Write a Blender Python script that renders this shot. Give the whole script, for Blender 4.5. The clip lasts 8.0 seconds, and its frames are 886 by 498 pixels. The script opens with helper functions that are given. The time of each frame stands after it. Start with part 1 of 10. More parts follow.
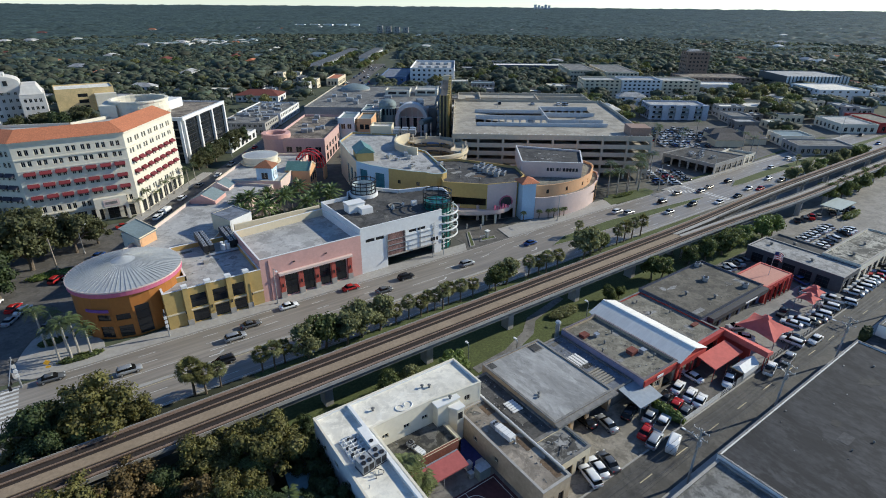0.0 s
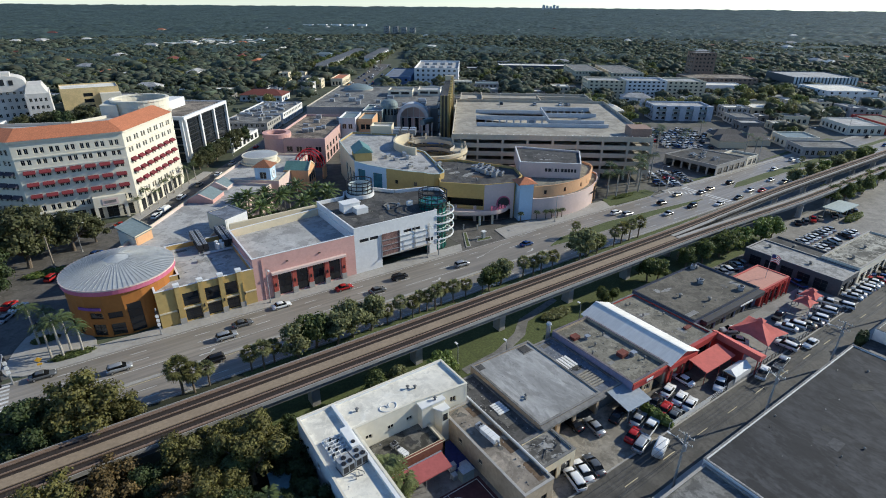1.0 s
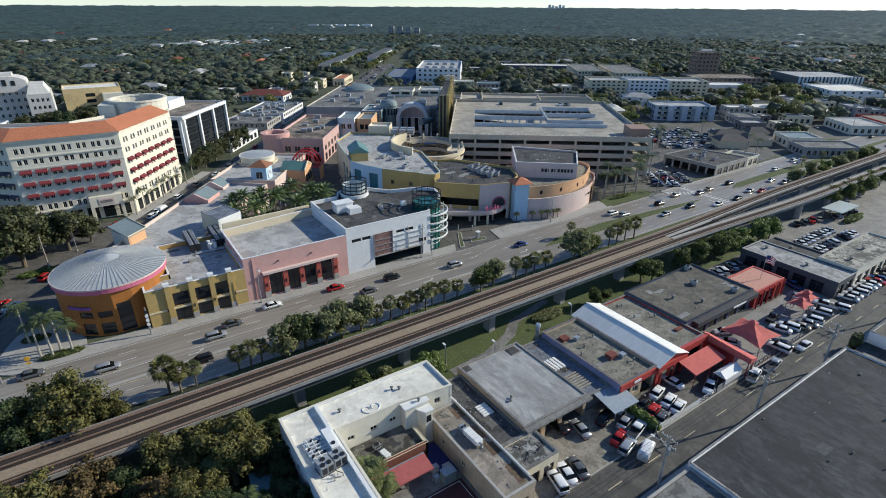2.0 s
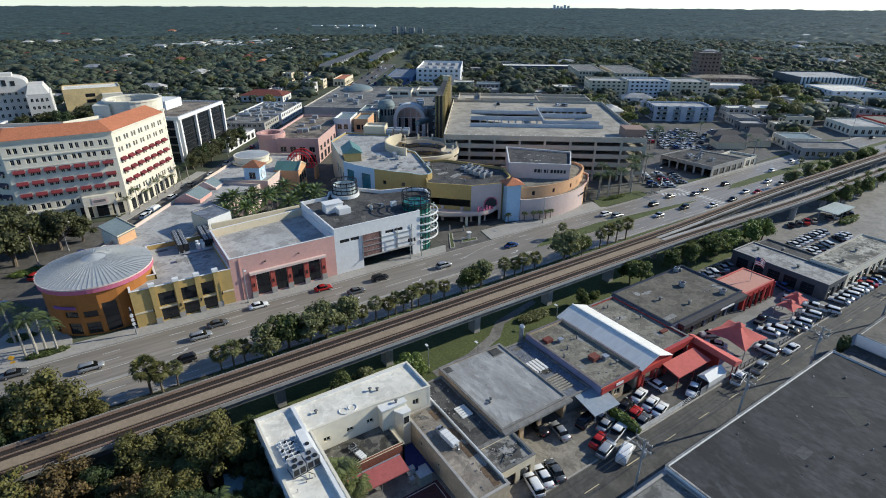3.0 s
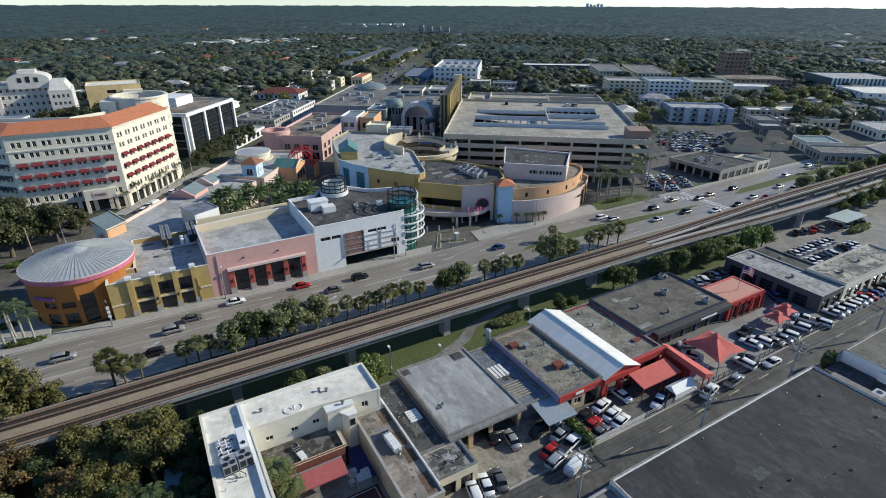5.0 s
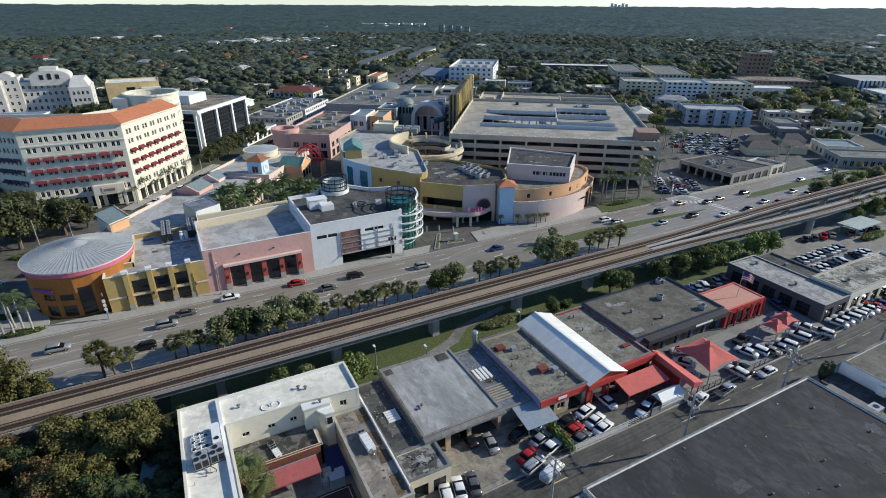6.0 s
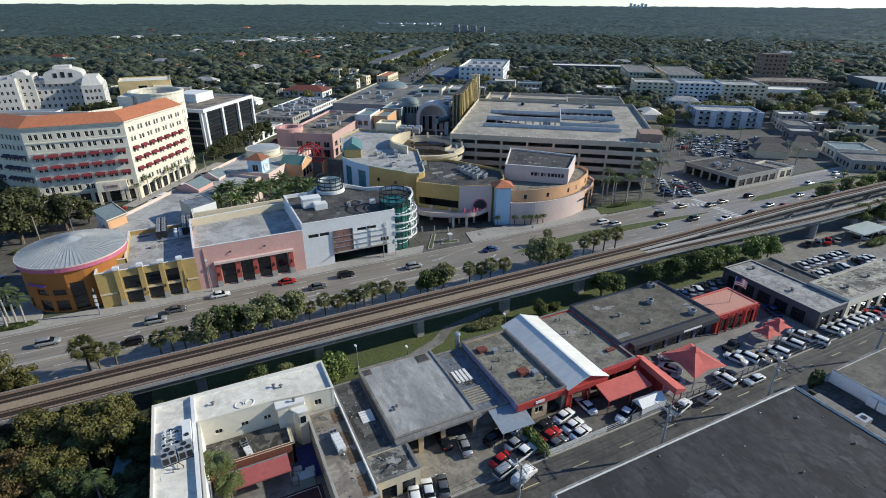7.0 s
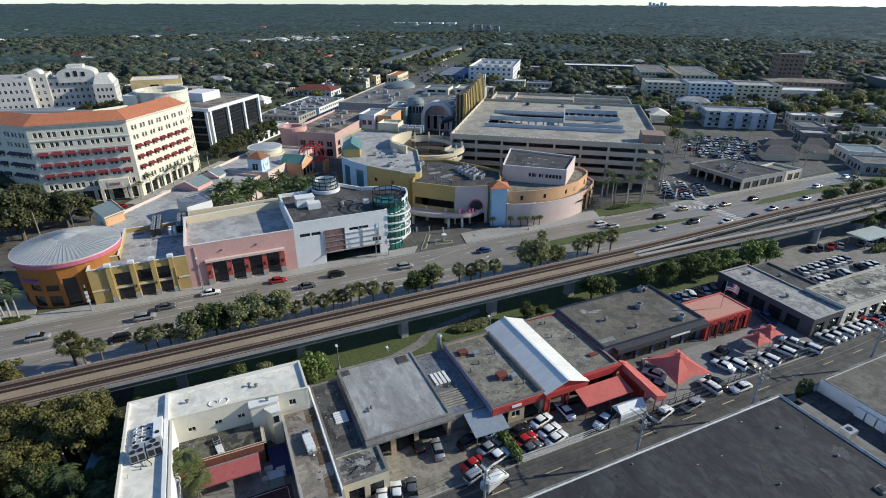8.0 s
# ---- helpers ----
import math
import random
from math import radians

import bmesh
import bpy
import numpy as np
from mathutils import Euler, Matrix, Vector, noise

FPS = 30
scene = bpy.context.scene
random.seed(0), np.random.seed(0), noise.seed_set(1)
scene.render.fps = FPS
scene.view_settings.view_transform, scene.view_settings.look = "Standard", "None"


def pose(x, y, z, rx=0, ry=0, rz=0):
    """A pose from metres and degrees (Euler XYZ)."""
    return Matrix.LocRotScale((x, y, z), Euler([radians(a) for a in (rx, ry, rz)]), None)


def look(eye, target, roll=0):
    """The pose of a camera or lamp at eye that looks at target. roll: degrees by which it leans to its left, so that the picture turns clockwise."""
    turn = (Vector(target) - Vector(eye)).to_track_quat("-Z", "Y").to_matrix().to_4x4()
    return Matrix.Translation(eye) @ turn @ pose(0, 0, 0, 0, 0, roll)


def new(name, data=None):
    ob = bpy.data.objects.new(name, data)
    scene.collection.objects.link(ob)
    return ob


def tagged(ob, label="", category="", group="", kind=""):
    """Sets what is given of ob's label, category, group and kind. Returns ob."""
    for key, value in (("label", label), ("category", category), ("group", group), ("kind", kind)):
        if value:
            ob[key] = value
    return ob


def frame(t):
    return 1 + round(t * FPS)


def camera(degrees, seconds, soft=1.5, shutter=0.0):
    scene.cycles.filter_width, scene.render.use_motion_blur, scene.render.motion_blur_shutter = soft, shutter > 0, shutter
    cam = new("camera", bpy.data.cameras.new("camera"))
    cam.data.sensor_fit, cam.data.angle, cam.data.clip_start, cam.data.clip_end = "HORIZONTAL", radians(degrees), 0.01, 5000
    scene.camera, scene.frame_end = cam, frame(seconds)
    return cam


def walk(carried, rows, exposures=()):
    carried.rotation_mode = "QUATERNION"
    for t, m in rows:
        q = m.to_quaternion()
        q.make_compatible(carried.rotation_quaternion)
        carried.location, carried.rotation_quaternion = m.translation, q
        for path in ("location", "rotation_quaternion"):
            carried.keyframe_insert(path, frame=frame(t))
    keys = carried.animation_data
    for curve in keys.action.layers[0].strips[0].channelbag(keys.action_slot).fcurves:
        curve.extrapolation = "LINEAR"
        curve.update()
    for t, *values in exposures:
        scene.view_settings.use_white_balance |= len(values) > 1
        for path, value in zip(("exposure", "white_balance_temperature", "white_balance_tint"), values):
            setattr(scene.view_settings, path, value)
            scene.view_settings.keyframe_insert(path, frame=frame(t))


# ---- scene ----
cam = camera(80.2, 8.0, soft=1.0)
PATH = [
    (0, (-0.321, -0.378, 63.444), (0.729, 1.1, 62.599), 0.5),
    (0.5, (1.082, -1.168, 63.479), (2.121, 0.318, 62.634), 0.5),
    (1, (2.563, -1.981, 63.374), (3.591, -0.488, 62.53), 0.5),
    (1.5, (4.1, -2.714, 63.273), (5.118, -1.214, 62.429), 0.4),
    (3, (9.172, -5.453, 63.226), (10.169, -3.938, 62.383), 0.3),
    (3.5, (11.682, -6.746, 63.127), (12.668, -5.224, 62.284), 0.2),
    (4, (14.369, -7.94, 63.145), (15.342, -6.41, 62.299), 0.2),
    (4.5, (17.096, -9.189, 63.134), (18.039, -7.642, 62.288), 0.2),
    (6, (25.398, -12.794, 62.996), (26.242, -11.192, 62.148), 0.3),
    (6.5, (28.048, -13.925, 62.923), (28.868, -12.309, 62.076), 0.3),
    (7, (30.994, -15.034, 62.942), (31.788, -13.406, 62.093), 0.3),
    (7.5, (33.976, -16.041, 63.009), (34.742, -14.401, 62.159), 0.2),
    (8, (36.826, -17.047, 63.049), (37.568, -15.396, 62.198), 0.2),
]
walk(cam, [(t, look(eye, target, roll)) for t, eye, target, roll in PATH], exposures=[(0, 0.13, 5950, 5), (8, 0.13, 5950, 5)])

# ---- daylight: low sun from +x, clear sky ----
SUN_EL, SUN_AZ = radians(27), radians(-15)
world = bpy.data.worlds.new("sky")
scene.world = world
world.use_nodes = True
sky = world.node_tree.nodes.new("ShaderNodeTexSky")
sky.sky_type, sky.sun_disc = "NISHITA", False
sky.sun_elevation, sky.sun_rotation = SUN_EL, radians(90) - SUN_AZ
sky.air_density, sky.dust_density, sky.ozone_density = 0.8, 0.0, 4.0
backing = world.node_tree.nodes["Background"]
backing.inputs["Strength"].default_value = 0.135
cool = world.node_tree.nodes.new("ShaderNodeMix")
cool.data_type, cool.blend_type = "RGBA", "MULTIPLY"
cool.inputs[0].default_value, cool.inputs[7].default_value = 1.0, (1.0, 0.985, 1.015, 1)
world.node_tree.links.new(sky.outputs["Color"], cool.inputs[6])
world.node_tree.links.new(cool.outputs[2], backing.inputs["Color"])
lamp = bpy.data.lights.new("sun", "SUN")
lamp.energy, lamp.angle, lamp.color = 4.9, radians(0.53), (1.0, 0.9, 0.73)
sun = new("sun", lamp)
to_sun = Vector((math.cos(SUN_EL) * math.cos(SUN_AZ), math.cos(SUN_EL) * math.sin(SUN_AZ), math.sin(SUN_EL)))
sun.matrix_world = look(to_sun * 300, (0, 0, 0))


# ---- materials ----
def mat(name, rgb, rough=0.8, metal=0.0, var=0.12, size=0.6, stain=0.0, dark=0.55, bump=0.0, rnd=0.0, island=0.0, leaf=0.0, spec=0.4, streak=(1, 1, 1), worn=0.0, hue=0.0):
    """A surface with grain at one scale, broad stains at another, and a shift from object to object or piece to piece."""
    m = bpy.data.materials.new(name)
    m.use_nodes = True
    nt = m.node_tree
    n, ln = nt.nodes, nt.links
    bs = n["Principled BSDF"]
    bs.inputs["Roughness"].default_value, bs.inputs["Metallic"].default_value = rough, metal
    bs.inputs["Specular IOR Level"].default_value = spec
    geo = n.new("ShaderNodeNewGeometry")
    mp = n.new("ShaderNodeMapping")
    mp.inputs["Scale"].default_value = streak
    ln.new(geo.outputs["Position"], mp.inputs["Vector"])
    fine, broad = n.new("ShaderNodeTexNoise"), n.new("ShaderNodeTexNoise")
    for tex, sc, det in ((fine, 1 / size, 5.0), (broad, 1 / (size * 9), 6.0)):
        tex.inputs["Scale"].default_value, tex.inputs["Detail"].default_value = sc, det
        tex.inputs["Roughness"].default_value = 0.62
        ln.new(mp.outputs["Vector"], tex.inputs["Vector"])
    mix = n.new("ShaderNodeMix")
    mix.data_type = "RGBA"
    mix.inputs[6].default_value = (*[c * (1 - var) for c in rgb], 1)
    mix.inputs[7].default_value = (*[min(1, c * (1 + var)) for c in rgb], 1)
    wide = n.new("ShaderNodeMapRange")
    wide.inputs["From Min"].default_value, wide.inputs["From Max"].default_value = 0.33, 0.67
    ln.new(fine.outputs["Fac"], wide.inputs["Value"])
    ln.new(wide.outputs["Result"], mix.inputs[0])
    col = mix.outputs[2]
    if stain:
        ramp = n.new("ShaderNodeMapRange")
        ramp.inputs["From Min"].default_value, ramp.inputs["From Max"].default_value = 0.44, 0.62
        ramp.inputs["To Max"].default_value = stain
        ln.new(broad.outputs["Fac"], ramp.inputs["Value"])
        st = n.new("ShaderNodeMix")
        st.data_type = "RGBA"
        st.inputs[7].default_value = (*[c * dark for c in rgb], 1)
        ln.new(ramp.outputs["Result"], st.inputs[0])
        ln.new(col, st.inputs[6])
        col = st.outputs[2]
    if worn:
        for k, (sc, lo, hi, tone, amount) in enumerate(((1 / (size * 5.5), 0.5, 0.56, dark * 0.75, worn), (1 / (size * 2.2), 0.54, 0.6, dark * 0.6, worn * 0.75), (1 / (size * 4.0), 0.56, 0.64, 1.45, worn * 0.55))):
            off, tex, rp, mx = n.new("ShaderNodeVectorMath"), n.new("ShaderNodeTexNoise"), n.new("ShaderNodeMapRange"), n.new("ShaderNodeMix")
            off.inputs[1].default_value = (31.7 * k, 17.3 * k, 7.1 * k)
            ln.new(mp.outputs["Vector"], off.inputs[0])
            ln.new(off.outputs[0], tex.inputs["Vector"])
            tex.inputs["Scale"].default_value, tex.inputs["Detail"].default_value, tex.inputs["Roughness"].default_value, tex.inputs["Distortion"].default_value = sc, 9.0, 0.68, 0.5
            rp.inputs["From Min"].default_value, rp.inputs["From Max"].default_value, rp.inputs["To Max"].default_value = lo, hi, amount
            ln.new(tex.outputs["Fac"], rp.inputs["Value"])
            mx.data_type = "RGBA"
            mx.inputs[7].default_value = (*[min(1, c * tone) for c in rgb], 1)
            ln.new(rp.outputs["Result"], mx.inputs[0])
            ln.new(col, mx.inputs[6])
            col = mx.outputs[2]
    for amount, out in ((rnd, "obj"), (island, "isl")):
        if amount:
            hsv = n.new("ShaderNodeHueSaturation")
            rng = n.new("ShaderNodeMapRange")
            rng.inputs["To Min"].default_value, rng.inputs["To Max"].default_value = 1 - amount, 1 + amount
            src = n.new("ShaderNodeObjectInfo").outputs["Random"] if out == "obj" else geo.outputs["Random Per Island"]
            ln.new(src, rng.inputs["Value"])
            ln.new(rng.outputs["Result"], hsv.inputs["Value"])
            if hue and out == "isl":
                turn_ = n.new("ShaderNodeMapRange")
                turn_.inputs["To Min"].default_value, turn_.inputs["To Max"].default_value = 0.5 - hue, 0.5 + hue
                ln.new(src, turn_.inputs["Value"])
                ln.new(turn_.outputs["Result"], hsv.inputs["Hue"])
            ln.new(col, hsv.inputs["Color"])
            col = hsv.outputs["Color"]
    ln.new(col, bs.inputs["Base Color"])
    if bump:
        bp = n.new("ShaderNodeBump")
        bp.inputs["Strength"].default_value, bp.inputs["Distance"].default_value = bump, 0.05
        ln.new(fine.outputs["Fac"], bp.inputs["Height"])
        ln.new(bp.outputs["Normal"], bs.inputs["Normal"])
    if leaf:
        tr, add = n.new("ShaderNodeBsdfTranslucent"), n.new("ShaderNodeMixShader")
        ln.new(col, tr.inputs["Color"])
        add.inputs[0].default_value = leaf
        ln.new(bs.outputs[0], add.inputs[1])
        ln.new(tr.outputs[0], add.inputs[2])
        ln.new(add.outputs[0], n["Material Output"].inputs["Surface"])
    return m


ASPHALT = mat("asphalt", (0.262, 0.232, 0.193), 0.5, spec=0.6, var=0.27, size=0.75, stain=0.55, dark=0.68, bump=0.2, streak=(0.05, 1, 1))
ASPHALT_OLD = mat("asphalt worn", (0.135, 0.124, 0.11), 0.72, spec=0.4, var=0.2, size=0.6, stain=0.5, dark=0.6, bump=0.2, worn=0.5)
CONCRETE = mat("concrete", (0.36, 0.34, 0.31), 0.85, var=0.12, size=0.7, stain=0.4, dark=0.7, bump=0.1)
CONCRETE_GREY = mat("concrete weathered", (0.22, 0.21, 0.195), 0.88, var=0.15, size=0.9, stain=0.6, dark=0.55, worn=0.5)
# darker base than the parapet concrete, with stains
GIRDER = mat("dark stained girder concrete", (0.2, 0.19, 0.175), 0.88, var=0.15, size=0.9, stain=0.6, dark=0.6, worn=0.4)
DECK = mat("track bed", (0.036, 0.027, 0.022), 0.9, var=0.15, size=0.5, stain=0.4, dark=0.7)
BALLAST = mat("track plinth rust", (0.05, 0.034, 0.026), 0.9, var=0.3, size=0.3, stain=0.4)
RUST = mat("rail steel", (0.36, 0.25, 0.18), 0.55, 0.3, var=0.2, size=0.3)
WALKWAY = mat("dusty walkway concrete", (0.29, 0.22, 0.148), 0.9, var=0.16, size=0.5, stain=0.5, dark=0.75)
PAINT = mat("road paint", (0.62, 0.61, 0.58), 0.8, var=0.2, size=0.25, stain=0.6, dark=0.6)
SIGN_YELLOW = mat("yellow sign", (0.62, 0.34, 0.03), 0.6)
PAINT_Y = mat("road paint yellow", (0.56, 0.48, 0.3), 0.8, var=0.2, size=0.25, stain=0.6, dark=0.6)
GRASS = mat("grass", (0.085, 0.103, 0.034), 0.95, var=0.35, size=0.5, stain=0.5, dark=0.7, bump=0.5)
# soil colour with the tree shade already put into it
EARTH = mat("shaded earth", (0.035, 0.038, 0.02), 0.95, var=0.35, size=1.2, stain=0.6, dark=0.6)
LAND = mat("land", (0.075, 0.085, 0.05), 0.95, var=0.4, size=6, stain=0.6, dark=0.6)
STONE = mat("pale stone", (0.6, 0.565, 0.51), 0.85, var=0.08, size=1.5, stain=0.4, dark=0.75)
GLASS = mat("window glass", (0.018, 0.021, 0.024), 0.06, var=0.2, size=2.0, spec=0.6)
CAR_GLASS = mat("tinted car glass", (0.009, 0.01, 0.011), 0.12, var=0.2, size=2.0, spec=0.2)
GLASS_GREEN = mat("green glass", (0.02, 0.13, 0.105), 0.08, var=0.25, size=1.5, spec=0.6)
GLASS_TEAL = mat("teal glass", (0.05, 0.16, 0.2), 0.1, var=0.25, size=1.5, spec=0.6)
DARK_METAL = mat("dark metal", (0.03, 0.03, 0.032), 0.5, 0.3, var=0.2)
STEEL = mat("galvanised steel", (0.42, 0.43, 0.44), 0.45, 0.6, var=0.12, size=0.4)
WHITE = mat("white paint", (0.76, 0.75, 0.72), 0.6, var=0.05, size=0.8, stain=0.25, dark=0.82)
WHITE_WALL = mat("white stucco", (0.72, 0.71, 0.69), 0.8, var=0.06, size=0.6, stain=0.3, dark=0.82)
CREAM = mat("cream stucco", (0.68, 0.585, 0.41), 0.8, var=0.06, size=0.7, stain=0.3, dark=0.8)
IVORY = mat("ivory stucco", (0.7, 0.645, 0.52), 0.8, var=0.05, size=0.8, stain=0.25, dark=0.85)
YELLOW = mat("ochre yellow stucco", (0.47, 0.33, 0.12), 0.8, var=0.07, size=0.7, stain=0.3, dark=0.8)
GOLD = mat("golden stucco", (0.47, 0.21, 0.035), 0.8, var=0.08, size=0.7, stain=0.25, dark=0.8)
ORANGE = mat("orange stucco", (0.37, 0.14, 0.028), 0.75, var=0.08, size=0.7, stain=0.25, dark=0.75)
GOLD_FIN = mat("golden render", (0.5, 0.36, 0.12), 0.85, stain=0.4)
OCHRE_FIN = mat("dull ochre render", (0.33, 0.26, 0.12), 0.85, stain=0.4)
PEACH = mat("peach stucco", (0.66, 0.38, 0.2), 0.8, var=0.06, size=0.7, stain=0.25, dark=0.8)
PINK = mat("pink stucco", (0.62, 0.36, 0.31), 0.8, var=0.06, size=0.7, stain=0.3, dark=0.82)
BLUSH = mat("blush stucco", (0.66, 0.51, 0.45), 0.8, var=0.05, size=0.7, stain=0.3, dark=0.82)
PALE_PINK = mat("pale pink stucco", (0.56, 0.37, 0.33), 0.8, var=0.06, size=0.7, stain=0.35, dark=0.8)
MAGENTA = mat("magenta trim", (0.5, 0.13, 0.2), 0.7, var=0.1)
RED = mat("red paint", (0.42, 0.05, 0.04), 0.6, var=0.1, size=0.6, stain=0.2, dark=0.75)
SIGNAL_RED = mat("bright red steel", (0.62, 0.03, 0.035), 0.5, var=0.08)
RED_COLUMN = mat("brick red column", (0.4, 0.085, 0.06), 0.7, var=0.12)
CANVAS = mat("red canvas", (0.55, 0.13, 0.105), 0.85, var=0.1, size=1.0, stain=0.3, dark=0.78)
AWNING = mat("crimson awning", (0.155, 0.022, 0.028), 0.85, var=0.15, size=0.6, rnd=0.12)
AWNING_DARK = mat("black awning", (0.05, 0.045, 0.06), 0.85, var=0.15, rnd=0.2)
TERRACOTTA = mat("terracotta tile", (0.45, 0.165, 0.08), 0.85, var=0.25, size=0.35, stain=0.35, dark=0.75)
TERRACOTTA_DARK = mat("brown tile", (0.17, 0.05, 0.035), 0.85, var=0.25, size=0.4, stain=0.35)
BLUE_WALL = mat("pale blue stucco", (0.46, 0.6, 0.72), 0.8, var=0.06, stain=0.25, dark=0.85)
BLUE = mat("blue paint", (0.07, 0.13, 0.26), 0.6, var=0.15)
TEAL = mat("teal metal roof", (0.13, 0.25, 0.22), 0.5, 0.2, var=0.15, stain=0.3)
SLATE = mat("grey-green roof", (0.22, 0.27, 0.27), 0.6, 0.2, var=0.15, stain=0.3)
ROOF_METAL = mat("ribbed zinc roof", (0.47, 0.475, 0.46), 0.5, 0.25, var=0.1, size=0.8, stain=0.35, dark=0.75)
ROOF_WHITE = mat("white membrane roof", (0.82, 0.77, 0.655), 0.8, var=0.08, size=0.8, stain=0.5, dark=0.72, worn=0.35)
ROOF_PALE = mat("pale membrane roof", (0.44, 0.43, 0.41), 0.85, var=0.1, size=0.9, stain=0.55, dark=0.68, worn=0.6)
ROOF_TAN = mat("tan gravel roof", (0.245, 0.228, 0.182), 0.95, var=0.2, size=0.5, stain=0.6, dark=0.6, worn=0.7)
ROOF_GREY = mat("grey gravel roof", (0.22, 0.215, 0.2), 0.95, var=0.2, size=0.6, stain=0.65, dark=0.5, worn=0.7)
ROOF_DARK = mat("dark tar roof", (0.085, 0.082, 0.078), 0.9, var=0.25, size=0.8, stain=0.6, dark=0.55, worn=0.8)
ROOF_BLACK = mat("black bitumen roof", (0.052, 0.052, 0.055), 0.9, var=0.4, size=0.9, stain=0.7, dark=0.55, streak=(1, 0.55, 1), worn=0.7)
ROOF_BROWN = mat("brown stained roof", (0.3, 0.25, 0.195), 0.9, var=0.2, size=0.8, stain=0.9, dark=0.35, worn=0.8)
ROOF_BLUEGREY = mat("blue-grey membrane roof", (0.2, 0.22, 0.26), 0.8, var=0.15, stain=0.5, worn=0.6)
GARAGE = mat("sand concrete", (0.5, 0.44, 0.34), 0.85, var=0.08, size=0.9, stain=0.4, dark=0.8)
GARAGE_DECK = mat("parking deck concrete", (0.4, 0.365, 0.3), 0.9, var=0.12, size=1.4, stain=0.6, dark=0.7, worn=0.5)
# near-black: the darkness inside openings is put into this colour
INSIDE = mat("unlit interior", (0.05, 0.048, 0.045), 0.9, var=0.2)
TRUNK = mat("bark", (0.16, 0.125, 0.09), 0.95, var=0.3, size=0.2)
PALM_TRUNK = mat("pale palm bark", (0.36, 0.33, 0.28), 0.95, var=0.25, size=0.2)
LEAF = mat("leaves", (0.13, 0.158, 0.05), 0.65, var=0.35, size=0.8, island=0.35, rnd=0.15, leaf=0.48)
LEAF_OLIVE = mat("olive leaves", (0.175, 0.17, 0.058), 0.6, var=0.35, size=0.8, island=0.35, rnd=0.15, leaf=0.42)
LEAF_GREY = mat("grey-green leaves", (0.225, 0.232, 0.105), 0.65, var=0.35, size=0.8, island=0.35, leaf=0.48)
LEAF_LIGHT = mat("light green leaves", (0.155, 0.2, 0.048), 0.6, var=0.35, size=0.8, island=0.35, leaf=0.3)
DULL = mat("dull zinc", (0.17, 0.168, 0.16), 0.7, 0.2, var=0.25, size=0.3)
THICKET = mat("thicket leaves", (0.05, 0.07, 0.022), 0.7, var=0.45, size=1.1, island=0.4, leaf=0.25)
THICKET_OLIVE = mat("thicket olive leaves", (0.122, 0.112, 0.03), 0.7, var=0.45, size=1.1, island=0.4, leaf=0.25)
THICKET_RUSTY = mat("thicket rusty leaves", (0.125, 0.085, 0.03), 0.7, var=0.45, size=1.1, island=0.4, leaf=0.25)
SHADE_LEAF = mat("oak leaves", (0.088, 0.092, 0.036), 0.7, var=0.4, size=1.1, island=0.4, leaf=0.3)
FROND_LIGHT = mat("sunlit fan palm fronds", (0.17, 0.19, 0.07), 0.5, var=0.3, size=0.5, island=0.35, leaf=0.3)
FROND_DARK = mat("deep green palm fronds", (0.1, 0.135, 0.042), 0.5, var=0.3, size=0.8, island=0.4, rnd=0.2, leaf=0.25)
FROND = mat("palm fronds", (0.11, 0.14, 0.052), 0.5, var=0.3, size=0.8, island=0.3, rnd=0.2, leaf=0.2)
# distance haze is put into these two greens: paler and bluer than leaves
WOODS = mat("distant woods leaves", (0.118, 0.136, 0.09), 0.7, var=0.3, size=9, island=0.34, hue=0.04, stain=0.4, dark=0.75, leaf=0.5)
CANOPY = mat("haze-tinted far canopy", (0.1, 0.142, 0.112), 0.6, spec=0.5, var=0.6, size=11, stain=0.55, dark=0.5, leaf=0.45)
CONDENSER = mat("grey condenser casing", (0.34, 0.35, 0.36), 0.6, 0.2, var=0.12, size=0.5, stain=0.4)
TYRE = mat("rubber", (0.02, 0.02, 0.02), 0.9)
CHROME = mat("alloy", (0.5, 0.5, 0.5), 0.3, 0.8)
LIGHT_RED = mat("tail lamp", (0.3, 0.015, 0.012), 0.3)
LIGHT_CLEAR = mat("head lamp", (0.6, 0.6, 0.58), 0.2)
CAR_PAINT = {
    "white": mat("white car paint", (0.72, 0.72, 0.71), 0.22, var=0.02),
    "silver": mat("silver car paint", (0.38, 0.39, 0.4), 0.28, 0.4, var=0.04),
    "grey": mat("grey car paint", (0.13, 0.135, 0.14), 0.25, 0.3, var=0.05),
    "black": mat("black car paint", (0.015, 0.015, 0.017), 0.2, var=0.05),
    "red": mat("red car paint", (0.36, 0.02, 0.018), 0.22, var=0.05),
    "blue": mat("blue car paint", (0.03, 0.07, 0.2), 0.22, 0.2, var=0.05),
    "beige": mat("beige car paint", (0.36, 0.31, 0.23), 0.28, 0.3, var=0.05),
}


# ---- building tools ----
def upright(parent):
    return parent.matrix_basis.inverted() if parent and parent.type == "EMPTY" else Matrix()


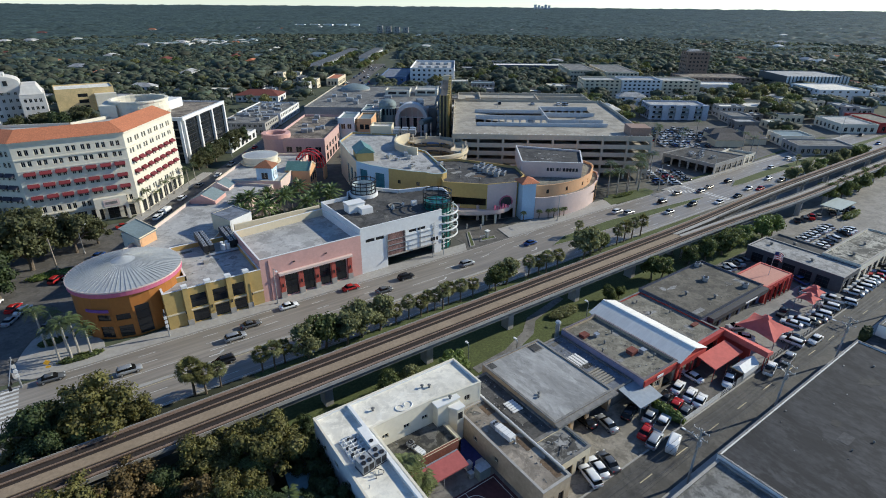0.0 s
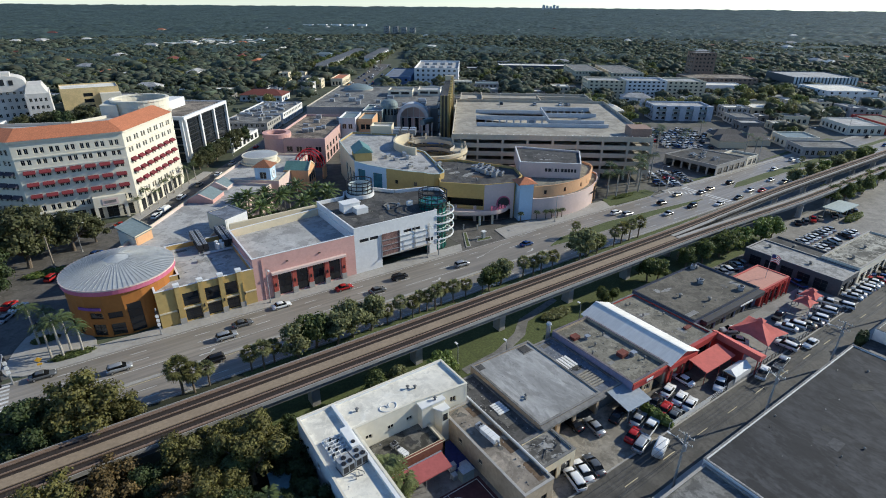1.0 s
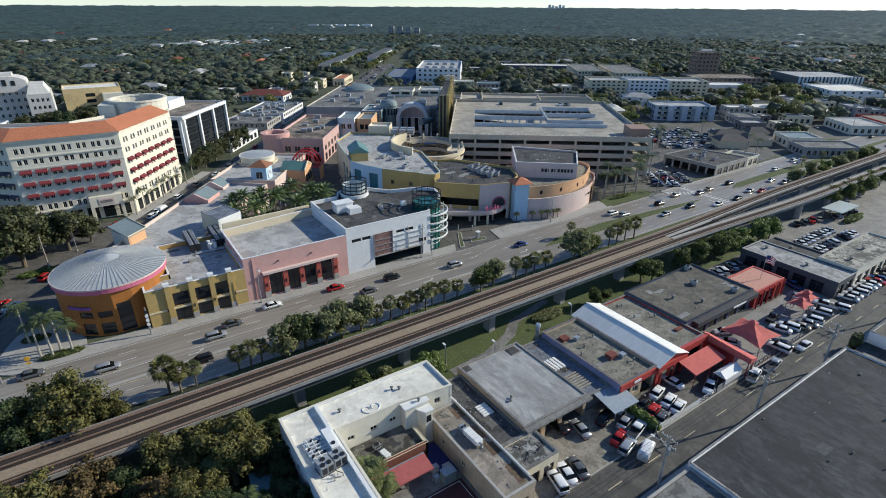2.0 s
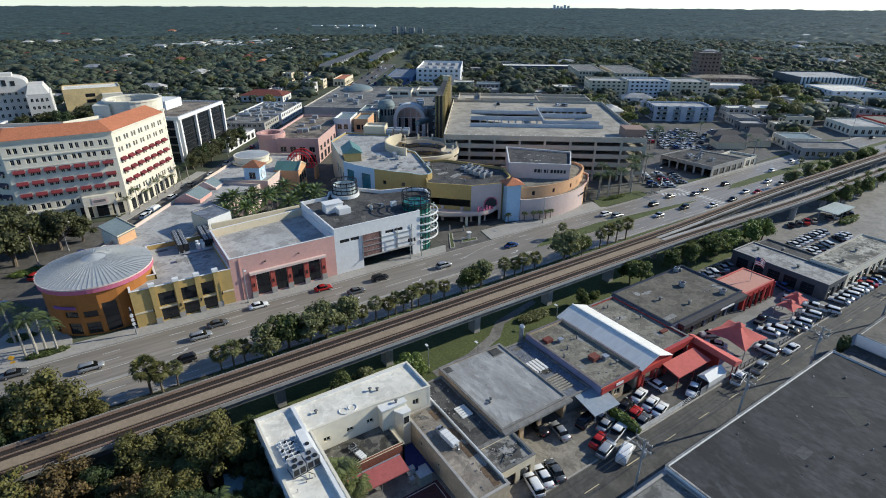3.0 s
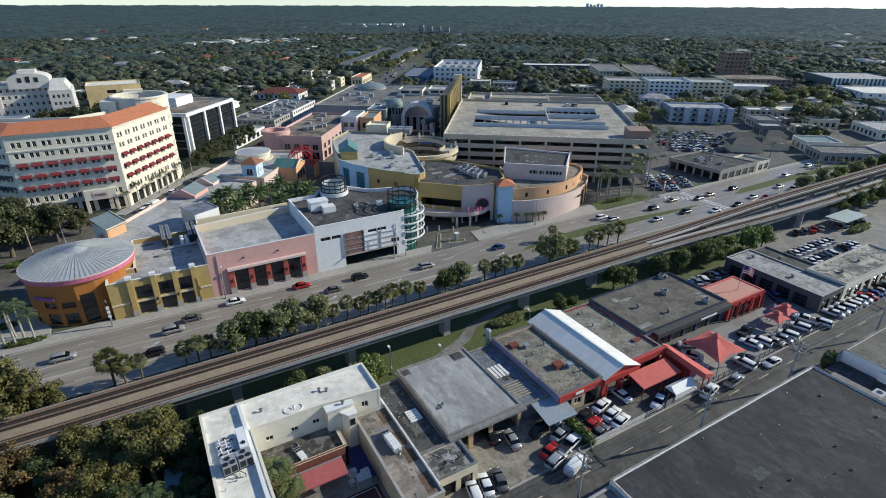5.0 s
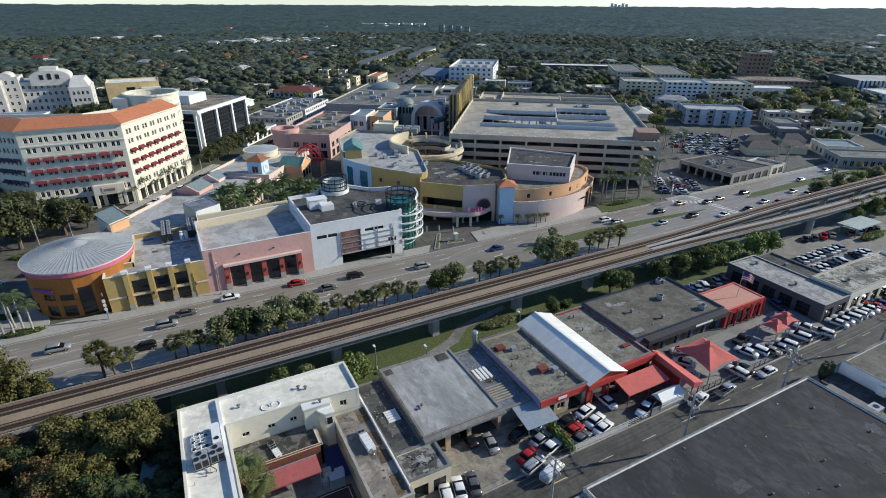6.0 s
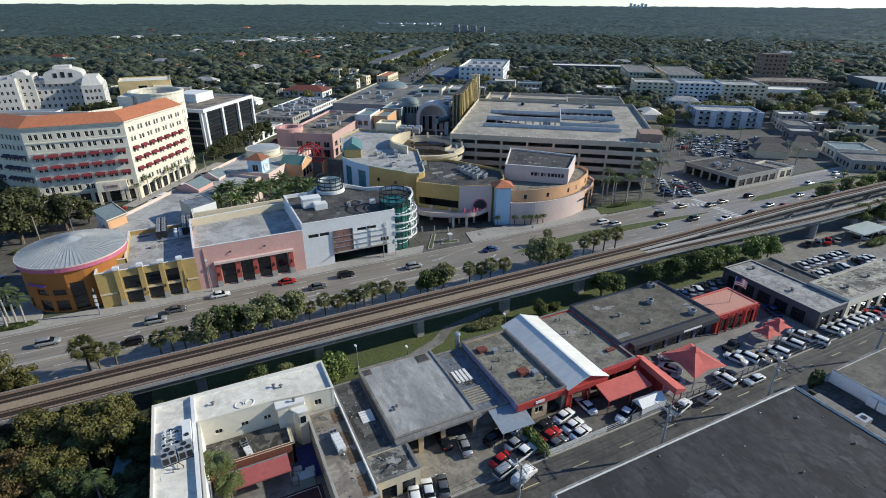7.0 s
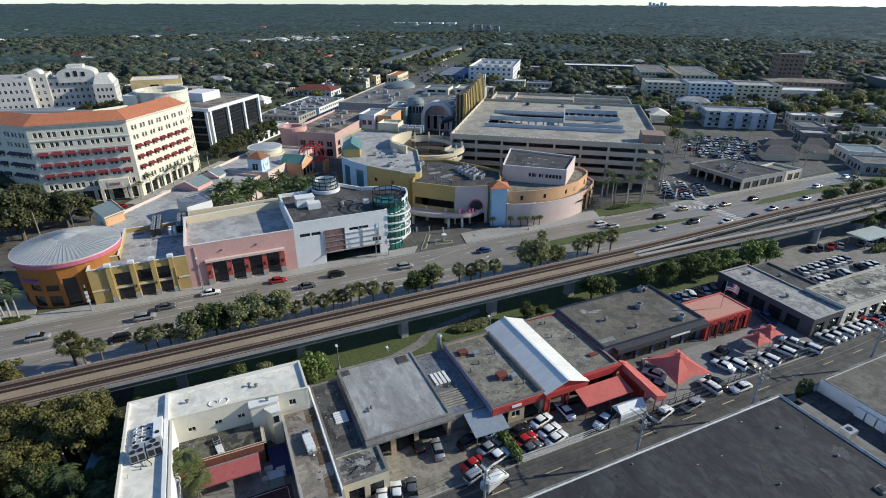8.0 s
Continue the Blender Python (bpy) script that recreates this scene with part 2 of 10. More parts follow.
class Shape:
    """Gathers the faces of one mesh."""

    def __init__(self):
        self.v, self.f = [], []

    def add(self, pts, faces):
        k = len(self.v)
        self.v += [tuple(p) for p in pts]
        self.f += [tuple(k + i for i in f) for f in faces]
        return self

    def quad(self, *pts):
        return self.add(pts, [tuple(range(len(pts)))])

    def box(self, x0, x1, y0, y1, z0, z1):
        return self.prism([(x0, y0), (x1, y0), (x1, y1), (x0, y1)], z0, z1)

    def prism(self, poly, z0, z1, top=True, bottom=True, z1s=None):
        n = len(poly)
        pts = [(x, y, z0) for x, y in poly] + [(x, y, z1s[i] if z1s else z1) for i, (x, y) in enumerate(poly)]
        faces = [(i, (i + 1) % n, n + (i + 1) % n, n + i) for i in range(n)]
        if top:
            faces.append(tuple(range(n, 2 * n)))
        if bottom:
            faces.append(tuple(range(n - 1, -1, -1)))
        return self.add(pts, faces)

    def cyl(self, cx, cy, r, z0, z1, n=16, r1=None, top=True, bottom=True):
        r1 = r if r1 is None else r1
        ring = [(math.cos(2 * math.pi * i / n), math.sin(2 * math.pi * i / n)) for i in range(n)]
        pts = [(cx + r * a, cy + r * b, z0) for a, b in ring] + [(cx + r1 * a, cy + r1 * b, z1) for a, b in ring]
        faces = [(i, (i + 1) % n, n + (i + 1) % n, n + i) for i in range(n)]
        if top:
            faces.append(tuple(range(n, 2 * n)))
        if bottom:
            faces.append(tuple(range(n - 1, -1, -1)))
        return self.add(pts, faces)

    def ring(self, cx, cy, r0, r1, z0, z1, n=32, a0=0.0, a1=360.0):
        """A curved slab between two radii."""
        closed = a1 - a0 >= 359.9
        m = n if closed else n + 1
        pts = []
        for i in range(m):
            a = radians(a0 + (a1 - a0) * i / n)
            c, s = math.cos(a), math.sin(a)
            pts += [(cx + r0 * c, cy + r0 * s, z0), (cx + r1 * c, cy + r1 * s, z0), (cx + r1 * c, cy + r1 * s, z1), (cx + r0 * c, cy + r0 * s, z1)]
        faces = []
        for i in range(n):
            k, j = 4 * i, 4 * ((i + 1) % m)
            faces += [(k + 1, j + 1, j + 2, k + 2), (k + 2, j + 2, j + 3, k + 3), (k + 3, j + 3, j, k), (k, j, j + 1, k + 1)]
        if not closed:
            e = 4 * (m - 1)
            faces += [(0, 1, 2, 3), (e + 3, e + 2, e + 1, e)]
        return self.add(pts, faces)

    def tube(self, pts, r, n=6, r1=None):
        pts = [Vector(p) for p in pts]
        r1 = r if r1 is None else r1
        rings = []
        for i, p in enumerate(pts):
            d = (pts[min(i + 1, len(pts) - 1)] - pts[max(i - 1, 0)]).normalized()
            a = d.cross(Vector((0, 0, 1)) if abs(d.z) < 0.9 else Vector((1, 0, 0))).normalized()
            b = d.cross(a)
            q = r + (r1 - r) * i / max(1, len(pts) - 1)
            rings.append([p + (a * math.cos(2 * math.pi * k / n) + b * math.sin(2 * math.pi * k / n)) * q for k in range(n)])
        faces = [(n * i + k, n * i + (k + 1) % n, n * (i + 1) + (k + 1) % n, n * (i + 1) + k) for i in range(len(pts) - 1) for k in range(n)]
        faces += [tuple(range(n - 1, -1, -1)), tuple(n * (len(pts) - 1) + k for k in range(n))]
        return self.add([q for ring in rings for q in ring], faces)

    def turned(self, m):
        self.v = [tuple(m @ Vector(p)) for p in self.v]
        return self

    def mesh(self, name, material, smooth=False):
        me = bpy.data.meshes.new(name)
        me.from_pydata(self.v, [], self.f)
        me.materials.append(material)
        if smooth:
            me.polygons.foreach_set("use_smooth", [True] * len(me.polygons))
        me.update()
        return me

    def make(self, name, material, parent=None, label="", smooth=False, at=None):
        return place(name, self.mesh(name, material, smooth), parent, label, at)


def joined(name, bits):
    """One mesh of several shapes, each with its own material."""
    s, marks = Shape(), []
    for k, (b, _) in enumerate(bits):
        s.add(b.v, b.f)
        marks += [k] * len(b.f)
    me = s.mesh(name, bits[0][1])
    for _, m in bits[1:]:
        me.materials.append(m)
    me.polygons.foreach_set("material_index", marks)
    me.update()
    return me


def place(name, mesh, parent=None, label="", at=None):
    """One mesh object, alone or as a part of parent, at a world pose."""
    ob = new(name, mesh)
    if parent:
        ob.parent = parent
        ob.matrix_parent_inverse = upright(parent)
    if at is not None:
        ob.matrix_basis = at
    return tagged(ob, label)


def thing(name, label, category, at=(0, 0, 0), group="", kind=""):
    ob = new(name)
    ob.empty_display_size = 0.5
    ob.location = at
    ob.matrix_basis = Matrix.Translation(at)
    return tagged(ob, label, category, group, kind)


def setting(ob, label, category):
    return tagged(ob, label, category, kind="structure")


GRID_B, GRID_A = (0.8, -0.6), (0.6, 0.8)


def uv(u, v):
    """From the town's street grid to the plan."""
    return (u * GRID_B[0] + v * GRID_A[0], u * GRID_B[1] + v * GRID_A[1])


def rect(u0, u1, v0, v1):
    return [uv(u0, v0), uv(u1, v0), uv(u1, v1), uv(u0, v1)]


def flat(x0, x1, y0, y1):
    return [(x0, y0), (x1, y0), (x1, y1), (x0, y1)]


def inset(poly, d):
    """The polygon moved inwards by d (counter-clockwise corners)."""
    out, n = [], len(poly)
    for i in range(n):
        p, q, r = Vector(poly[i - 1]), Vector(poly[i]), Vector(poly[(i + 1) % n])
        a, b = (q - p).normalized(), (r - q).normalized()
        na, nb = Vector((-a.y, a.x)), Vector((-b.y, b.x))
        s = (na + nb)
        s = s / max(0.35, s.length_squared / 2)
        out.append(tuple(q + s * d))
    return out


KIT = {}


def window_kit(w, h, kind):
    key = (round(w, 2), round(h, 2), kind)
    if key not in KIT:
        fr, pane = Shape(), Shape()
        t = 0.08 if h < 3 else 0.13
        fr.box(0, w, 0, 0.1, 0, t).box(0, w, 0, 0.1, h - t, h).box(0, t, 0, 0.1, t, h - t).box(w - t, w, 0, 0.1, t, h - t)
        cols, rows_ = {"win": (2, 1), "store": (2, 3), "band": (max(1, int(w / 1.3)), 1), "curtain": (max(1, int(w / 1.6)), max(1, int(h / 1.4)))}.get(kind.split("_")[0], (1, 1))
        for i in range(1, cols):
            fr.box(w * i / cols - t / 2, w * i / cols + t / 2, 0.01, 0.09, t, h - t)
        for i in range(1, rows_):
            fr.box(t, w - t, 0.015, 0.085, h * i / rows_ - t / 2, h * i / rows_ + t / 2)
        pane.box(t * 0.5, w - t * 0.5, 0.04, 0.06, t * 0.5, h - t * 0.5)
        fm = {"store": DARK_METAL, "curtain": DARK_METAL, "green": DARK_METAL, "teal": WHITE}.get(kind.split("_")[0], IVORY)
        pm = {"green": GLASS_GREEN, "teal": GLASS_TEAL}.get(kind.split("_")[0], GLASS)
        if kind.endswith("_dark"):
            fm = DARK_METAL
        KIT[key] = (fr.mesh("window_frame", fm), pane.mesh("pane", pm))
    return KIT[key]


def wall(parent, p0, p1, z0, z1, material, holes=(), thick=0.35, name="wall", recess=0.18, far=None, ends=True):
    """A wall from p0 to p1, outside on the right hand, with openings (u0, u1, w0, w1, kind) cut through it and windows set in them."""
    p0, p1 = Vector(p0), Vector(p1)
    run = p1 - p0
    length = run.length
    if length < 1e-3:
        return None
    d = run / length
    inward = Vector((-d.y, d.x))
    us = sorted({0.0, length, *[a for h in holes for a in h[:2]]})
    ws = sorted({z0, z1, *[a for h in holes for a in h[2:4]]})
    s = Shape()

    def at(u, w, k):
        q = p0 + d * u + inward * k
        return (q.x, q.y, w)

    for i in range(len(us) - 1):
        for j in range(len(ws) - 1):
            cu, cw = (us[i] + us[i + 1]) / 2, (ws[j] + ws[j + 1]) / 2
            if any(h[0] < cu < h[1] and h[2] < cw < h[3] for h in holes):
                continue
            u0, u1, w0, w1 = us[i], us[i + 1], ws[j], ws[j + 1]
            s.quad(at(u0, w0, 0), at(u1, w0, 0), at(u1, w1, 0), at(u0, w1, 0))
            s.quad(at(u1, w0, thick), at(u0, w0, thick), at(u0, w1, thick), at(u1, w1, thick))
    for u0, u1, w0, w1, *_ in [(0.0, length, z0, z1), *holes]:
        a, b, c, e = (u0, w0), (u1, w0), (u1, w1), (u0, w1)
        for m, n in ((a, b), (b, c), (c, e), (e, a)):
            if not ends and m[0] == n[0] and m[0] in (0.0, length):
                continue
            s.quad(at(*m, 0), at(*n, 0), at(*n, thick), at(*m, thick))
    ob = None
    if far is None:
        ob = s.make(name, material, parent)
    else:
        far[0].add(s.v, s.f)
    turn = Matrix(((d.x, inward.x, 0, 0), (d.y, inward.y, 0, 0), (0, 0, 1, 0), (0, 0, 0, 1)))
    if far is not None:
        pn, fr = far[1], far[2]
        for u0, u1, w0, w1, kind in holes:
            if kind != "gap":
                m_ = Matrix.Translation(at(u0, w0, recess)) @ turn
                pn.add([m_ @ Vector(p) for p in ((0, 0.05, 0), (u1 - u0, 0.05, 0), (u1 - u0, 0.05, w1 - w0), (0, 0.05, w1 - w0))], [(0, 1, 2, 3)])
                c_ = (u1 - u0) / 2
                fr.add([m_ @ Vector(p) for p in ((c_ - 0.04, 0.02, 0), (c_ + 0.04, 0.02, 0), (c_ + 0.04, 0.02, w1 - w0), (c_ - 0.04, 0.02, w1 - w0))], [(0, 1, 2, 3)])
        return ob
    for u0, u1, w0, w1, kind in holes:
        if kind == "gap":
            continue
        fr, pane = window_kit(u1 - u0, w1 - w0, kind)
        w = place("window", fr, parent, at=Matrix.Translation(at(u0, w0, recess)) @ turn)
        glass = new("pane", pane)
        glass.parent = w
    return ob


def spaced(length, n, w, z0, h, margin=1.0, kind="win"):
    """n equal openings along a wall."""
    step = (length - 2 * margin) / n
    return [(margin + step * (i + 0.5) - w / 2, margin + step * (i + 0.5) + w / 2, z0, z0 + h, kind) for i in range(n)]


def coping(parent, poly, z, material, w=0.34, h=0.1, name="coping"):
    outer, inner = inset(poly, -0.06), inset(poly, w)
    n = len(poly)
    s = Shape()
    pts = [(*p, z) for p in outer] + [(*p, z + h) for p in outer] + [(*p, z + h) for p in inner] + [(*p, z) for p in inner]
    faces = []
    for i in range(n):
        j = (i + 1) % n
        faces += [(i, j, n + j, n + i), (n + i, n + j, 2 * n + j, 2 * n + i), (2 * n + i, 2 * n + j, 3 * n + j, 3 * n + i), (3 * n + i, 3 * n + j, j, i)]
    return s.add(pts, faces).make(name, material, parent)


def building(name, label, poly, z1, wall_m, roof_m, holes=None, parapet=0.7, cope=None, category="building", z0=0.0, group="", roof_z=None, walls=None, far=False, cope_w=0.34):
    """Walls round a counter-clockwise plan, a roof behind the parapet, and a coping."""
    holes = holes or {}
    c = sum((Vector(p) for p in poly), Vector((0, 0))) / len(poly)
    th = thing(name, label, category, (c.x, c.y, z0), group)
    sink = (Shape(), Shape(), Shape()) if far else None
    for i in range(len(poly)):
        m = (walls or {}).get(i, wall_m)
        wall(th, poly[i], poly[(i + 1) % len(poly)], z0, z1, m, holes.get(i, ()), far=sink, ends=False)
    if far:
        sink[0].make("wall", wall_m, th)
        if sink[1].f:
            tagged(place("window_panes", joined("window_panes", [(sink[1], GLASS), (sink[2], IVORY)]), th), kind="stuff")
    rz = (z1 - parapet) if roof_z is None else roof_z
    Shape().prism(inset(poly, cope_w + 0.02), rz - 0.3, rz).make("roof", roof_m, th)
    if cope is not False:
        coping(th, poly, z1 + 0.002, cope or wall_m, cope_w)
    return th


def rooftop_unit(x, y, z, w=1.8, d=1.4, h=1.1, rz=0.0, label="", group=""):
    if y < 60:
        return rooftop_unit_near(x, y, z, w, d, h, rz, label, group)
    th = thing("air_conditioner", label, "air conditioner", (x, y, z), group)
    th.matrix_basis = pose(x, y, z, 0, 0, rz)
    g = Shape()
    for i in range(3):
        zz = 0.25 + i * (h - 0.4) / 3
        g.box(-w / 2 + 0.08, w / 2 - 0.08, -d / 2 - 0.03, -d / 2, zz, zz + 0.08)
    place("casing", joined("casing", [(Shape().box(-w / 2, w / 2, -d / 2, d / 2, 0, h), STEEL), (g, DARK_METAL)]), th, at=th.matrix_basis)
    for i in range(max(1, int(w / 1.4)) if y < 150 else 0):
        k = max(1, int(w / 1.4))
        place("fan", Shape().ring(-w / 2 + w * (i + 0.5) / k, 0, 0.15, min(0.5, w / k * 0.4), h, h + 0.12, 10).mesh("fan", DARK_METAL), th, at=th.matrix_basis)
    return th


def rooftop_unit_near(x, y, z, w=1.8, d=1.4, h=1.1, rz=0.0, label="grey rooftop air-conditioning unit on a flat roof", group=""):
    th = thing("air_conditioner", label, "air conditioner", (x, y, z), group)
    th.matrix_basis = pose(x, y, z, 0, 0, rz)
    s = Shape().box(-w / 2, w / 2, -d / 2, d / 2, 0.12, h)
    place("casing", s.mesh("casing", STEEL), th, at=th.matrix_basis)
    b = Shape().box(-w / 2 - 0.05, w / 2 + 0.05, -d / 2 - 0.05, d / 2 + 0.05, 0, 0.12)
    place("base", b.mesh("base", CONCRETE_GREY), th, at=th.matrix_basis)
    k = max(1, int(w / 1.2))
    for i in range(k):
        f = Shape().ring(-w / 2 + w * (i + 0.5) / k, 0, 0.18, min(0.45, w / k * 0.42), h, h + 0.1, 12)
        f.box(-w / 2 + w * (i + 0.5) / k - 0.2, -w / 2 + w * (i + 0.5) / k + 0.2, -0.04, 0.04, h + 0.02, h + 0.06)
        place("fan", f.mesh("fan", DARK_METAL), th, at=th.matrix_basis)
    g = Shape()
    for i in range(4):
        zz = 0.25 + i * (h - 0.4) / 4
        g.box(-w / 2 + 0.08, w / 2 - 0.08, -d / 2 - 0.03, -d / 2, zz, zz + 0.06)
    place("grille", g.mesh("grille", DARK_METAL), th, at=th.matrix_basis)
    return th


def vent_pipe(x, y, z, h=0.9, r=0.14, label="small metal vent pipe on a flat roof"):
    th = thing("roof_vent", label, "vent", (x, y, z))
    Shape().cyl(x, y, r, z, z + h, 8).make("pipe", DULL, th)
    Shape().cyl(x, y, r * 2, z + h, z + h + 0.12, 8, r1=r * 0.8).make("cap", DULL, th)
    return th


# ---- ground, roads, kerbs ----
land = Shape()
RINGS = (0, 120, 300, 700, 1500, 3000, 4850)
pts, fcs, SEG = [(40, 60, -0.1)], [], 72
for r in RINGS[1:]:
    pts += [(40 + r * math.cos(2 * math.pi * i / SEG), 60 + r * math.sin(2 * math.pi * i / SEG), -0.1) for i in range(SEG)]
for k in range(len(RINGS) - 1):
    for i in range(SEG):
        j = (i + 1) % SEG
        if k == 0:
            fcs.append((0, 1 + i, 1 + j))
        else:
            a, b = 1 + (k - 1) * SEG, 1 + k * SEG
            fcs.append((a + i, b + i, b + j, a + j))
setting(land.add(pts, fcs).make("ground", LAND), "flat green and grey land reaching the horizon", "ground")


def slab(name, poly, z, material, label, category, depth=0.25):
    return setting(Shape().prism(poly, z - depth, z).make(name, material), label, category)


slab("road", flat(-420, 760, 85.4, 106.0), 0.0, ASPHALT, "wide worn grey asphalt highway with lane markings", "road")
slab("road", [uv(-100, 56.7), uv(-84.5, 45.2), uv(-84.5, 640), uv(-100, 640)], -0.012, ASPHALT_OLD, "dark asphalt side street beside the office block", "road")
slab("road", flat(-60, 420, 24.6, 31.0), 0.0, mat("dark back street asphalt", (0.088, 0.082, 0.072), 0.75, var=0.2, size=0.6, stain=0.5, dark=0.6, bump=0.2, worn=0.5), "narrow asphalt back street with dashed centre line", "road")
slab("pavement", flat(-60, 420, 23.3, 24.6), 0.14, CONCRETE, "narrow concrete pavement along the back street", "pavement")
slab("pavement", [(-5, 106.0), (83.5, 106.0), (86, 110), (-5, 110.4)], 0.15, CONCRETE, "pale concrete pavement in front of the shops", "pavement")
slab("pavement", [(99.5, 106.0), (150, 106.0), (150, 112.4), (101, 113)], 0.15, CONCRETE, "pale concrete pavement before the curved shop front", "pavement")
slab("pavement", [(-20.6, 110.6), (-19.6, 108.2), (-17.2, 106.6), (-13.5, 106.0), (-5, 106.0), (-5, 113), (-9, 124), (-11.8, 125.2), (-14.8, 123.9), (-17.0, 121.4), (-18.4, 118), (-19.4, 114.6)], 0.15, CONCRETE, "concrete street corner with a palm bed", "pavement")
slab("pavement", flat(178, 420, 106.0, 107.6), 0.12, CONCRETE, "narrow concrete pavement along the highway", "pavement")
slab("pavement", rect(-104, -100, 150, 205), 0.13, CONCRETE, "pavement beside the arcaded office block", "pavement")
slab("driveway", [(83.5, 106.0), (99.5, 106.0), (101, 113), (112, 119), (103, 124), (92, 133), (84, 130), (86, 110)], -0.008, ASPHALT_OLD, "asphalt drive into the covered garage entry", "driveway")
slab("parking_lot", [(-75, 106), (-48, 106), uv(-104, 62), uv(-106, 150), (-60, 190), (-120, 170)], -0.02, ASPHALT_OLD, "dark shaded asphalt lot and side road by the trees", "parking lot")
slab("plaza", [(-50, 107.5), (-19, 107.5), (-19, 120), (-4, 132), (-2, 150), (6, 180), (-20, 186), (-60, 186)], -0.016, ASPHALT_OLD, "grey paved plaza under the shade trees", "pavement")
slab("parking_lot", flat(16, 215, 31.0, 60.8), -0.01, ASPHALT_OLD, "asphalt and concrete yards between the low shops", "parking lot")
slab("parking_lot", flat(165, 300, 38, 66), -0.004, mat("sandy asphalt", (0.25, 0.23, 0.2), 0.75, var=0.18, size=0.8, stain=0.6, dark=0.6, worn=0.4), "asphalt car park beneath the elevated railway", "parking lot")
slab("parking_lot", rect(78, 150, 186, 312), -0.03, ASPHALT_OLD, "asphalt car park beside the parking garage", "parking lot")
slab("town_ground", rect(-84, 240, 130, 480), -0.06, mat("town lots", (0.13, 0.125, 0.105), 0.95, var=0.3, size=3, stain=0.7, dark=0.5), "grey paved blocks of the town centre", "pavement")
slab("grass", flat(17, 165, 60.8, 85.2), -0.03, GRASS, "green strip of lawn under and beside the railway", "grass")
slab("grass", [(148, 107.0), (169, 106.2), (174, 108), (174, 112), (156, 114.5), (151, 113)], 0.17, GRASS, "small bright lawn on the street corner", "grass")
slab("grass", [(192, 108), (330, 110), (330, 113), (255, 109.5), (200, 109.5)], 0.05, GRASS, "grass verge beside the highway", "grass")
slab("yard", flat(16.5, 44, 31.2, 47), 0.005, CONCRETE_GREY, "walled concrete yard behind the white building", "yard")
slab("yard", flat(45, 70, 31.2, 41), 0.006, mat("sunlit concrete yard", (0.3, 0.27, 0.22), 0.9, var=0.2, size=0.6, stain=0.7, dark=0.55, worn=0.6), "stained concrete parking yard of a garage", "yard")
slab("yard", flat(100, 128, 31.2, 44.5), 0.007, mat("showroom forecourt", (0.17, 0.165, 0.155), 0.9, var=0.2, size=0.6, stain=0.5), "concrete forecourt of the car dealer", "yard")
slab("path", [(52, 61.3), (62, 62.2), (70, 65.0), (74, 68.5), (86, 71.5), (86, 73), (73, 70.3), (68.5, 66.8), (61, 64), (52, 63.2)], 0.0, CONCRETE_GREY, "curving concrete footpath through the lawn", "path")

# kerbs and median strips
for poly, lab in (
    ([(-420, 92.7), (104, 92.7), (104, 93.5), (-420, 93.5)], "low concrete median kerb dividing the highway"),
    (flat(-12, 83.5, 105.85, 106.12), "concrete kerb along the shop pavement"),
    (flat(99.5, 170, 105.85, 106.12), "concrete kerb along the curved front"),
    (flat(-420, 420, 85.1, 85.4), "concrete kerb along the tree strip"),
    (flat(-60, 420, 31.0, 31.25), "concrete kerb of the back street"),
):
    setting(Shape().prism(poly, -0.1, 0.17).make("kerb", CONCRETE), lab, "kerb")
for x0, x1 in ((106, 183), (204, 420)):
    m = [(x0, 94.4), (x0 + 8, 93.4), (x1 - 6, 92.6), (x1, 93.5), (x1 - 6, 94.6), (x0 + 30, 98.2), (x0 + 8, 97.6)]
    setting(Shape().prism(m, -0.1, 0.16).make("kerb", CONCRETE), "concrete edge of the grass median", "kerb")
    slab("grass", inset(m, 0.25), 0.2, GRASS, "long grass median between the carriageways", "grass", 0.2)

# lane lines, arrows and crossings
lines = Shape()
for y, dashed in ((100.3, 1), (103.1, 1), (97.35, 0), (90.2, 1), (87.7, 1)):
    for i in range(-36, 64):
        x = i * 12.0
        if dashed:
            lines.box(x, x + 3.0, y - 0.07, y + 0.07, 0.0, 0.012)
        elif x < 84 or x > 196:
            lines.box(x, x + (11.9 if x % 24 else 6), y - 0.06, y + 0.06, 0.0, 0.012)
lines.box(-420, 700, 105.5, 105.6, 0, 0.012).box(-420, 700, 85.8, 85.9, 0, 0.012)
tagged(lines.make("lane_markings", PAINT), "worn white lane dashes painted on the highway", "road marking", kind="stuff")
yl = Shape().box(-420, 104, 92.45, 92.57, 0, 0.012).box(-420, 104, 93.65, 93.77, 0, 0.012)
for i in range(-3, 34):
    yl.box(i * 9.1 + 1, i * 9.1 + 4, 27.9, 28.05, 0, 0.012)
tagged(yl.make("lane_markings", PAINT_Y), "faded yellow centre lines on the roads", "road marking", kind="stuff")


def arrow(x, y):
    s = Shape().box(x - 1.6, x + 0.6, y - 0.12, y + 0.12, 0, 0.012)
    s.prism([(x + 0.5, y - 0.1), (x + 1.1, y + 0.35), (x + 0.9, y + 0.55), (x + 0.3, y + 0.1)], 0, 0.012)
    s.prism([(x + 0.55, y + 0.55), (x + 1.3, y + 0.3), (x + 1.5, y + 1.05)], 0, 0.012)
    return tagged(s.make("turn_arrow", PAINT), "white turn arrow painted on the centre lane", "road marking", group="turn arrows")


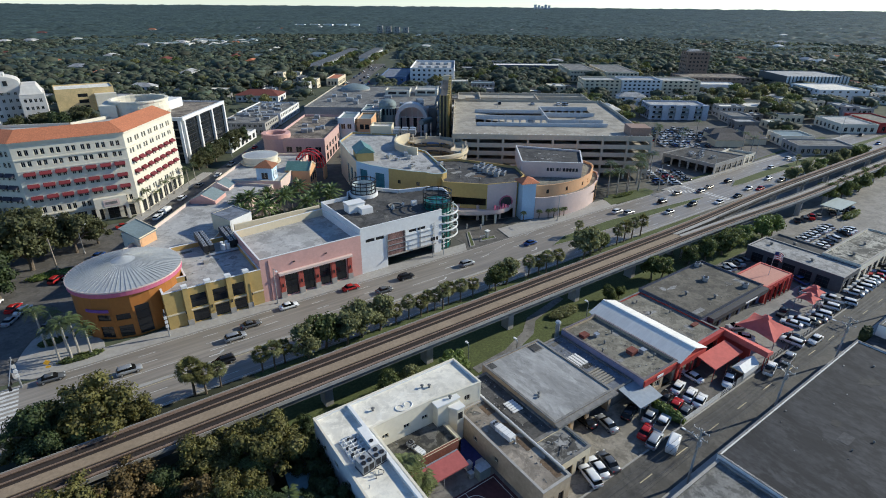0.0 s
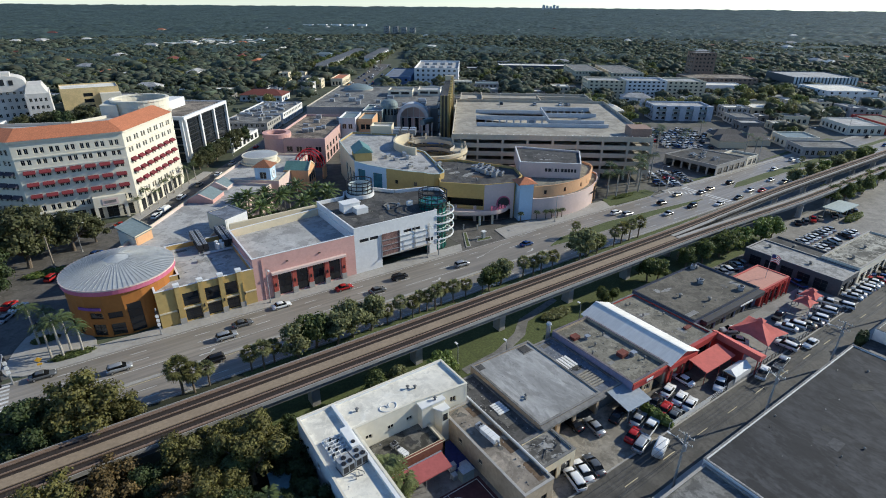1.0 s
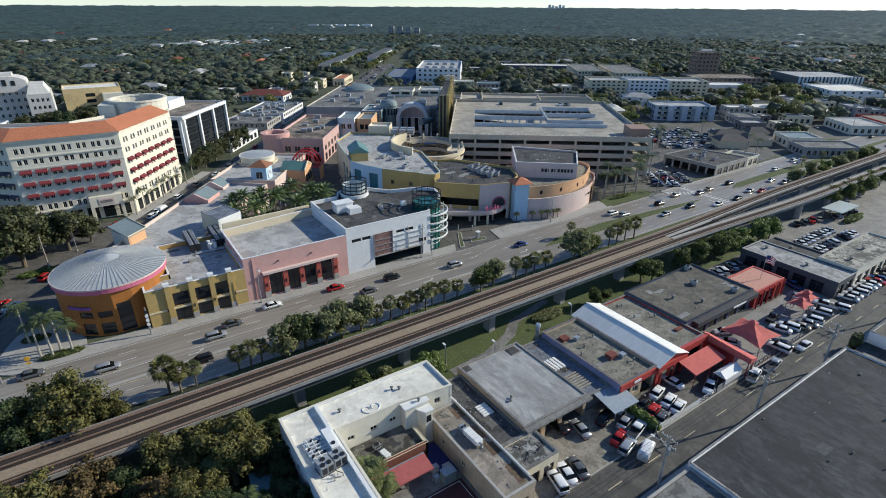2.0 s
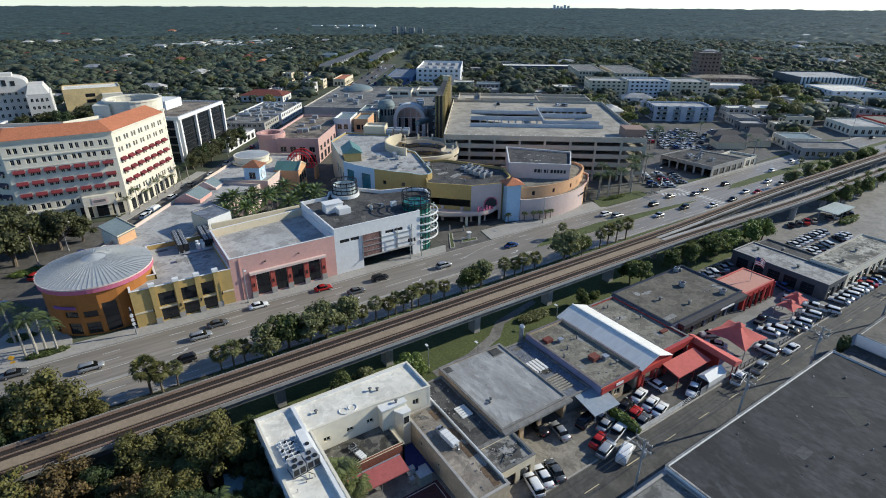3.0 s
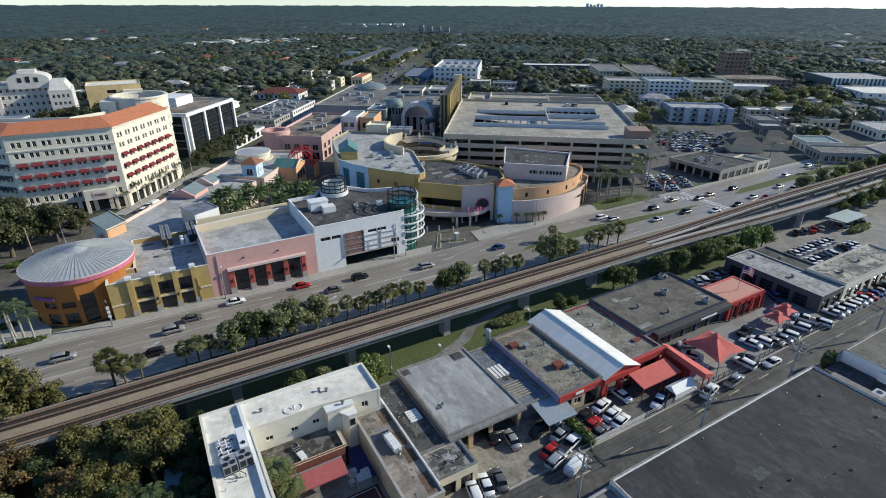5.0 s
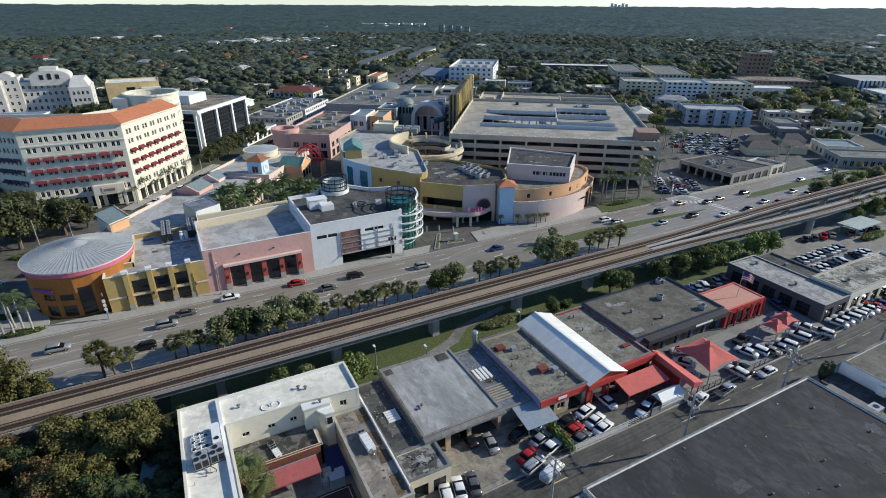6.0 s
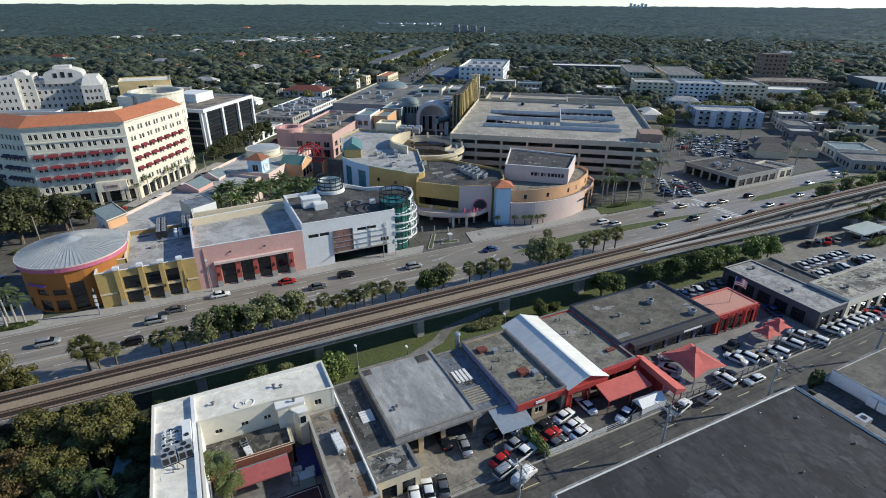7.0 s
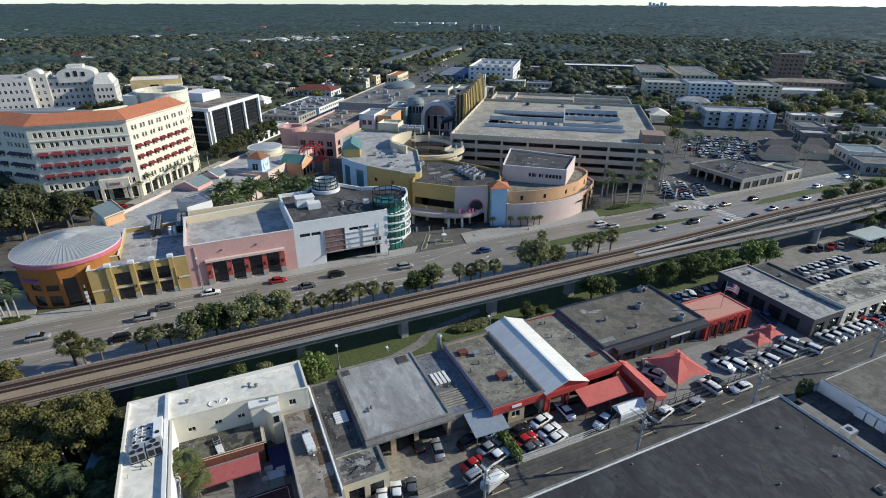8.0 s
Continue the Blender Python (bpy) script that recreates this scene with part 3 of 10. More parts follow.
for x in (13, 51, 68, 100):
    arrow(x, 95.4)
for i in range(9):
    tagged(Shape().box(-22 - i * 0.02, -19, 94.5 + i * 1.25, 95.1 + i * 1.25, 0, 0.014).make("crossing_stripe", PAINT), "white zebra stripe at the street corner", "road marking", group="zebra crossing")
for i in range(14):
    tagged(Shape().box(187, 190, 87 + i * 1.35, 87.7 + i * 1.35, 0, 0.014).make("crossing_stripe", PAINT), "white zebra stripe across the highway", "road marking", group="far zebra crossing")
for i in range(8):
    p = [uv(80 + i * 1.5, 190), uv(80.7 + i * 1.5, 190), uv(80.7 + i * 1.5, 192.6), uv(80 + i * 1.5, 192.6)]
    tagged(Shape().prism(p, 0, 0.014).make("crossing_stripe", PAINT), "white zebra stripe over the car park mouth", "road marking", group="car park crossing")
tagged(Shape().box(184.5, 184.9, 86, 92.4, 0, 0.014).make("stop_line", PAINT), "white stop line before the crossing", "road marking")
for x0, x1, yy in ((84, 96, 99.9), (104, 118, 104.4)):
    tagged(Shape().prism([(x0, yy), (x0 + 0.3, yy), (x1, yy + 3.4), (x1 - 0.4, yy + 3.4)], 0, 0.013).make("edge_line", PAINT), "white angled line at the garage entry", "road marking")

# ---- elevated railway ----
rail = thing("elevated_railway", "concrete elevated railway with two rusty tracks on round piers", "railway", (60, 70, 0))


def rail_y(x):
    """How far the two tracks stand from the middle: they part towards the station."""
    k = max(0.0, min(1.0, (x - 122) / 80))
    return 1.95 + 2.3 * k * k * (3 - 2 * k)


XS = [-400, -200, -60] + list(range(-40, 125, 15)) + list(range(125, 230, 7)) + [260, 320, 420, 700]


def strip(name, off0, off1, z0, z1, material, side, x0=-400, x1=700, label=""):
    s = Shape()
    xs = [x0] + [x for x in XS if x0 < x < x1] + [x1]
    pts = []
    for x in xs:
        c = 70.1 + side * rail_y(x)
        a, b = c + off0, c + off1
        pts += [(x, a, z0), (x, b, z0), (x, b, z1), (x, a, z1)]
    f = []
    for i in range(len(xs) - 1):
        k = 4 * i
        f += [(k + 0, k + 4, k + 7, k + 3), (k + 3, k + 7, k + 6, k + 2), (k + 2, k + 6, k + 5, k + 1), (k + 1, k + 5, k + 4, k)]
    e = 4 * (len(xs) - 1)
    f += [(0, 3, 2, 1), (e, e + 1, e + 2, e + 3)]
    return s.add(pts, f).make(name, material, rail, label)


for side in (-1, 1):
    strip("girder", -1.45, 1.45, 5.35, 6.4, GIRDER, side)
    strip("deck", -1.9 + (0.104 if side < 0 else 0), 1.9 - (0.104 if side > 0 else 0), 6.4, 6.75, DECK, side, label="dusty brown concrete deck")
    out = -1 if side < 0 else 1
    strip("parapet", min(out * 1.8, out * 1.9), max(out * 1.8, out * 1.9), 6.4, 7.08, CONCRETE, side, label="grey concrete parapet")
    strip("walkway", min(-out * 1.7, -out * 0.72), max(-out * 1.7, -out * 0.72), 6.76, 6.86, CONCRETE, side, x0=128.2, label="pale concrete edge walkway")
    if side < 0:
        strip("parapet", 1.72, 1.9, 6.75, 7.2, CONCRETE_GREY, side, x0=150)
    else:
        strip("parapet", -1.9, -1.72, 6.75, 7.2, CONCRETE_GREY, side, x0=150)
    c0 = out * 0.45
    for g in (-0.72, 0.72):
        strip("plinth", c0 + g - 0.2, c0 + g + 0.2, 6.75, 6.9, BALLAST, side, label="rust-stained track plinth")
        strip("running_rail", c0 + g - 0.05, c0 + g + 0.05, 6.9, 7.07, RUST, side, label="rusty steel rail")
    strip("power_rail", out * 1.45 - 0.08, out * 1.45 + 0.08, 6.95, 7.15, RUST, side)
    strip("cable_trough", out * 1.62 - 0.08, out * 1.62 + 0.08, 6.75, 7.0, BALLAST, side)
strip("walkway", 1.0, 2.9, 6.76, 6.86, WALKWAY, -1, x1=128, label="pale concrete walkway between the tracks")
ties = Shape()
for i in range(-60, 330):
    x = i * 0.9
    for side in (-1, 1):
        c = 70.1 + side * rail_y(x) + side * 0.45
        ties.box(x, x + 0.3, c - 0.98, c + 0.98, 6.752, 6.775)
tagged(ties.make("sleeper_rest", DECK, rail), kind="stuff")
for i in range(-12, 20):
    x = 4.3 + 20.9 * i
    if 120 < x:
        for side in (-1, 1):
            c = 70.1 + side * rail_y(x)
            p = Shape().cyl(x, c, 0.85, -0.1, 4.6, 16)
            p.make("pier", CONCRETE, rail, smooth=False)
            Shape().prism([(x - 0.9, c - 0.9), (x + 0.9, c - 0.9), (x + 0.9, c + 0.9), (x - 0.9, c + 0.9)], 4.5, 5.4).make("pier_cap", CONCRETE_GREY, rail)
    else:
        Shape().prism([(x - 0.75, 69.0), (x + 0.75, 69.0), (x + 0.75, 71.2), (x - 0.75, 71.2)], -0.1, 4.35).make("pier", CONCRETE, rail)
        s = Shape()
        s.add([(x - 0.8, 69, 4.25), (x + 0.8, 69, 4.25), (x + 0.8, 71.2, 4.25), (x - 0.8, 71.2, 4.25), (x - 0.85, 66.7, 5.4), (x + 0.85, 66.7, 5.4), (x + 0.85, 73.5, 5.4), (x - 0.85, 73.5, 5.4)],
              [(0, 1, 5, 4), (1, 2, 6, 5), (2, 3, 7, 6), (3, 0, 4, 7), (4, 5, 6, 7), (3, 2, 1, 0)])
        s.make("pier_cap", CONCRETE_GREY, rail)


# ---- shopping centre: street front ----
FY = 109.5

# round corner pavilion
pav = thing("round_pavilion", "round orange pavilion with a low conical zinc roof", "building", (2.2, 121.8, 0))
PC, PR = (2.2, 121.8), 10.6
angs = list(range(-75, 225, 10)) + [225, 245, 265]
poly = [(PC[0] + PR * math.cos(radians(a)), PC[1] + PR * math.sin(radians(a))) for a in angs]
for i, a0 in enumerate(angs):
    L = (Vector(poly[(i + 1) % len(poly)]) - Vector(poly[i])).length
    hs = []
    if a0 in (225, 245):
        hs = [(0.5, L - 0.55, 0.35, 3.0, "store_dark"), (0.5, L - 0.55, 4.3, 5.7, "win_dark")]
    elif a0 == 265:
        hs = [(0.45, L - 0.55, 0.3, 7.0, "curtain")]
    elif a0 in (165, 185, 205):
        hs = [(0.25, L - 0.25, 0.3, 3.0, "store_dark")]
    wall(pav, poly[i], poly[(i + 1) % len(poly)], 0, 9.9, ORANGE, hs, ends=False)
Shape().ring(*PC, PR - 0.4, PR + 0.42, 9.9, 10.85, 60).make("cornice", MAGENTA, pav, "magenta curved cornice")
Shape().ring(*PC, PR - 0.3, PR + 0.5, 10.85, 11.15, 60).make("gutter", BLUSH, pav, "pale pink gutter rim")
Shape().cyl(*PC, PR + 0.35, 11.15, 13.2, 72, r1=2.4, top=False, bottom=False).make("roof", ROOF_METAL, pav, "grey ribbed zinc cone")
Shape().cyl(*PC, 2.5, 13.15, 13.9, 36, r1=0.25).make("roof_cap", ROOF_METAL, pav)
ribs = Shape()
for i in range(72):
    a = radians(i * 5)
    c, s_ = math.cos(a), math.sin(a)
    t = Vector((-s_, c, 0)) * 0.05
    p, q = Vector((PC[0] + (PR + 0.6) * c, PC[1] + (PR + 0.6) * s_, 11.16)), Vector((PC[0] + 2.4 * c, PC[1] + 2.4 * s_, 13.21))
    up = Vector((0, 0, 0.045))
    ribs.add([p - t, p + t, q + t, q - t, p - t + up, p + t + up, q + t + up, q - t + up], [(4, 5, 6, 7), (0, 4, 7, 3), (1, 2, 6, 5), (0, 1, 5, 4)])
tagged(ribs.make("roof_ribs", ROOF_METAL, pav), kind="stuff")
Shape().ring(*PC, PR + 0.03, PR + 0.2, 6.4, 7.0, 8, 216, 242).make("sign", mat("violet sign", (0.2, 0.08, 0.3), 0.6), pav, "violet shop sign without lettering")

# yellow range with three tall bays
hs = []
for x0, x1 in ((12.0, 15.2), (16.5, 19.5), (20.6, 23.3)):
    hs += [(x0 - 7.0, x1 - 7.0, 0.35, 3.1, "store_dark"), (x0 - 7.0, x1 - 7.0, 3.9, 7.0, "curtain")]
yel = building("yellow_shop_range", "ochre yellow shop range with three tall window bays", [(7.0, FY), (27.2, FY), (27.2, 133.5), (12.5, 133.5), (12.5, 116), (7.0, 116)], 8.7, YELLOW, ROOF_PALE, {0: hs}, 1.1, WHITE)
for x in (11.2, 15.85, 20.05, 23.9):
    Shape().box(x - 0.5, x + 0.5, FY - 0.45, FY - 0.003, 0, 9.1).make("pilaster", YELLOW, yel)
    Shape().box(x - 0.62, x + 0.62, FY - 0.6, FY + 0.5, 9.1, 9.7).make("pilaster_cap", WHITE, yel)
    Shape().box(x - 0.6, x + 0.6, FY - 0.55, FY - 0.004, 0, 1.5).make("pilaster_base", CONCRETE, yel)
for x in (10.6, 15.85, 20.05, 24.6):
    Shape().box(x - 0.12, x + 0.12, FY - 0.62 if x in (15.85, 20.05) else FY - 0.2, FY - 0.004, 3.0, 3.7).make("wall_lamp", DARK_METAL, yel)
Shape().box(7, 27.2, FY - 0.12, FY - 0.004, 3.3, 3.65).make("string_course", CREAM, yel)

# pink range with four framed shop windows
hs = [(a - 27.2, b - 27.2, 0.4, 6.0, "store_dark") for a, b in ((32.5, 35.6), (36.9, 39.7), (40.9, 43.9), (45.1, 48.1))]
pk = building("pink_shop_range", "pink stucco shop range with four tall red-framed windows", [(27.2, FY), (52.4, FY), (52.4, 132.5), (27.2, 129.5)], 11.0, PINK, ROOF_PALE, {0: hs}, 1.9, WHITE, walls={2: CREAM, 1: WHITE_WALL})
for x in (31.7, 36.25, 40.3, 44.5, 48.9):
    Shape().box(x - 0.55, x + 0.55, FY - 0.5, FY - 0.003, 1.7, 6.2).make("column", RED_COLUMN, pk, "brick red column")
    Shape().box(x - 0.65, x + 0.65, FY - 0.6, FY - 0.004, 0, 1.7).make("column_base", CONCRETE, pk)
    Shape().box(x - 0.13, x + 0.13, FY - 0.75, FY - 0.5, 3.1, 3.9).make("wall_lamp", DARK_METAL, pk)
Shape().box(31.0, 49.6, FY - 0.9, FY - 0.004, 6.2, 6.75).make("lintel", BLUSH, pk, "pale moulded lintel")
for x in (35, 43):
    Shape().box(x - 0.25, x + 0.25, FY - 0.3, FY - 0.004, 8.6, 8.8).make("spot_lamp", DARK_METAL, pk)
Shape().box(29.1, 29.3, FY - 0.2, FY - 0.004, 0, 10.5).make("downpipe", PINK, pk)

# white cinema block with rounded glass corner
CC, CR = (78.8, 114.0), 3.85
cin_poly = [(52.4, FY), (77.2, FY), (77.2, 114.0), (81.5, 114.6), (85.0, 116.8), (87.2, 120.4), (88.2, 124.4), (85.5, 128.0), (76, 130.5), (70.5, 137.4), (66.3, 138.8), (62.3, 137.2), (60.5, 133.6), (52.4, 133.3)]
hs = [(1.4, 4.0, 8.5, 9.4, "band_dark"), (4.3, 6.7, 8.5, 9.4, "band_dark"), (14.2, 16.6, 8.3, 9.1, "band_dark"), (16.9, 19.4, 8.3, 9.1, "band_dark"), (7.6, 22.4, 0.0, 3.1, "gap")]
cin_holes = {0: hs}
for i in (3, 4, 5):
    L = (Vector(cin_poly[i + 1]) - Vector(cin_poly[i])).length
    cin_holes[i] = [(0.3, L - 0.3, 0.5 + 3.0 * k, 3.0 + 3.0 * k, "green") for k in range(4)]
cin = building("cinema_block", "white cinema block with a rounded green glass corner", cin_poly, 12.6, WHITE_WALL, ROOF_DARK, cin_holes, 0.9, WHITE)
for z in (3.7, 6.0, 8.3, 10.6):
    Shape().ring(79.2, 115.4, 6.25, 6.5, z, z + 0.38, 26, -122, 42).make("canopy_ring", WHITE, cin, "white curved sunshade ring")
    for a in (-95, -65, -35, -5):
        c_, s_ = math.cos(radians(a)), math.sin(radians(a))
        Shape().tube([(79.2 + 3.6 * c_, 115.0 + 3.6 * s_, z + 0.2), (79.2 + 6.3 * c_, 115.4 + 6.3 * s_, z + 0.2)], 0.06, 5).make("ring_strut", WHITE, cin)
for a in (2, 16, 30, 41):
    c_, s_ = math.cos(radians(a)), math.sin(radians(a))
    Shape().cyl(79.2 + 6.37 * c_, 115.4 + 6.37 * s_, 0.13, 2.2, 11.6, 8).make("ring_post", WHITE, cin)
Shape().box(60.0, 65.2, FY - 0.12, FY - 0.004, 3.2, 9.4).make("mural", mat("faded mural", (0.23, 0.13, 0.11), 0.8, var=0.6, size=0.45, stain=0.8, dark=0.4), cin, "faded brown picture panel without figures")
Shape().box(65.4, 74.4, FY - 0.08, FY - 0.004, 3.4, 8.0).make("light_panel", WHITE, cin)
for z in (4.6, 6.1, 7.6):
    Shape().box(59.8, 74.6, FY - 0.3, FY - 0.13, z, z + 0.13).make("panel_rail", STEEL, cin)
for x in (59.9, 65.3, 70.0, 74.5):
    Shape().box(x - 0.07, x + 0.07, FY - 0.3, FY - 0.13, 3.2, 9.5).make("panel_post", STEEL, cin)
Shape().box(59.8, 75.2, FY - 0.35, FY - 0.005, 3.05, 3.35).make("lintel", CONCRETE, cin)
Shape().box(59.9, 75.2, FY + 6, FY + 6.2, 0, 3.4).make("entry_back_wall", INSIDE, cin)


def cage(cx, cy, r, z0, z1, low=True):
    """A round lantern of dark steel hoops and posts on the roof."""
    th = thing("roof_lantern", "round open lantern of dark steel hoops on the cinema roof", "lantern", (cx, cy, z0), "roof lanterns")
    for k in range(4):
        z = z0 + (z1 - z0) * k / 3
        Shape().ring(cx, cy, r - 0.08, r + 0.12, z - 0.12, z + 0.12, 28).make("hoop", DARK_METAL, th)
    for i in range(14):
        a = 2 * math.pi * i / 14
        Shape().box(cx + r * math.cos(a) - 0.07, cx + r * math.cos(a) + 0.07, cy + r * math.sin(a) - 0.07, cy + r * math.sin(a) + 0.07, z0 - 0.1, z1 + 0.3).make("post", DARK_METAL, th)
    if low:
        Shape().ring(cx, cy, r - 0.6, r - 0.45, z0 - 0.4, z1 - 1.0, 28).make("inner_drum", mat("pale lantern glazing", (0.5, 0.55, 0.54), 0.3), th, "pale glazed inner drum")
        Shape().ring(cx, cy, r - 0.7, r + 0.5, z0 - 1.2, z0 - 0.2, 28).make("drum_base", WHITE, th)
    return th


cage(66.3, 134.3, 3.7, 13.0, 16.3)
cage(*CC, CR + 0.1, 12.7, 16.4, False)
Shape().cyl(*CC, CR - 0.05, 0.1, 13.6, 36).make("glass_drum", GLASS_GREEN, cin, "green glazed stair drum")
for i in range(18):
    a = radians(20 * i)
    Shape().box(CC[0] + CR * math.cos(a) - 0.06, CC[0] + CR * math.cos(a) + 0.06, CC[1] + CR * math.sin(a) - 0.06, CC[1] + CR * math.sin(a) + 0.06, 0.1, 13.6).make("drum_mullion", DARK_METAL, cin)
for k in range(6):
    Shape().ring(*CC, CR - 0.1, CR + 0.04, 1.9 + 2.25 * k, 2.05 + 2.25 * k, 36).make("drum_transom", DARK_METAL if k % 2 else WHITE, cin)
pent = thing("roof_penthouse", "small white stair penthouse on the cinema roof", "penthouse", (58.5, 124.5, 11.7))
Shape().box(55.8, 60.6, 122.6, 125.6, 11.7, 14.2).make("body", WHITE_WALL, pent)
Shape().box(55.6, 60.8, 122.4, 125.8, 14.2, 14.4).make("roof", WHITE, pent)
Shape().box(58.4, 61.8, 120.0, 122.6, 11.7, 13.3).make("annex", WHITE_WALL, pent)
ro = thing("satellite_gear", "grey round duct and vents on the dark cinema roof", "vent", (69.5, 121, 11.7))
Shape().ring(69.5, 121, 1.9, 2.2, 11.7, 12.0, 20).make("round_kerb", ROOF_GREY, ro)
Shape().cyl(67.6, 119.4, 0.5, 11.7, 12.9, 10, r1=0.35).make("fan_cowl", STEEL, ro)
Shape().cyl(71.2, 119.9, 0.4, 11.7, 12.6, 10).make("fan_cowl", STEEL, ro)
Shape().box(73.4, 75.0, 118.4, 119.4, 11.7, 13.0).make("cabinet", WHITE, ro)

# cooling plant on the yellow range
pl = thing("cooling_plant", "rows of dark condenser fans and white tanks on a roof", "cooling plant", (24, 130, 7.6))
for k, (x, y) in enumerate(((19.1, 126.6), (25.2, 126.6))):
    for j in range(2):
        s = Shape().box(x + j * 1.3, x + j * 1.3 + 1.15, y, y + 10.8, 8.3, 9.9)
        s.make("condenser", DARK_METAL, pl)
        for i in range(9):
            Shape().ring(x + j * 1.3 + 0.57, y + 0.65 + i * 1.2, 0.3, 0.5, 9.9, 10.05, 12).make("fan", STEEL, pl)
    for dx in (0, 2.4):
        for dy in (0, 5.2, 10.4):
            Shape().box(x + dx, x + dx + 0.14, y + dy, y + dy + 0.14, 7.6, 8.3).make("leg", STEEL, pl)
for i in range(4):
    Shape().cyl(23.6 + (i % 2) * 1.1, 126.3 + (i // 2) * 1.8, 0.42, 7.6, 9.6, 12).make("tank", WHITE, pl, "white pressure tank")
for i in range(5):
    Shape().tube([(20, 125.4 + i * 0.16, 7.9 + i * 0.05), (28.4, 125.4 + i * 0.16, 7.9 + i * 0.05)], 0.09).make("pipe", STEEL, pl)
Shape().box(17.8, 19.0, 121.8, 122.8, 7.6, 8.3).make("cabinet", CONCRETE, pl)

# cream stair blocks and low walls behind
# wall 0 is white for the sun on it, the shaded walls cream
b = building("cream_stair_block", "stair block, sunlit wall white, shaded walls cream, blue-grey flat roof", [(28.1, 136.2), (34.7, 139.8), (31.9, 147.6), (25.4, 144.6)], 11.5, CREAM, ROOF_BLUEGREY, parapet=0.06, cope=ROOF_BLUEGREY, walls={0: WHITE_WALL})
w = thing("court_wall", "long cream parapet wall round the palm court", "wall", (40, 132, 7))
wall(w, (28.4, 133.2), (52.4, 134.6), 0.0, 11.2, CREAM, thick=0.6)
hipb = thing("shed_roof_tower", "small peach and ivory tower with a sloping grey roof", "building", (7.7, 147, 0))
hp = [(7.3, 142.0), (11.5, 145.6), (8.1, 152.4), (4.0, 148.7)]
for i in range(4):
    wall(hipb, hp[i], hp[(i + 1) % 4], 0, 9.5, PEACH if i == 0 else IVORY, ends=False)
ho = [Vector((*q, z)) for q, z in zip(inset(hp, -0.35), (9.5, 9.7, 10.9, 10.7))]
Shape().add([*ho, *[p - Vector((0, 0, 0.25)) for p in ho]], [(0, 1, 2, 3), (7, 6, 5, 4), (0, 4, 5, 1), (1, 5, 6, 2), (2, 6, 7, 3), (3, 7, 4, 0)]).make("roof", SLATE, hipb, "grey metal sloping roof")
for a, b_ in ((0, 1), (1, 2)):
    Shape().tube([ho[a] + Vector((0, 0, 0.12)), ho[b_] + Vector((0, 0, 0.12))], 0.16, 6).make("verge", CREAM, hipb)

# western wing along the side street
building("west_wing", "long low wing with a stained pale flat roof", [uv(-82.5, 108), (12.5, 133.5), (22.5, 134.5), (30.5, 146.5), uv(-66, 139), uv(-62, 168), uv(-78, 170), uv(-82.5, 170)], 7.6, BLUSH, ROOF_PALE, {}, 0.7, CREAM)
building("west_wing_shops", "blush wing with a grey flat roof and small parapets", rect(-82.5, -60, 170, 206), 8.2, BLUSH, ROOF_PALE, {0: spaced(22, 4, 2.6, 0.4, 3.2, kind="store"), 1: spaced(36, 6, 2.8, 0.4, 3.4, kind="store"), 3: spaced(36, 6, 2.8, 0.4, 3.2, kind="store")}, 0.7, CREAM)
dr = thing("cream_rotunda", "cream two-tier rotunda with a shallow pale roof", "building", (56.8, 201.5, 0))
RT = (56.8, 201.5)
Shape().cyl(*RT, 7.0, 0, 8.0, 36, bottom=False).make("lower_wall", CREAM, dr)
Shape().ring(*RT, 6.6, 7.35, 7.7, 8.3, 36).make("lower_cornice", CREAM, dr)
Shape().cyl(*RT, 6.3, 8.0, 10.3, 36, bottom=False).make("upper_wall", IVORY, dr)
Shape().ring(*RT, 6.1, 6.65, 10.0, 10.6, 36).make("upper_cornice", IVORY, dr)
Shape().cyl(*RT, 6.5, 10.5, 11.2, 36, r1=0.6).make("roof", ROOF_METAL, dr)
for k, (u0, u1, v0, v1, z, m) in enumerate(((-82, -74, 150, 158, 9.3, PINK), (-82, -75, 163, 169, 9.0, BLUSH))):
    gb = thing("gabled_dormer", "small gabled roof block in warm stucco", "building", (*uv((u0 + u1) / 2, v0), 7), "gabled blocks")
    p = rect(u0, u1, v0, v1)
    Shape().prism(p, 6.8, z - 1.2).make("wall", m, gb)
    a, bb, c, d = [Vector((*q, z - 1.2)) for q in p]
    r0, r1 = (a + bb) / 2 + Vector((0, 0, 1.9)), (c + d) / 2 + Vector((0, 0, 1.9))
    Shape().add([a, bb, c, d, r0, r1], [(0, 4, 5, 3), (1, 2, 5, 4), (0, 1, 4), (2, 3, 5)]).make("roof", SLATE, gb)
    Shape().add([a - Vector((0.3, 0.4, 0)), bb - Vector((0.3, 0.4, 0)), r0 - Vector((0.3, 0.4, 0)), a, bb, r0], [(0, 1, 2), (0, 2, 5, 3), (1, 4, 5, 2)]).make("gable_wall", m, gb)
gp_ = thing("peach_gabled_shop", "peach shop gable with a grey-green pitched roof", "building", (*uv(-58, 187), 0))
Shape().prism(rect(-62.5, -53.4, 182.6, 191.4), 0, 8.2).make("wall", PEACH, gp_)
a, b_, c, d = [Vector((*q, 8.2)) for q in rect(-62.5, -53.4, 182.6, 191.4)]
e0, e1_ = (a + d) / 2 + Vector((0, 0, 2.3)), (b_ + c) / 2 + Vector((0, 0, 2.3))
Shape().add([a, b_, c, d, e0, e1_], [(0, 1, 5, 4), (2, 3, 4, 5)]).make("roof", TEAL, gp_)
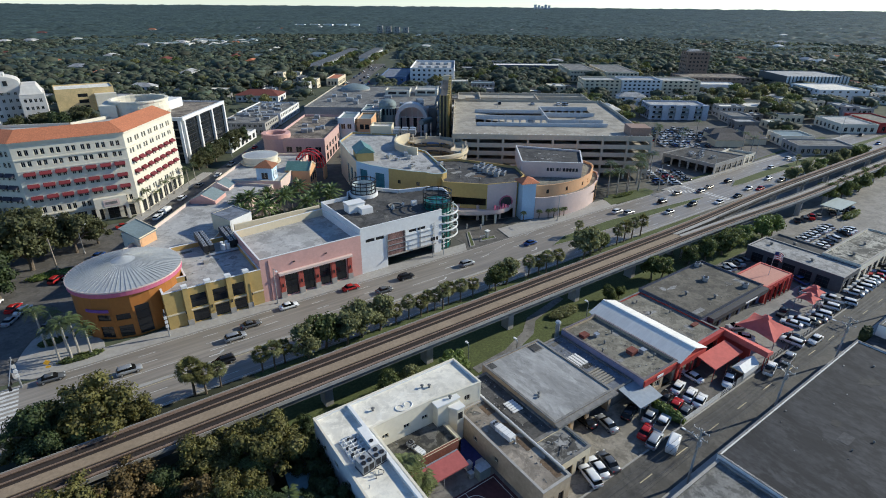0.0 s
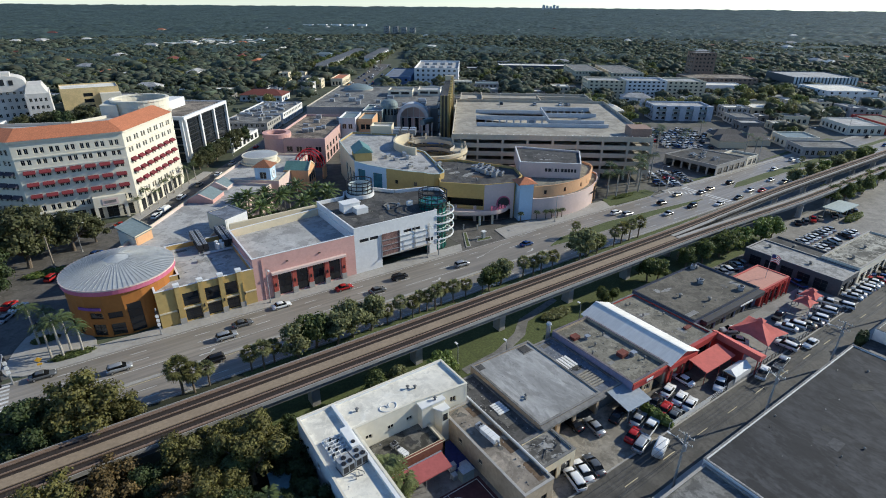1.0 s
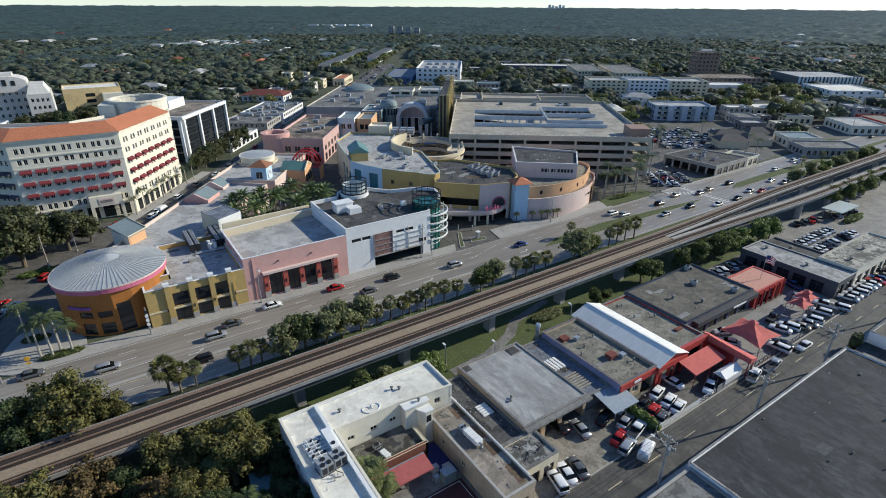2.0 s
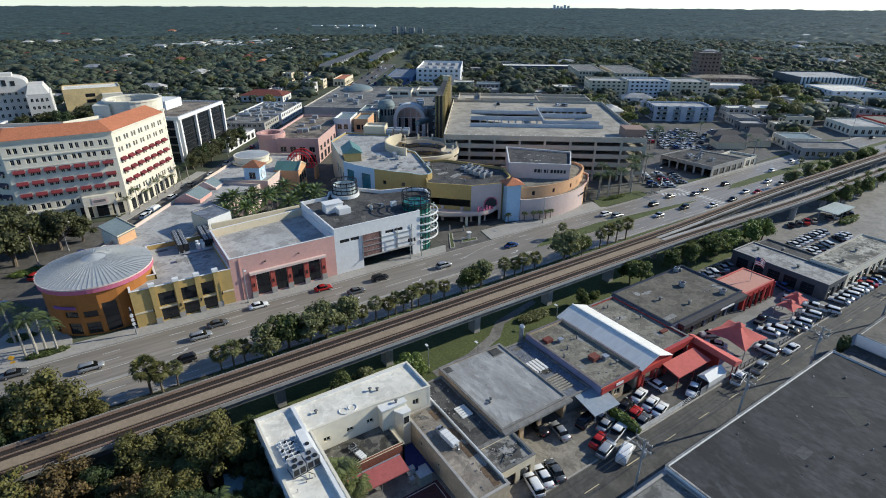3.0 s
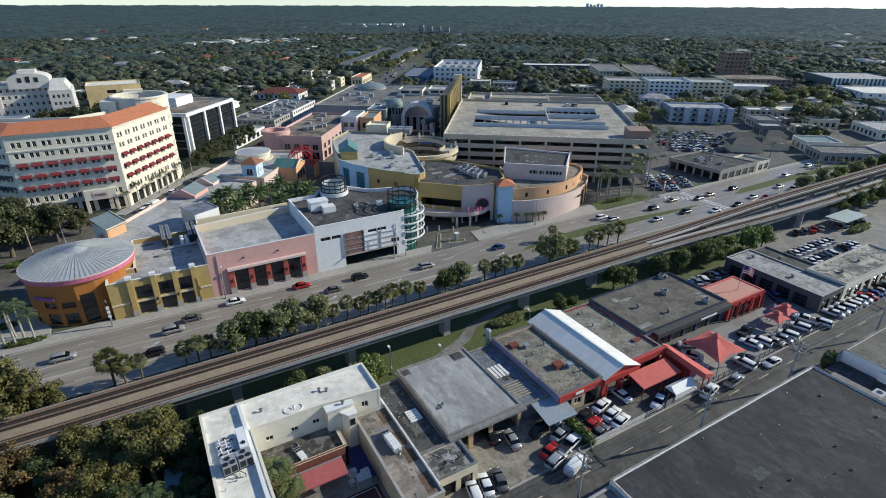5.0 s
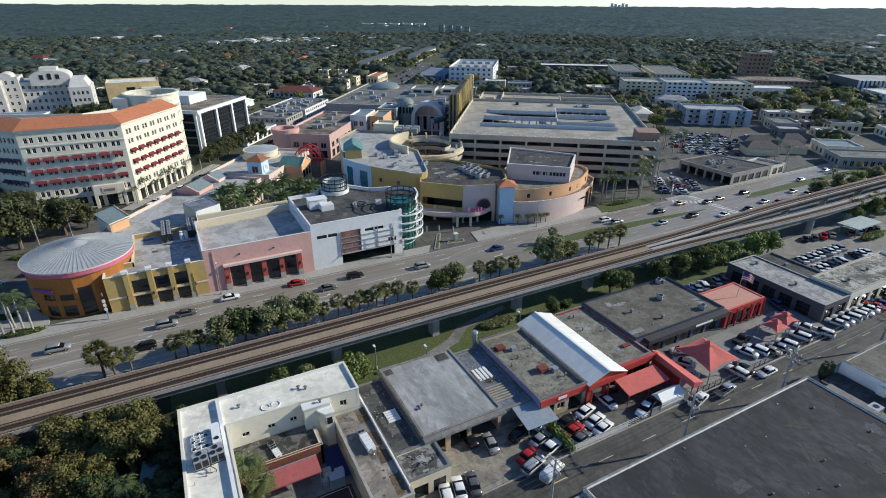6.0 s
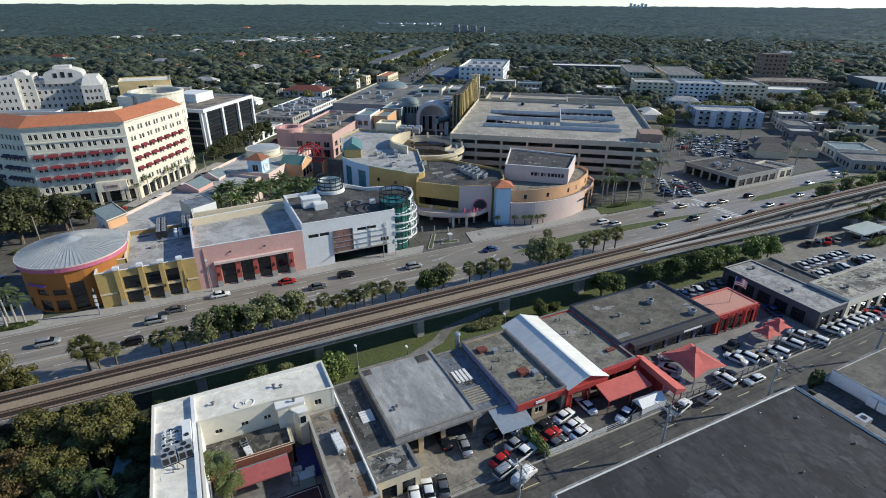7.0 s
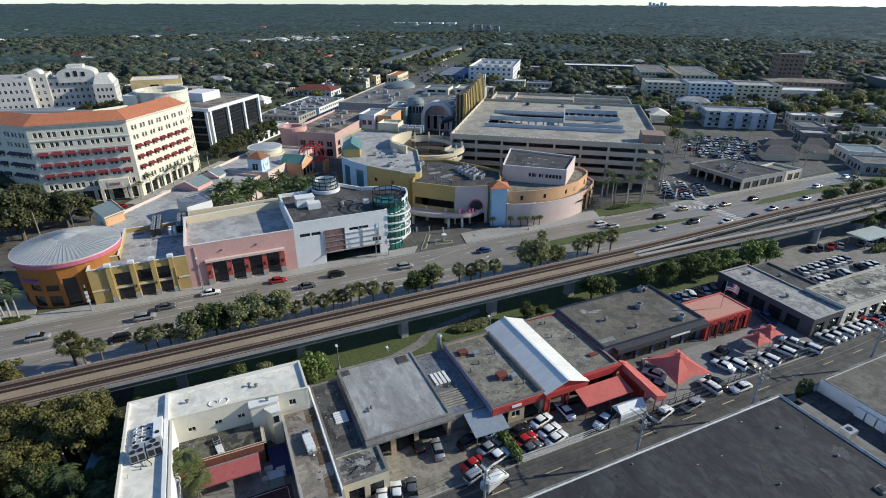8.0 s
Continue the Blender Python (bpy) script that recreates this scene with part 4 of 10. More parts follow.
Shape().add([b_, c, e1_, a, d, e0], [(0, 1, 2), (5, 4, 3)]).make("gable_wall", PEACH, gp_)
for p, q in ((b_, e1_), (e1_, c)):
    Shape().tube([p + Vector((0, 0, 0.1)), q + Vector((0, 0, 0.1))], 0.28, 6).make("verge", CREAM, gp_)
for v in (183.6, 186.2, 188.8):
    Shape().prism([uv(-53.4, v), uv(-53.3, v), uv(-53.3, v + 1.5), uv(-53.4, v + 1.5)], 3.6, 6.4).make("window", GLASS, gp_)
ct = thing("clock_tower", "square pale blue tower with an orange hipped roof", "tower", (*uv(-66, 174.3), 0))
cp = rect(-68.6, -63.2, 171.6, 177.0)
for i in range(4):
    wall(ct, cp[i], cp[(i + 1) % 4], 0, 12.4, BLUE_WALL, [(1.6, 3.9, 8.2, 10.6, "win")] if i == 0 else (), ends=False)
co = inset(cp, -0.7)
cx, cy = sum(p[0] for p in cp) / 4, sum(p[1] for p in cp) / 4
s = Shape()
for i in range(4):
    s.quad((*co[i], 12.35), (*co[(i + 1) % 4], 12.35), (cx, cy, 14.4))
s.make("roof", mat("weathered orange tile", (0.27, 0.115, 0.06), 0.85, var=0.25, size=0.35, stain=0.35, dark=0.75), ct)

cm = Matrix.Translation((*uv(-63.2, 174.3), 9.6)) @ Matrix(((0.6, 0.0, 0.8, 0), (0.8, 0.0, -0.6, 0), (0, 1, 0, 0), (0, 0, 0, 1)))
Shape().ring(0, 0, 1.2, 1.55, 0.004, 0.25, 28).turned(cm).make("clock_rim", WHITE, ct, "round white clock rim")
Shape().cyl(0, 0, 1.2, 0.004, 0.12, 28).turned(cm).make("clock_face", mat("pale clock face", (0.55, 0.6, 0.64), 0.6), ct)
Shape().box(-0.06, 0.06, 0, 0.95, 0.12, 0.16).turned(cm).make("clock_hand", DARK_METAL, ct)
Shape().box(-0.05, 0.65, -0.06, 0.06, 0.12, 0.16).turned(cm).make("clock_hand", DARK_METAL, ct)


# ---- shopping centre: yellow curved hall ----
hall_poly = [(78.5, 163.5), (80.3, 156.5), (83.5, 149.5), (87.6, 143.0), (91.5, 138.6)] + [(95.2 + 3.4 * math.cos(radians(a)), 138.0 + 3.4 * math.sin(radians(a))) for a in (200, 235, 270, 305, 340)] + [(106.5, 161.5), (103.0, 178), (112, 192), (98, 206), (86.5, 194)]
hh = {}
for i in range(4):
    L = (Vector(hall_poly[i + 1]) - Vector(hall_poly[i])).length
    hh[i] = [(L / 2 - 2.0, L / 2 + 2.0, 2.0, 11.2, "teal")] if i < 2 else [(L / 2 - 0.6, L / 2 + 0.6, 8.6, 9.9, "win_dark"), (L / 2 - 1.5, L / 2 + 1.5, 4.6, 5.6, "win_dark")]
L = (Vector(hall_poly[0]) - Vector(hall_poly[-1])).length
hh[len(hall_poly) - 1] = [(L - 4.6 - 6.5 * k, L - 0.8 - 6.5 * k, 0.5, 9.0, "teal") for k in range(3)]
hall = building("yellow_hall", "curved yellow shopping hall with a pale grey roof", hall_poly, 13.4, YELLOW, ROOF_PALE, hh, 0.6, mat("pale mint coping", (0.45, 0.53, 0.5), 0.8, var=0.08, stain=0.3), walls={len(hall_poly) - 1: CREAM, 0: BLUE_WALL, 1: BLUE_WALL})
tl = thing("teal_roof_lantern", "yellow corner lantern with a gabled teal metal roof", "tower", (84, 170, 13))
tp = [(79.5, 164.5), (85.0, 162.5), (88.0, 171.5), (82.5, 173.5)]
Shape().prism(tp, 12.8, 15.8).make("wall", YELLOW, tl)
to = [Vector((*p, 15.8)) for p in inset(tp, -0.5)]
s = Shape()
N = 2
pts = []
for k in range(N + 1):
    f = k / N
    h = 2.3 * math.sin(math.pi * f)
    pts += [to[0].lerp(to[1], f) + Vector((0, 0, h)), to[3].lerp(to[2], f) + Vector((0, 0, h))]
s.add(pts, [(2 * k, 2 * k + 2, 2 * k + 3, 2 * k + 1) for k in range(N)] + [tuple(range(0, 2 * N + 2, 2)), tuple(range(2 * N + 1, 0, -2))])
s.make("roof", TEAL, tl)
random.seed(5)
for i in range(7):
    rooftop_unit(92 + random.uniform(-1, 10), 152 + random.uniform(-8, 16), 12.8, random.choice((1.6, 2.2, 3.0)), 1.3, random.uniform(0.8, 1.5), random.uniform(0, 90), "weathered rooftop air handler on the pale hall roof", "hall roof units")
up = building("roof_plant_house", "cream plant house on the hall roof", rect(-37, -28, 222, 230), 16.3, CREAM, ROOF_WHITE, z0=12.8, category="penthouse")
for i in range(6):
    x, y = uv(-26 + (i % 3) * 3.4, 222 + (i // 3) * 4)
    rooftop_unit(x, y, 12.8, 2.6, 2.2, 2.4, -37, "bulky pale rooftop chiller on the hall roof", "hall chillers")

# drive-through and pink link to the fitness hall
def eased_line(pts, n):
    """The open line of points, rounded with n steps from each to the next."""
    q = [Vector(pts[0]) * 2 - Vector(pts[1])] + [Vector(p) for p in pts] + [Vector(pts[-1]) * 2 - Vector(pts[-2])]
    out = []
    for i in range(1, len(q) - 2):
        for k in range(n):
            t = k / n
            out.append(tuple(0.5 * (2 * q[i] + (q[i + 1] - q[i - 1]) * t + (2 * q[i - 1] - 5 * q[i] + 4 * q[i + 1] - q[i + 2]) * t * t + (3 * q[i] - q[i - 1] - 3 * q[i + 1] + q[i + 2]) * t ** 3)))
    return out + [tuple(pts[-1])]


link_poly = [(92.6, 130.6), (102.6, 120.6), (112.4, 117.6), (119.5, 122.0), (124, 131), (113, 150), (103.5, 154), (97.0, 139.0)]
L0 = (Vector(link_poly[1]) - Vector(link_poly[0])).length
L1 = (Vector(link_poly[2]) - Vector(link_poly[1])).length
link = building("garage_link", "link block over the garage entry with a stained dark roof", link_poly, 12.1, YELLOW, ROOF_DARK, {0: [(0.8, L0 - 0.3, 5.0, 7.4, "gap"), (0.8, L0 - 0.2, 0.0, 3.5, "gap")], 1: [(0.4, L1 * 0.45, 0.0, 3.5, "gap"), (L1 * 0.5, L1 - 0.8, 0.0, 3.3, "gap")]}, 0.7, YELLOW, walls={1: BLUSH})
bal = eased_line([(89.2, 127.2), (92.2, 122.6), (96.6, 119.2), (101.0, 117.0), (105.0, 116.0), (108.4, 116.6), (111.0, 117.9)], 5)
inn = [(x + 0.2, y + 0.42) for x, y in bal]
Shape().prism(bal + [(112.0, 118.2), (102.8, 121.0), (92.9, 130.9)], 3.45, 3.8).make("balcony_floor", BLUSH, link)
for i in range(len(bal) - 1):
    Shape().prism([bal[i], bal[i + 1], inn[i + 1], inn[i]], 3.45, 4.95).make("balcony", BLUSH, link, "pale curved balcony band")
for x, y in ((99.6, 118.6), (103.6, 117.3), (91.0, 126.2)):
    Shape().cyl(x, y, 0.4, 0, 3.5, 12).make("column", IVORY, link)
Shape().prism([(96, 128.2), (103, 121.5), (110, 132), (102, 139)], -0.05, -0.02).make("drive_floor", ASPHALT_OLD, link)
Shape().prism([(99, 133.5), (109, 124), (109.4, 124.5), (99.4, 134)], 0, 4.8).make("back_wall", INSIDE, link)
for f in (0.35, 0.8):
    p = Vector((92.6, 130.6)).lerp(Vector((102.6, 120.6)), f)
    Shape().cyl(p.x, p.y, 0.5, 0, 5, 12).make("column", BLUSH, link)
sg = thing("entry_sign", "magenta neon sign of plain bars over the garage entry", "sign", (106.5, 118.3, 5))
for k in range(6):
    p = Vector((102.0, 116.4)).lerp(Vector((107.2, 116.0)), k / 5.0)
    Shape().box(p.x, p.x + 0.62, p.y - 0.25, p.y, 4.97, 6.6 - 0.4 * (k % 3)).make("sign_bar", MAGENTA, sg)
DISC = Matrix.Translation((108.9, 118.62, 5.6)) @ pose(0, 0, 0, 90, 0, -17)
Shape().ring(0, 0, 2.0, 2.3, -0.05, 0.3, 32).turned(DISC).make("recess_rim", MAGENTA, sg)
# flat disc; its dark colour stands for the shade of an opening
Shape().cyl(0, 0, 2.0, 0.0, 0.08, 32).turned(DISC).make("recess", INSIDE, sg, "flat dark disc standing for a shaded recess")
tu = thing("corner_turret", "pale blue turret with an orange pyramid roof", "tower", (114.6, 116, 0))
tp = [(112.2, 114.6), (116.6, 113.2), (118.2, 117.4), (113.8, 119.0)]
for i in range(4):
    wall(tu, tp[i], tp[(i + 1) % 4], 0, 12.3, BLUE_WALL, ends=False)
to = inset(tp, -0.9)
s = Shape()
for i in range(4):
    s.quad((*to[i], 12.3), (*to[(i + 1) % 4], 12.3), (115.2, 116.1, 13.9))
s.add([(*p, 12.25) for p in to], [(3, 2, 1, 0)])
s.make("roof", TERRACOTTA, tu)

# fitness hall: curved lower wall, orange upper band, box on top
fit_curve = [(116.8, 113.2), (119.5, 111.7), (123, 110.6), (127, 109.9), (131.5, 109.7), (136, 110.1), (140.5, 111.2), (145, 112.9)]


fit_curve = eased_line(fit_curve, 3)
fit_poly = fit_curve + [(149, 115.0), (153, 118), (156.5, 121.5), (157.5, 127), (150, 137), (136, 147), (124, 131), (119.5, 122)]
fh = {}
for i in (21, 22, 23, 24):
    L = (Vector(fit_poly[i + 1]) - Vector(fit_poly[i])).length
    fh[i] = [(0.9, L - 0.9, 0.0, 5.8, "store_dark")]
fit_hall = building("fitness_hall", "curved blush and orange hall with a boxy upper storey", fit_poly, 7.0, BLUSH, ROOF_TAN, fh, 0.4, BLUSH, walls={i: PEACH for i in range(21, 26)})
band = [(x * 0.0 + x + (136 - x) * 0.05, y + 2.0) for x, y in fit_curve] + [(148.5, 117.6), (152, 120), (154.2, 123), (154.6, 127), (149, 134), (136, 144), (126, 131)]
bh = {i: [(0.12, 1.1, 7.6, 9.0, "win_dark")] for i in (4, 10, 16)}
bh[19] = [(0.1 + 0.7 * k, 0.55 + 0.7 * k, 7.7 + 0.8 * j, 8.2 + 0.8 * j, "win_dark") for k in range(2) for j in range(2)]
bh[22] = [(0.8, 2.2, 7.4, 9.2, "win_dark")]
building("fitness_upper_band", "orange stucco upper band set back on the hall", band, 10.4, PEACH, ROOF_TAN, bh, 0.6, PEACH, z0=6.6, category="building")
box_poly = [(122.8, 127.0), (138.4, 113.8), (151.0, 126.0), (136.0, 144.5)]
fb = building("fitness_box", "blush box with a dark gravel roof and dark sign bars", box_poly, 15.0, BLUSH, ROOF_DARK, {}, 0.5, WHITE, z0=9.5)
d = (Vector(box_poly[1]) - Vector(box_poly[0])).normalized()
for k, wd in enumerate((0.75, 0.85, 0.25, 0.75, 0.3, 0.75, 0.85, 0.75, 0.7, 0.7)):
    o = Vector(box_poly[0]) + d * (8.6 + k * 1.08)
    q = o + d * wd
    nrm = Vector((d.y, -d.x)) * 0.14
    Shape().prism([tuple(o + nrm), tuple(q + nrm), tuple(q), tuple(o)], 12.0, 13.1).make("sign_bar", DARK_METAL, fb, "dark plain sign bar")
for k in range(5):
    o = Vector((142.0, 111.5)) + Vector((0.75, 0.28)) * k
    Shape().box(o.x, o.x + 0.6, o.y - 0.35, o.y - 0.1, 4.6, 5.0).make("sign_bar", DARK_METAL, fit_hall)
for i in range(10):
    x, y = 112.5 + (i % 2) * 3.2 + random.uniform(-0.4, 0.4), 128 + (i // 2) * 2.7
    rooftop_unit(x, y, 11.4, random.choice((1.6, 2.4, 3.0)), 1.6, random.uniform(1.0, 1.7), 30 + random.uniform(-6, 6), "pale rooftop air-conditioning unit on the dark link roof", "link roof units")
for x, y in ((104.5, 127), (101, 133), (107, 141), (104, 146), (99, 140)):
    vent_pipe(x, y, 11.4, 0.8, 0.2)

# round ramp court
rc = thing("round_ramp_court", "round open court with a cream curved wall and ramp", "ramp", (113, 170, 0))
RC = (113.5, 168.5)
Shape().ring(*RC, 13.6, 14.3, 0, 15.6, 40, 95, 215).make("curved_wall", CREAM, rc, "tall cream curved wall")
Shape().ring(*RC, 13.4, 14.6, 11.4, 12.5, 64, 200, 455).make("ring_wall", CREAM, rc, "white rounded ramp parapet")
Shape().ring(*RC, 13.5, 14.0, 0, 11.4, 40, 215, 300).make("court_wall", CREAM, rc)
for k in range(4):
    Shape().ring(*RC, 9.2, 14.2, 2.6 + 3.2 * k, 3.0 + 3.2 * k, 40, -70, 100).make("ramp_floor", GARAGE, rc)
    Shape().ring(*RC, 13.9, 14.25, 3.0 + 3.2 * k, 4.0 + 3.2 * k, 40, -70, 100).make("ramp_parapet", GARAGE, rc)
    Shape().ring(*RC, 9.2, 9.5, 3.0 + 3.2 * k, 4.0 + 3.2 * k, 40, -70, 100).make("ramp_parapet", GARAGE, rc)
for k in range(7):
    a = radians(-60 + 25 * k)
    Shape().box(RC[0] + 13.4 * math.cos(a) - 0.3, RC[0] + 13.4 * math.cos(a) + 0.3, RC[1] + 13.4 * math.sin(a) - 0.3, RC[1] + 13.4 * math.sin(a) + 0.3, 0, 15).make("column", GARAGE, rc)
slab("court_floor", [(RC[0] + 13 * math.cos(radians(a)), RC[1] + 13 * math.sin(radians(a))) for a in range(0, 360, 20)], 0.02, CONCRETE_GREY, "paved floor of the round court", "pavement")

# ---- parking garage ----
G = dict(u0=-2, u1=76, v0=206, v1=290)
gar = thing("parking_garage", "large sand-coloured open-deck parking garage", "parking garage", (*uv(37, 248), 0))
gp = rect(G["u0"], G["u1"], G["v0"], G["v1"])
for k in range(5):
    z = 3.2 * (k + 1)
    holes = []
    if k < 4:
        Shape().prism(inset(gp, 0.3), z - 0.35, z).make("deck", GARAGE_DECK, gar)
    for i in range(4):
        wall(gar, gp[i], gp[(i + 1) % 4], z - 0.75, z + (1.0 if k < 4 else 1.25), GARAGE, thick=0.3, name="spandrel", ends=False)
for u0, u1, v0, v1 in ((-1.7, 8, 206.3, 289.7), (8, 40, 206.3, 228), (8, 40, 258, 289.7), (40, 64, 206.3, 236), (40, 64, 268, 289.7), (64, 75.7, 206.3, 289.7)):
    Shape().prism(rect(u0, u1, v0, v1), 15.65, 16.0).make("deck", GARAGE_DECK, gar)
for i in range(4):
    a, b_ = Vector(gp[i]), Vector(gp[(i + 1) % 4])
    n_ = int((b_ - a).length / 9)
    for k in range(n_):
        p = a.lerp(b_, k / n_)
        d = (b_ - a).normalized()
        o = Vector((d.y, -d.x)) * 0.22
        p = p + d * 0.5
        Shape().prism([tuple(p - d * 0.4 + o), tuple(p + d * 0.4 + o), tuple(p + d * 0.4 - o * 3), tuple(p - d * 0.4 - o * 3)], 0, 16.6).make("column", GARAGE, gar)
# added dark block, standing for the deep shade between the decks
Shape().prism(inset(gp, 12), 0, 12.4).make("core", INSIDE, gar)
st = rect(70, 78.5, 198.5, 214)
Shape().prism(rect(68.5, 76.5, 210, 219), 16, 19.6).make("stair_house", mat("brown stucco", (0.3, 0.2, 0.15), 0.8), gar, "brown stair house on the top deck")
RAMP = mat("pale ramp wall", (0.52, 0.54, 0.55), 0.8, var=0.08, stain=0.3)
for u0, u1, v0, v1 in ((8, 64, 227.6, 228), (8, 40, 258, 258.4), (40, 40.4, 236, 268), (40, 64, 267.8, 268.2), (40.4, 64, 235.6, 236), (8, 40, 243.6, 244), (40.4, 64, 252, 252.4)):
    Shape().prism(rect(u0, u1, v0, v1), 15.6, 17.5).make("ramp_wall", RAMP, gar, "pale ramp parapet on the top deck")
for (u0, u1, v0, v1), zs in (((8, 40, 244, 258), (16, 12.8, 12.8, 16)), ((40.4, 64, 236, 252), (12.8, 16, 16, 12.8))):
    p = rect(u0, u1, v0, v1)
    Shape().add([(*q, z) for q, z in zip(p, zs)] + [(*q, z - 0.3) for q, z in zip(p, zs)], [(0, 1, 2, 3), (7, 6, 5, 4), (0, 4, 5, 1), (1, 5, 6, 2), (2, 6, 7, 3), (3, 7, 4, 0)]).make("ramp", GARAGE_DECK, gar)
for k in range(9):
    Shape().prism(rect(12 + k * 3.2, 12.7 + k * 3.2, 243.1, 243.7), 12.8, 15.7).make("ramp_column", RAMP, gar)
for k in range(7):
    Shape().prism(rect(42 + k * 3.2, 42.7 + k * 3.2, 267.2, 267.8), 12.8, 15.7).make("ramp_column", RAMP, gar)
rd = building("rear_parking_deck", "lower rear parking deck with cream parapets", rect(0, 74, 291, 328), 15.0, GARAGE, GARAGE_DECK, {}, 1.2, GARAGE)
for u0, u1, v0, v1, h_ in ((12, 12.5, 292, 327, 15.6), (12, 44, 305, 305.5, 15.8), (44, 44.5, 292, 318, 15.8), (44, 73, 312, 312.5, 15.8), (4, 9, 296, 302, 17.0)):
    Shape().prism(rect(u0, u1, v0, v1), 13.8, h_).make("deck_wall", GARAGE, rd)
pipes = Shape()
for i in range(26):
    x, y = uv(2 + i * 2.9, 208.5)
    pipes.box(x - 0.2, x + 0.2, y - 0.2, y + 0.2, 16, 16.9)
tagged(pipes.make("kerb_rest", WHITE, gar), kind="stuff")
for u, v in ((20, 228), (52, 228), (20, 272), (52, 272)):
    x, y = uv(u, v)
    Shape().tube([(x, y, 16), (x, y, 23), (x + 1.2, y, 23.3)], 0.12).make("lamp_post", STEEL, gar)

# tall yellow fin wall behind the hall
fin = thing("striped_fin_tower", "tall striped yellow and grey fin wall", "tower", (*uv(-6, 276), 0))
# plain dark core that shows between the fins
Shape().prism(rect(-8.4, -5.2, 250, 304), 0, 24.4).make("core", mat("fin recess", (0.07, 0.068, 0.06), 0.5, var=0.3, size=2.0), fin, "dark core between the fins")
Shape().prism(rect(-8.5, -5.1, 249.9, 304), 24.4, 25.0).make("roof", ROOF_DARK, fin)
for k in range(12):
    Shape().prism(rect(-5.2, -4.1, 250 + 4.5 * k, 251.5 + 4.5 * k), 0, 25.4 + 0.2 * k).make("fin", GOLD_FIN if k % 2 == 0 else OCHRE_FIN, fin)
for u in (-8.4, -6.8, -5.2):
    Shape().prism(rect(u - 0.3, u + 0.3, 249.2, 250), 0, 25.2).make("fin", OCHRE_FIN, fin)
Shape().prism(rect(-8.6, -3.6, 303.8, 305.4), 0, 27.6).make("end_fin", CREAM, fin, "tall cream end fin")
for k in range(7):
    Shape().prism(rect(-9.9, -8.75, 250, 290), 3 + 3.2 * k, 3.4 + 3.2 * k).make("gallery", DARK_METAL, fin)
# entrance arch
ar = thing("entrance_arch", "white barrel arch over the mall entrance", "arch", (*uv(-24.5, 281), 0))
AU, AV0, AV1 = -24.5, 278.0, 284.0
pts, N = [], 24
for k in range(N + 1):
    a = math.pi * k / N
    for r_, v in ((6.6, AV0), (8.4, AV0), (8.4, AV1), (6.6, AV1)):
        pts.append((*uv(AU + r_ * math.cos(a), v), 8.4 + 0.97 * r_ * math.sin(a)))
Shape().add(pts, [(4 * k + j, 4 * k + (j + 1) % 4, 4 * k + 4 + (j + 1) % 4, 4 * k + 4 + j) for k in range(N) for j in range(4)] + [(3, 2, 1, 0), tuple(4 * N + j for j in range(4))]).make("vault", WHITE_WALL, ar)
for u in (AU - 7.5, AU + 7.5):
    Shape().prism(rect(u - 0.9, u + 0.9, AV0, AV1), 0, 8.4).make("pier", WHITE_WALL, ar)
for k in range(5):
    Shape().tube([(*uv(AU - 6.4 + 3.2 * k, AV1 - 0.6), 0), (*uv(AU - 6.4 + 3.2 * k, AV1 - 0.6), 8.4 + 0.97 * math.sqrt(max(0.0, 43.6 - (3.2 * k - 6.4) ** 2)))], 0.16, 6).make("mullion", WHITE, ar)
Shape().prism(rect(AU - 6.6, AU + 6.6, AV1 - 0.9, AV1 - 0.5), 8.2, 8.7).make("transom", WHITE, ar)
building("arch_hall", "pale pink hall with tall windows behind the white arch", rect(-46, -16, 285, 289.7), 13.0, BLUSH, ROOF_PALE, {0: spaced(30, 7, 1.9, 1, 7.5, kind="curtain")}, cope=WHITE)
rt = thing("grey_rotunda", "grey rotunda with a low dome beside the arch", "building", (*uv(-37.5, 284), 0))
x, y = uv(-37.5, 284)
Shape().cyl(x, y, 4.4, 0, 14.6, 24, bottom=False).make("wall", SLATE, rt)
for (r0, z0), (r1, z1) in zip(((4.7, 14.6), (4.3, 16.0), (3.0, 17.2)), ((4.3, 16.0), (3.0, 17.2), (0.3, 17.9))):
    Shape().cyl(x, y, r0, z0, z1, 24, r1=r1, bottom=False).make("dome", SLATE, rt)
for k in range(5):
    a = radians(215 + 22 * k)
    p = Vector((x + 4.42 * math.cos(a), y + 4.42 * math.sin(a)))
    Shape().box(p.x - 0.45, p.x + 0.45, p.y - 0.2, p.y + 0.2, 10.0, 13.2).make("window", GLASS, rt)
tb = thing("barrel_canopy", "grey-green barrel canopy beside the mall arch", "canopy", (*uv(-17, 257), 0))
tb0, tb1 = Vector((139.3, 215.4)), Vector((147.6, 219.2))
Shape().tube([(*tb0, 11.2), (*tb1, 11.2)], 1.4, 14).make("barrel", SLATE, tb)
for p in (tb0, tb1):
    Shape().cyl(p.x, p.y, 0.3, 0, 10.2, 8).make("post", WHITE, tb)

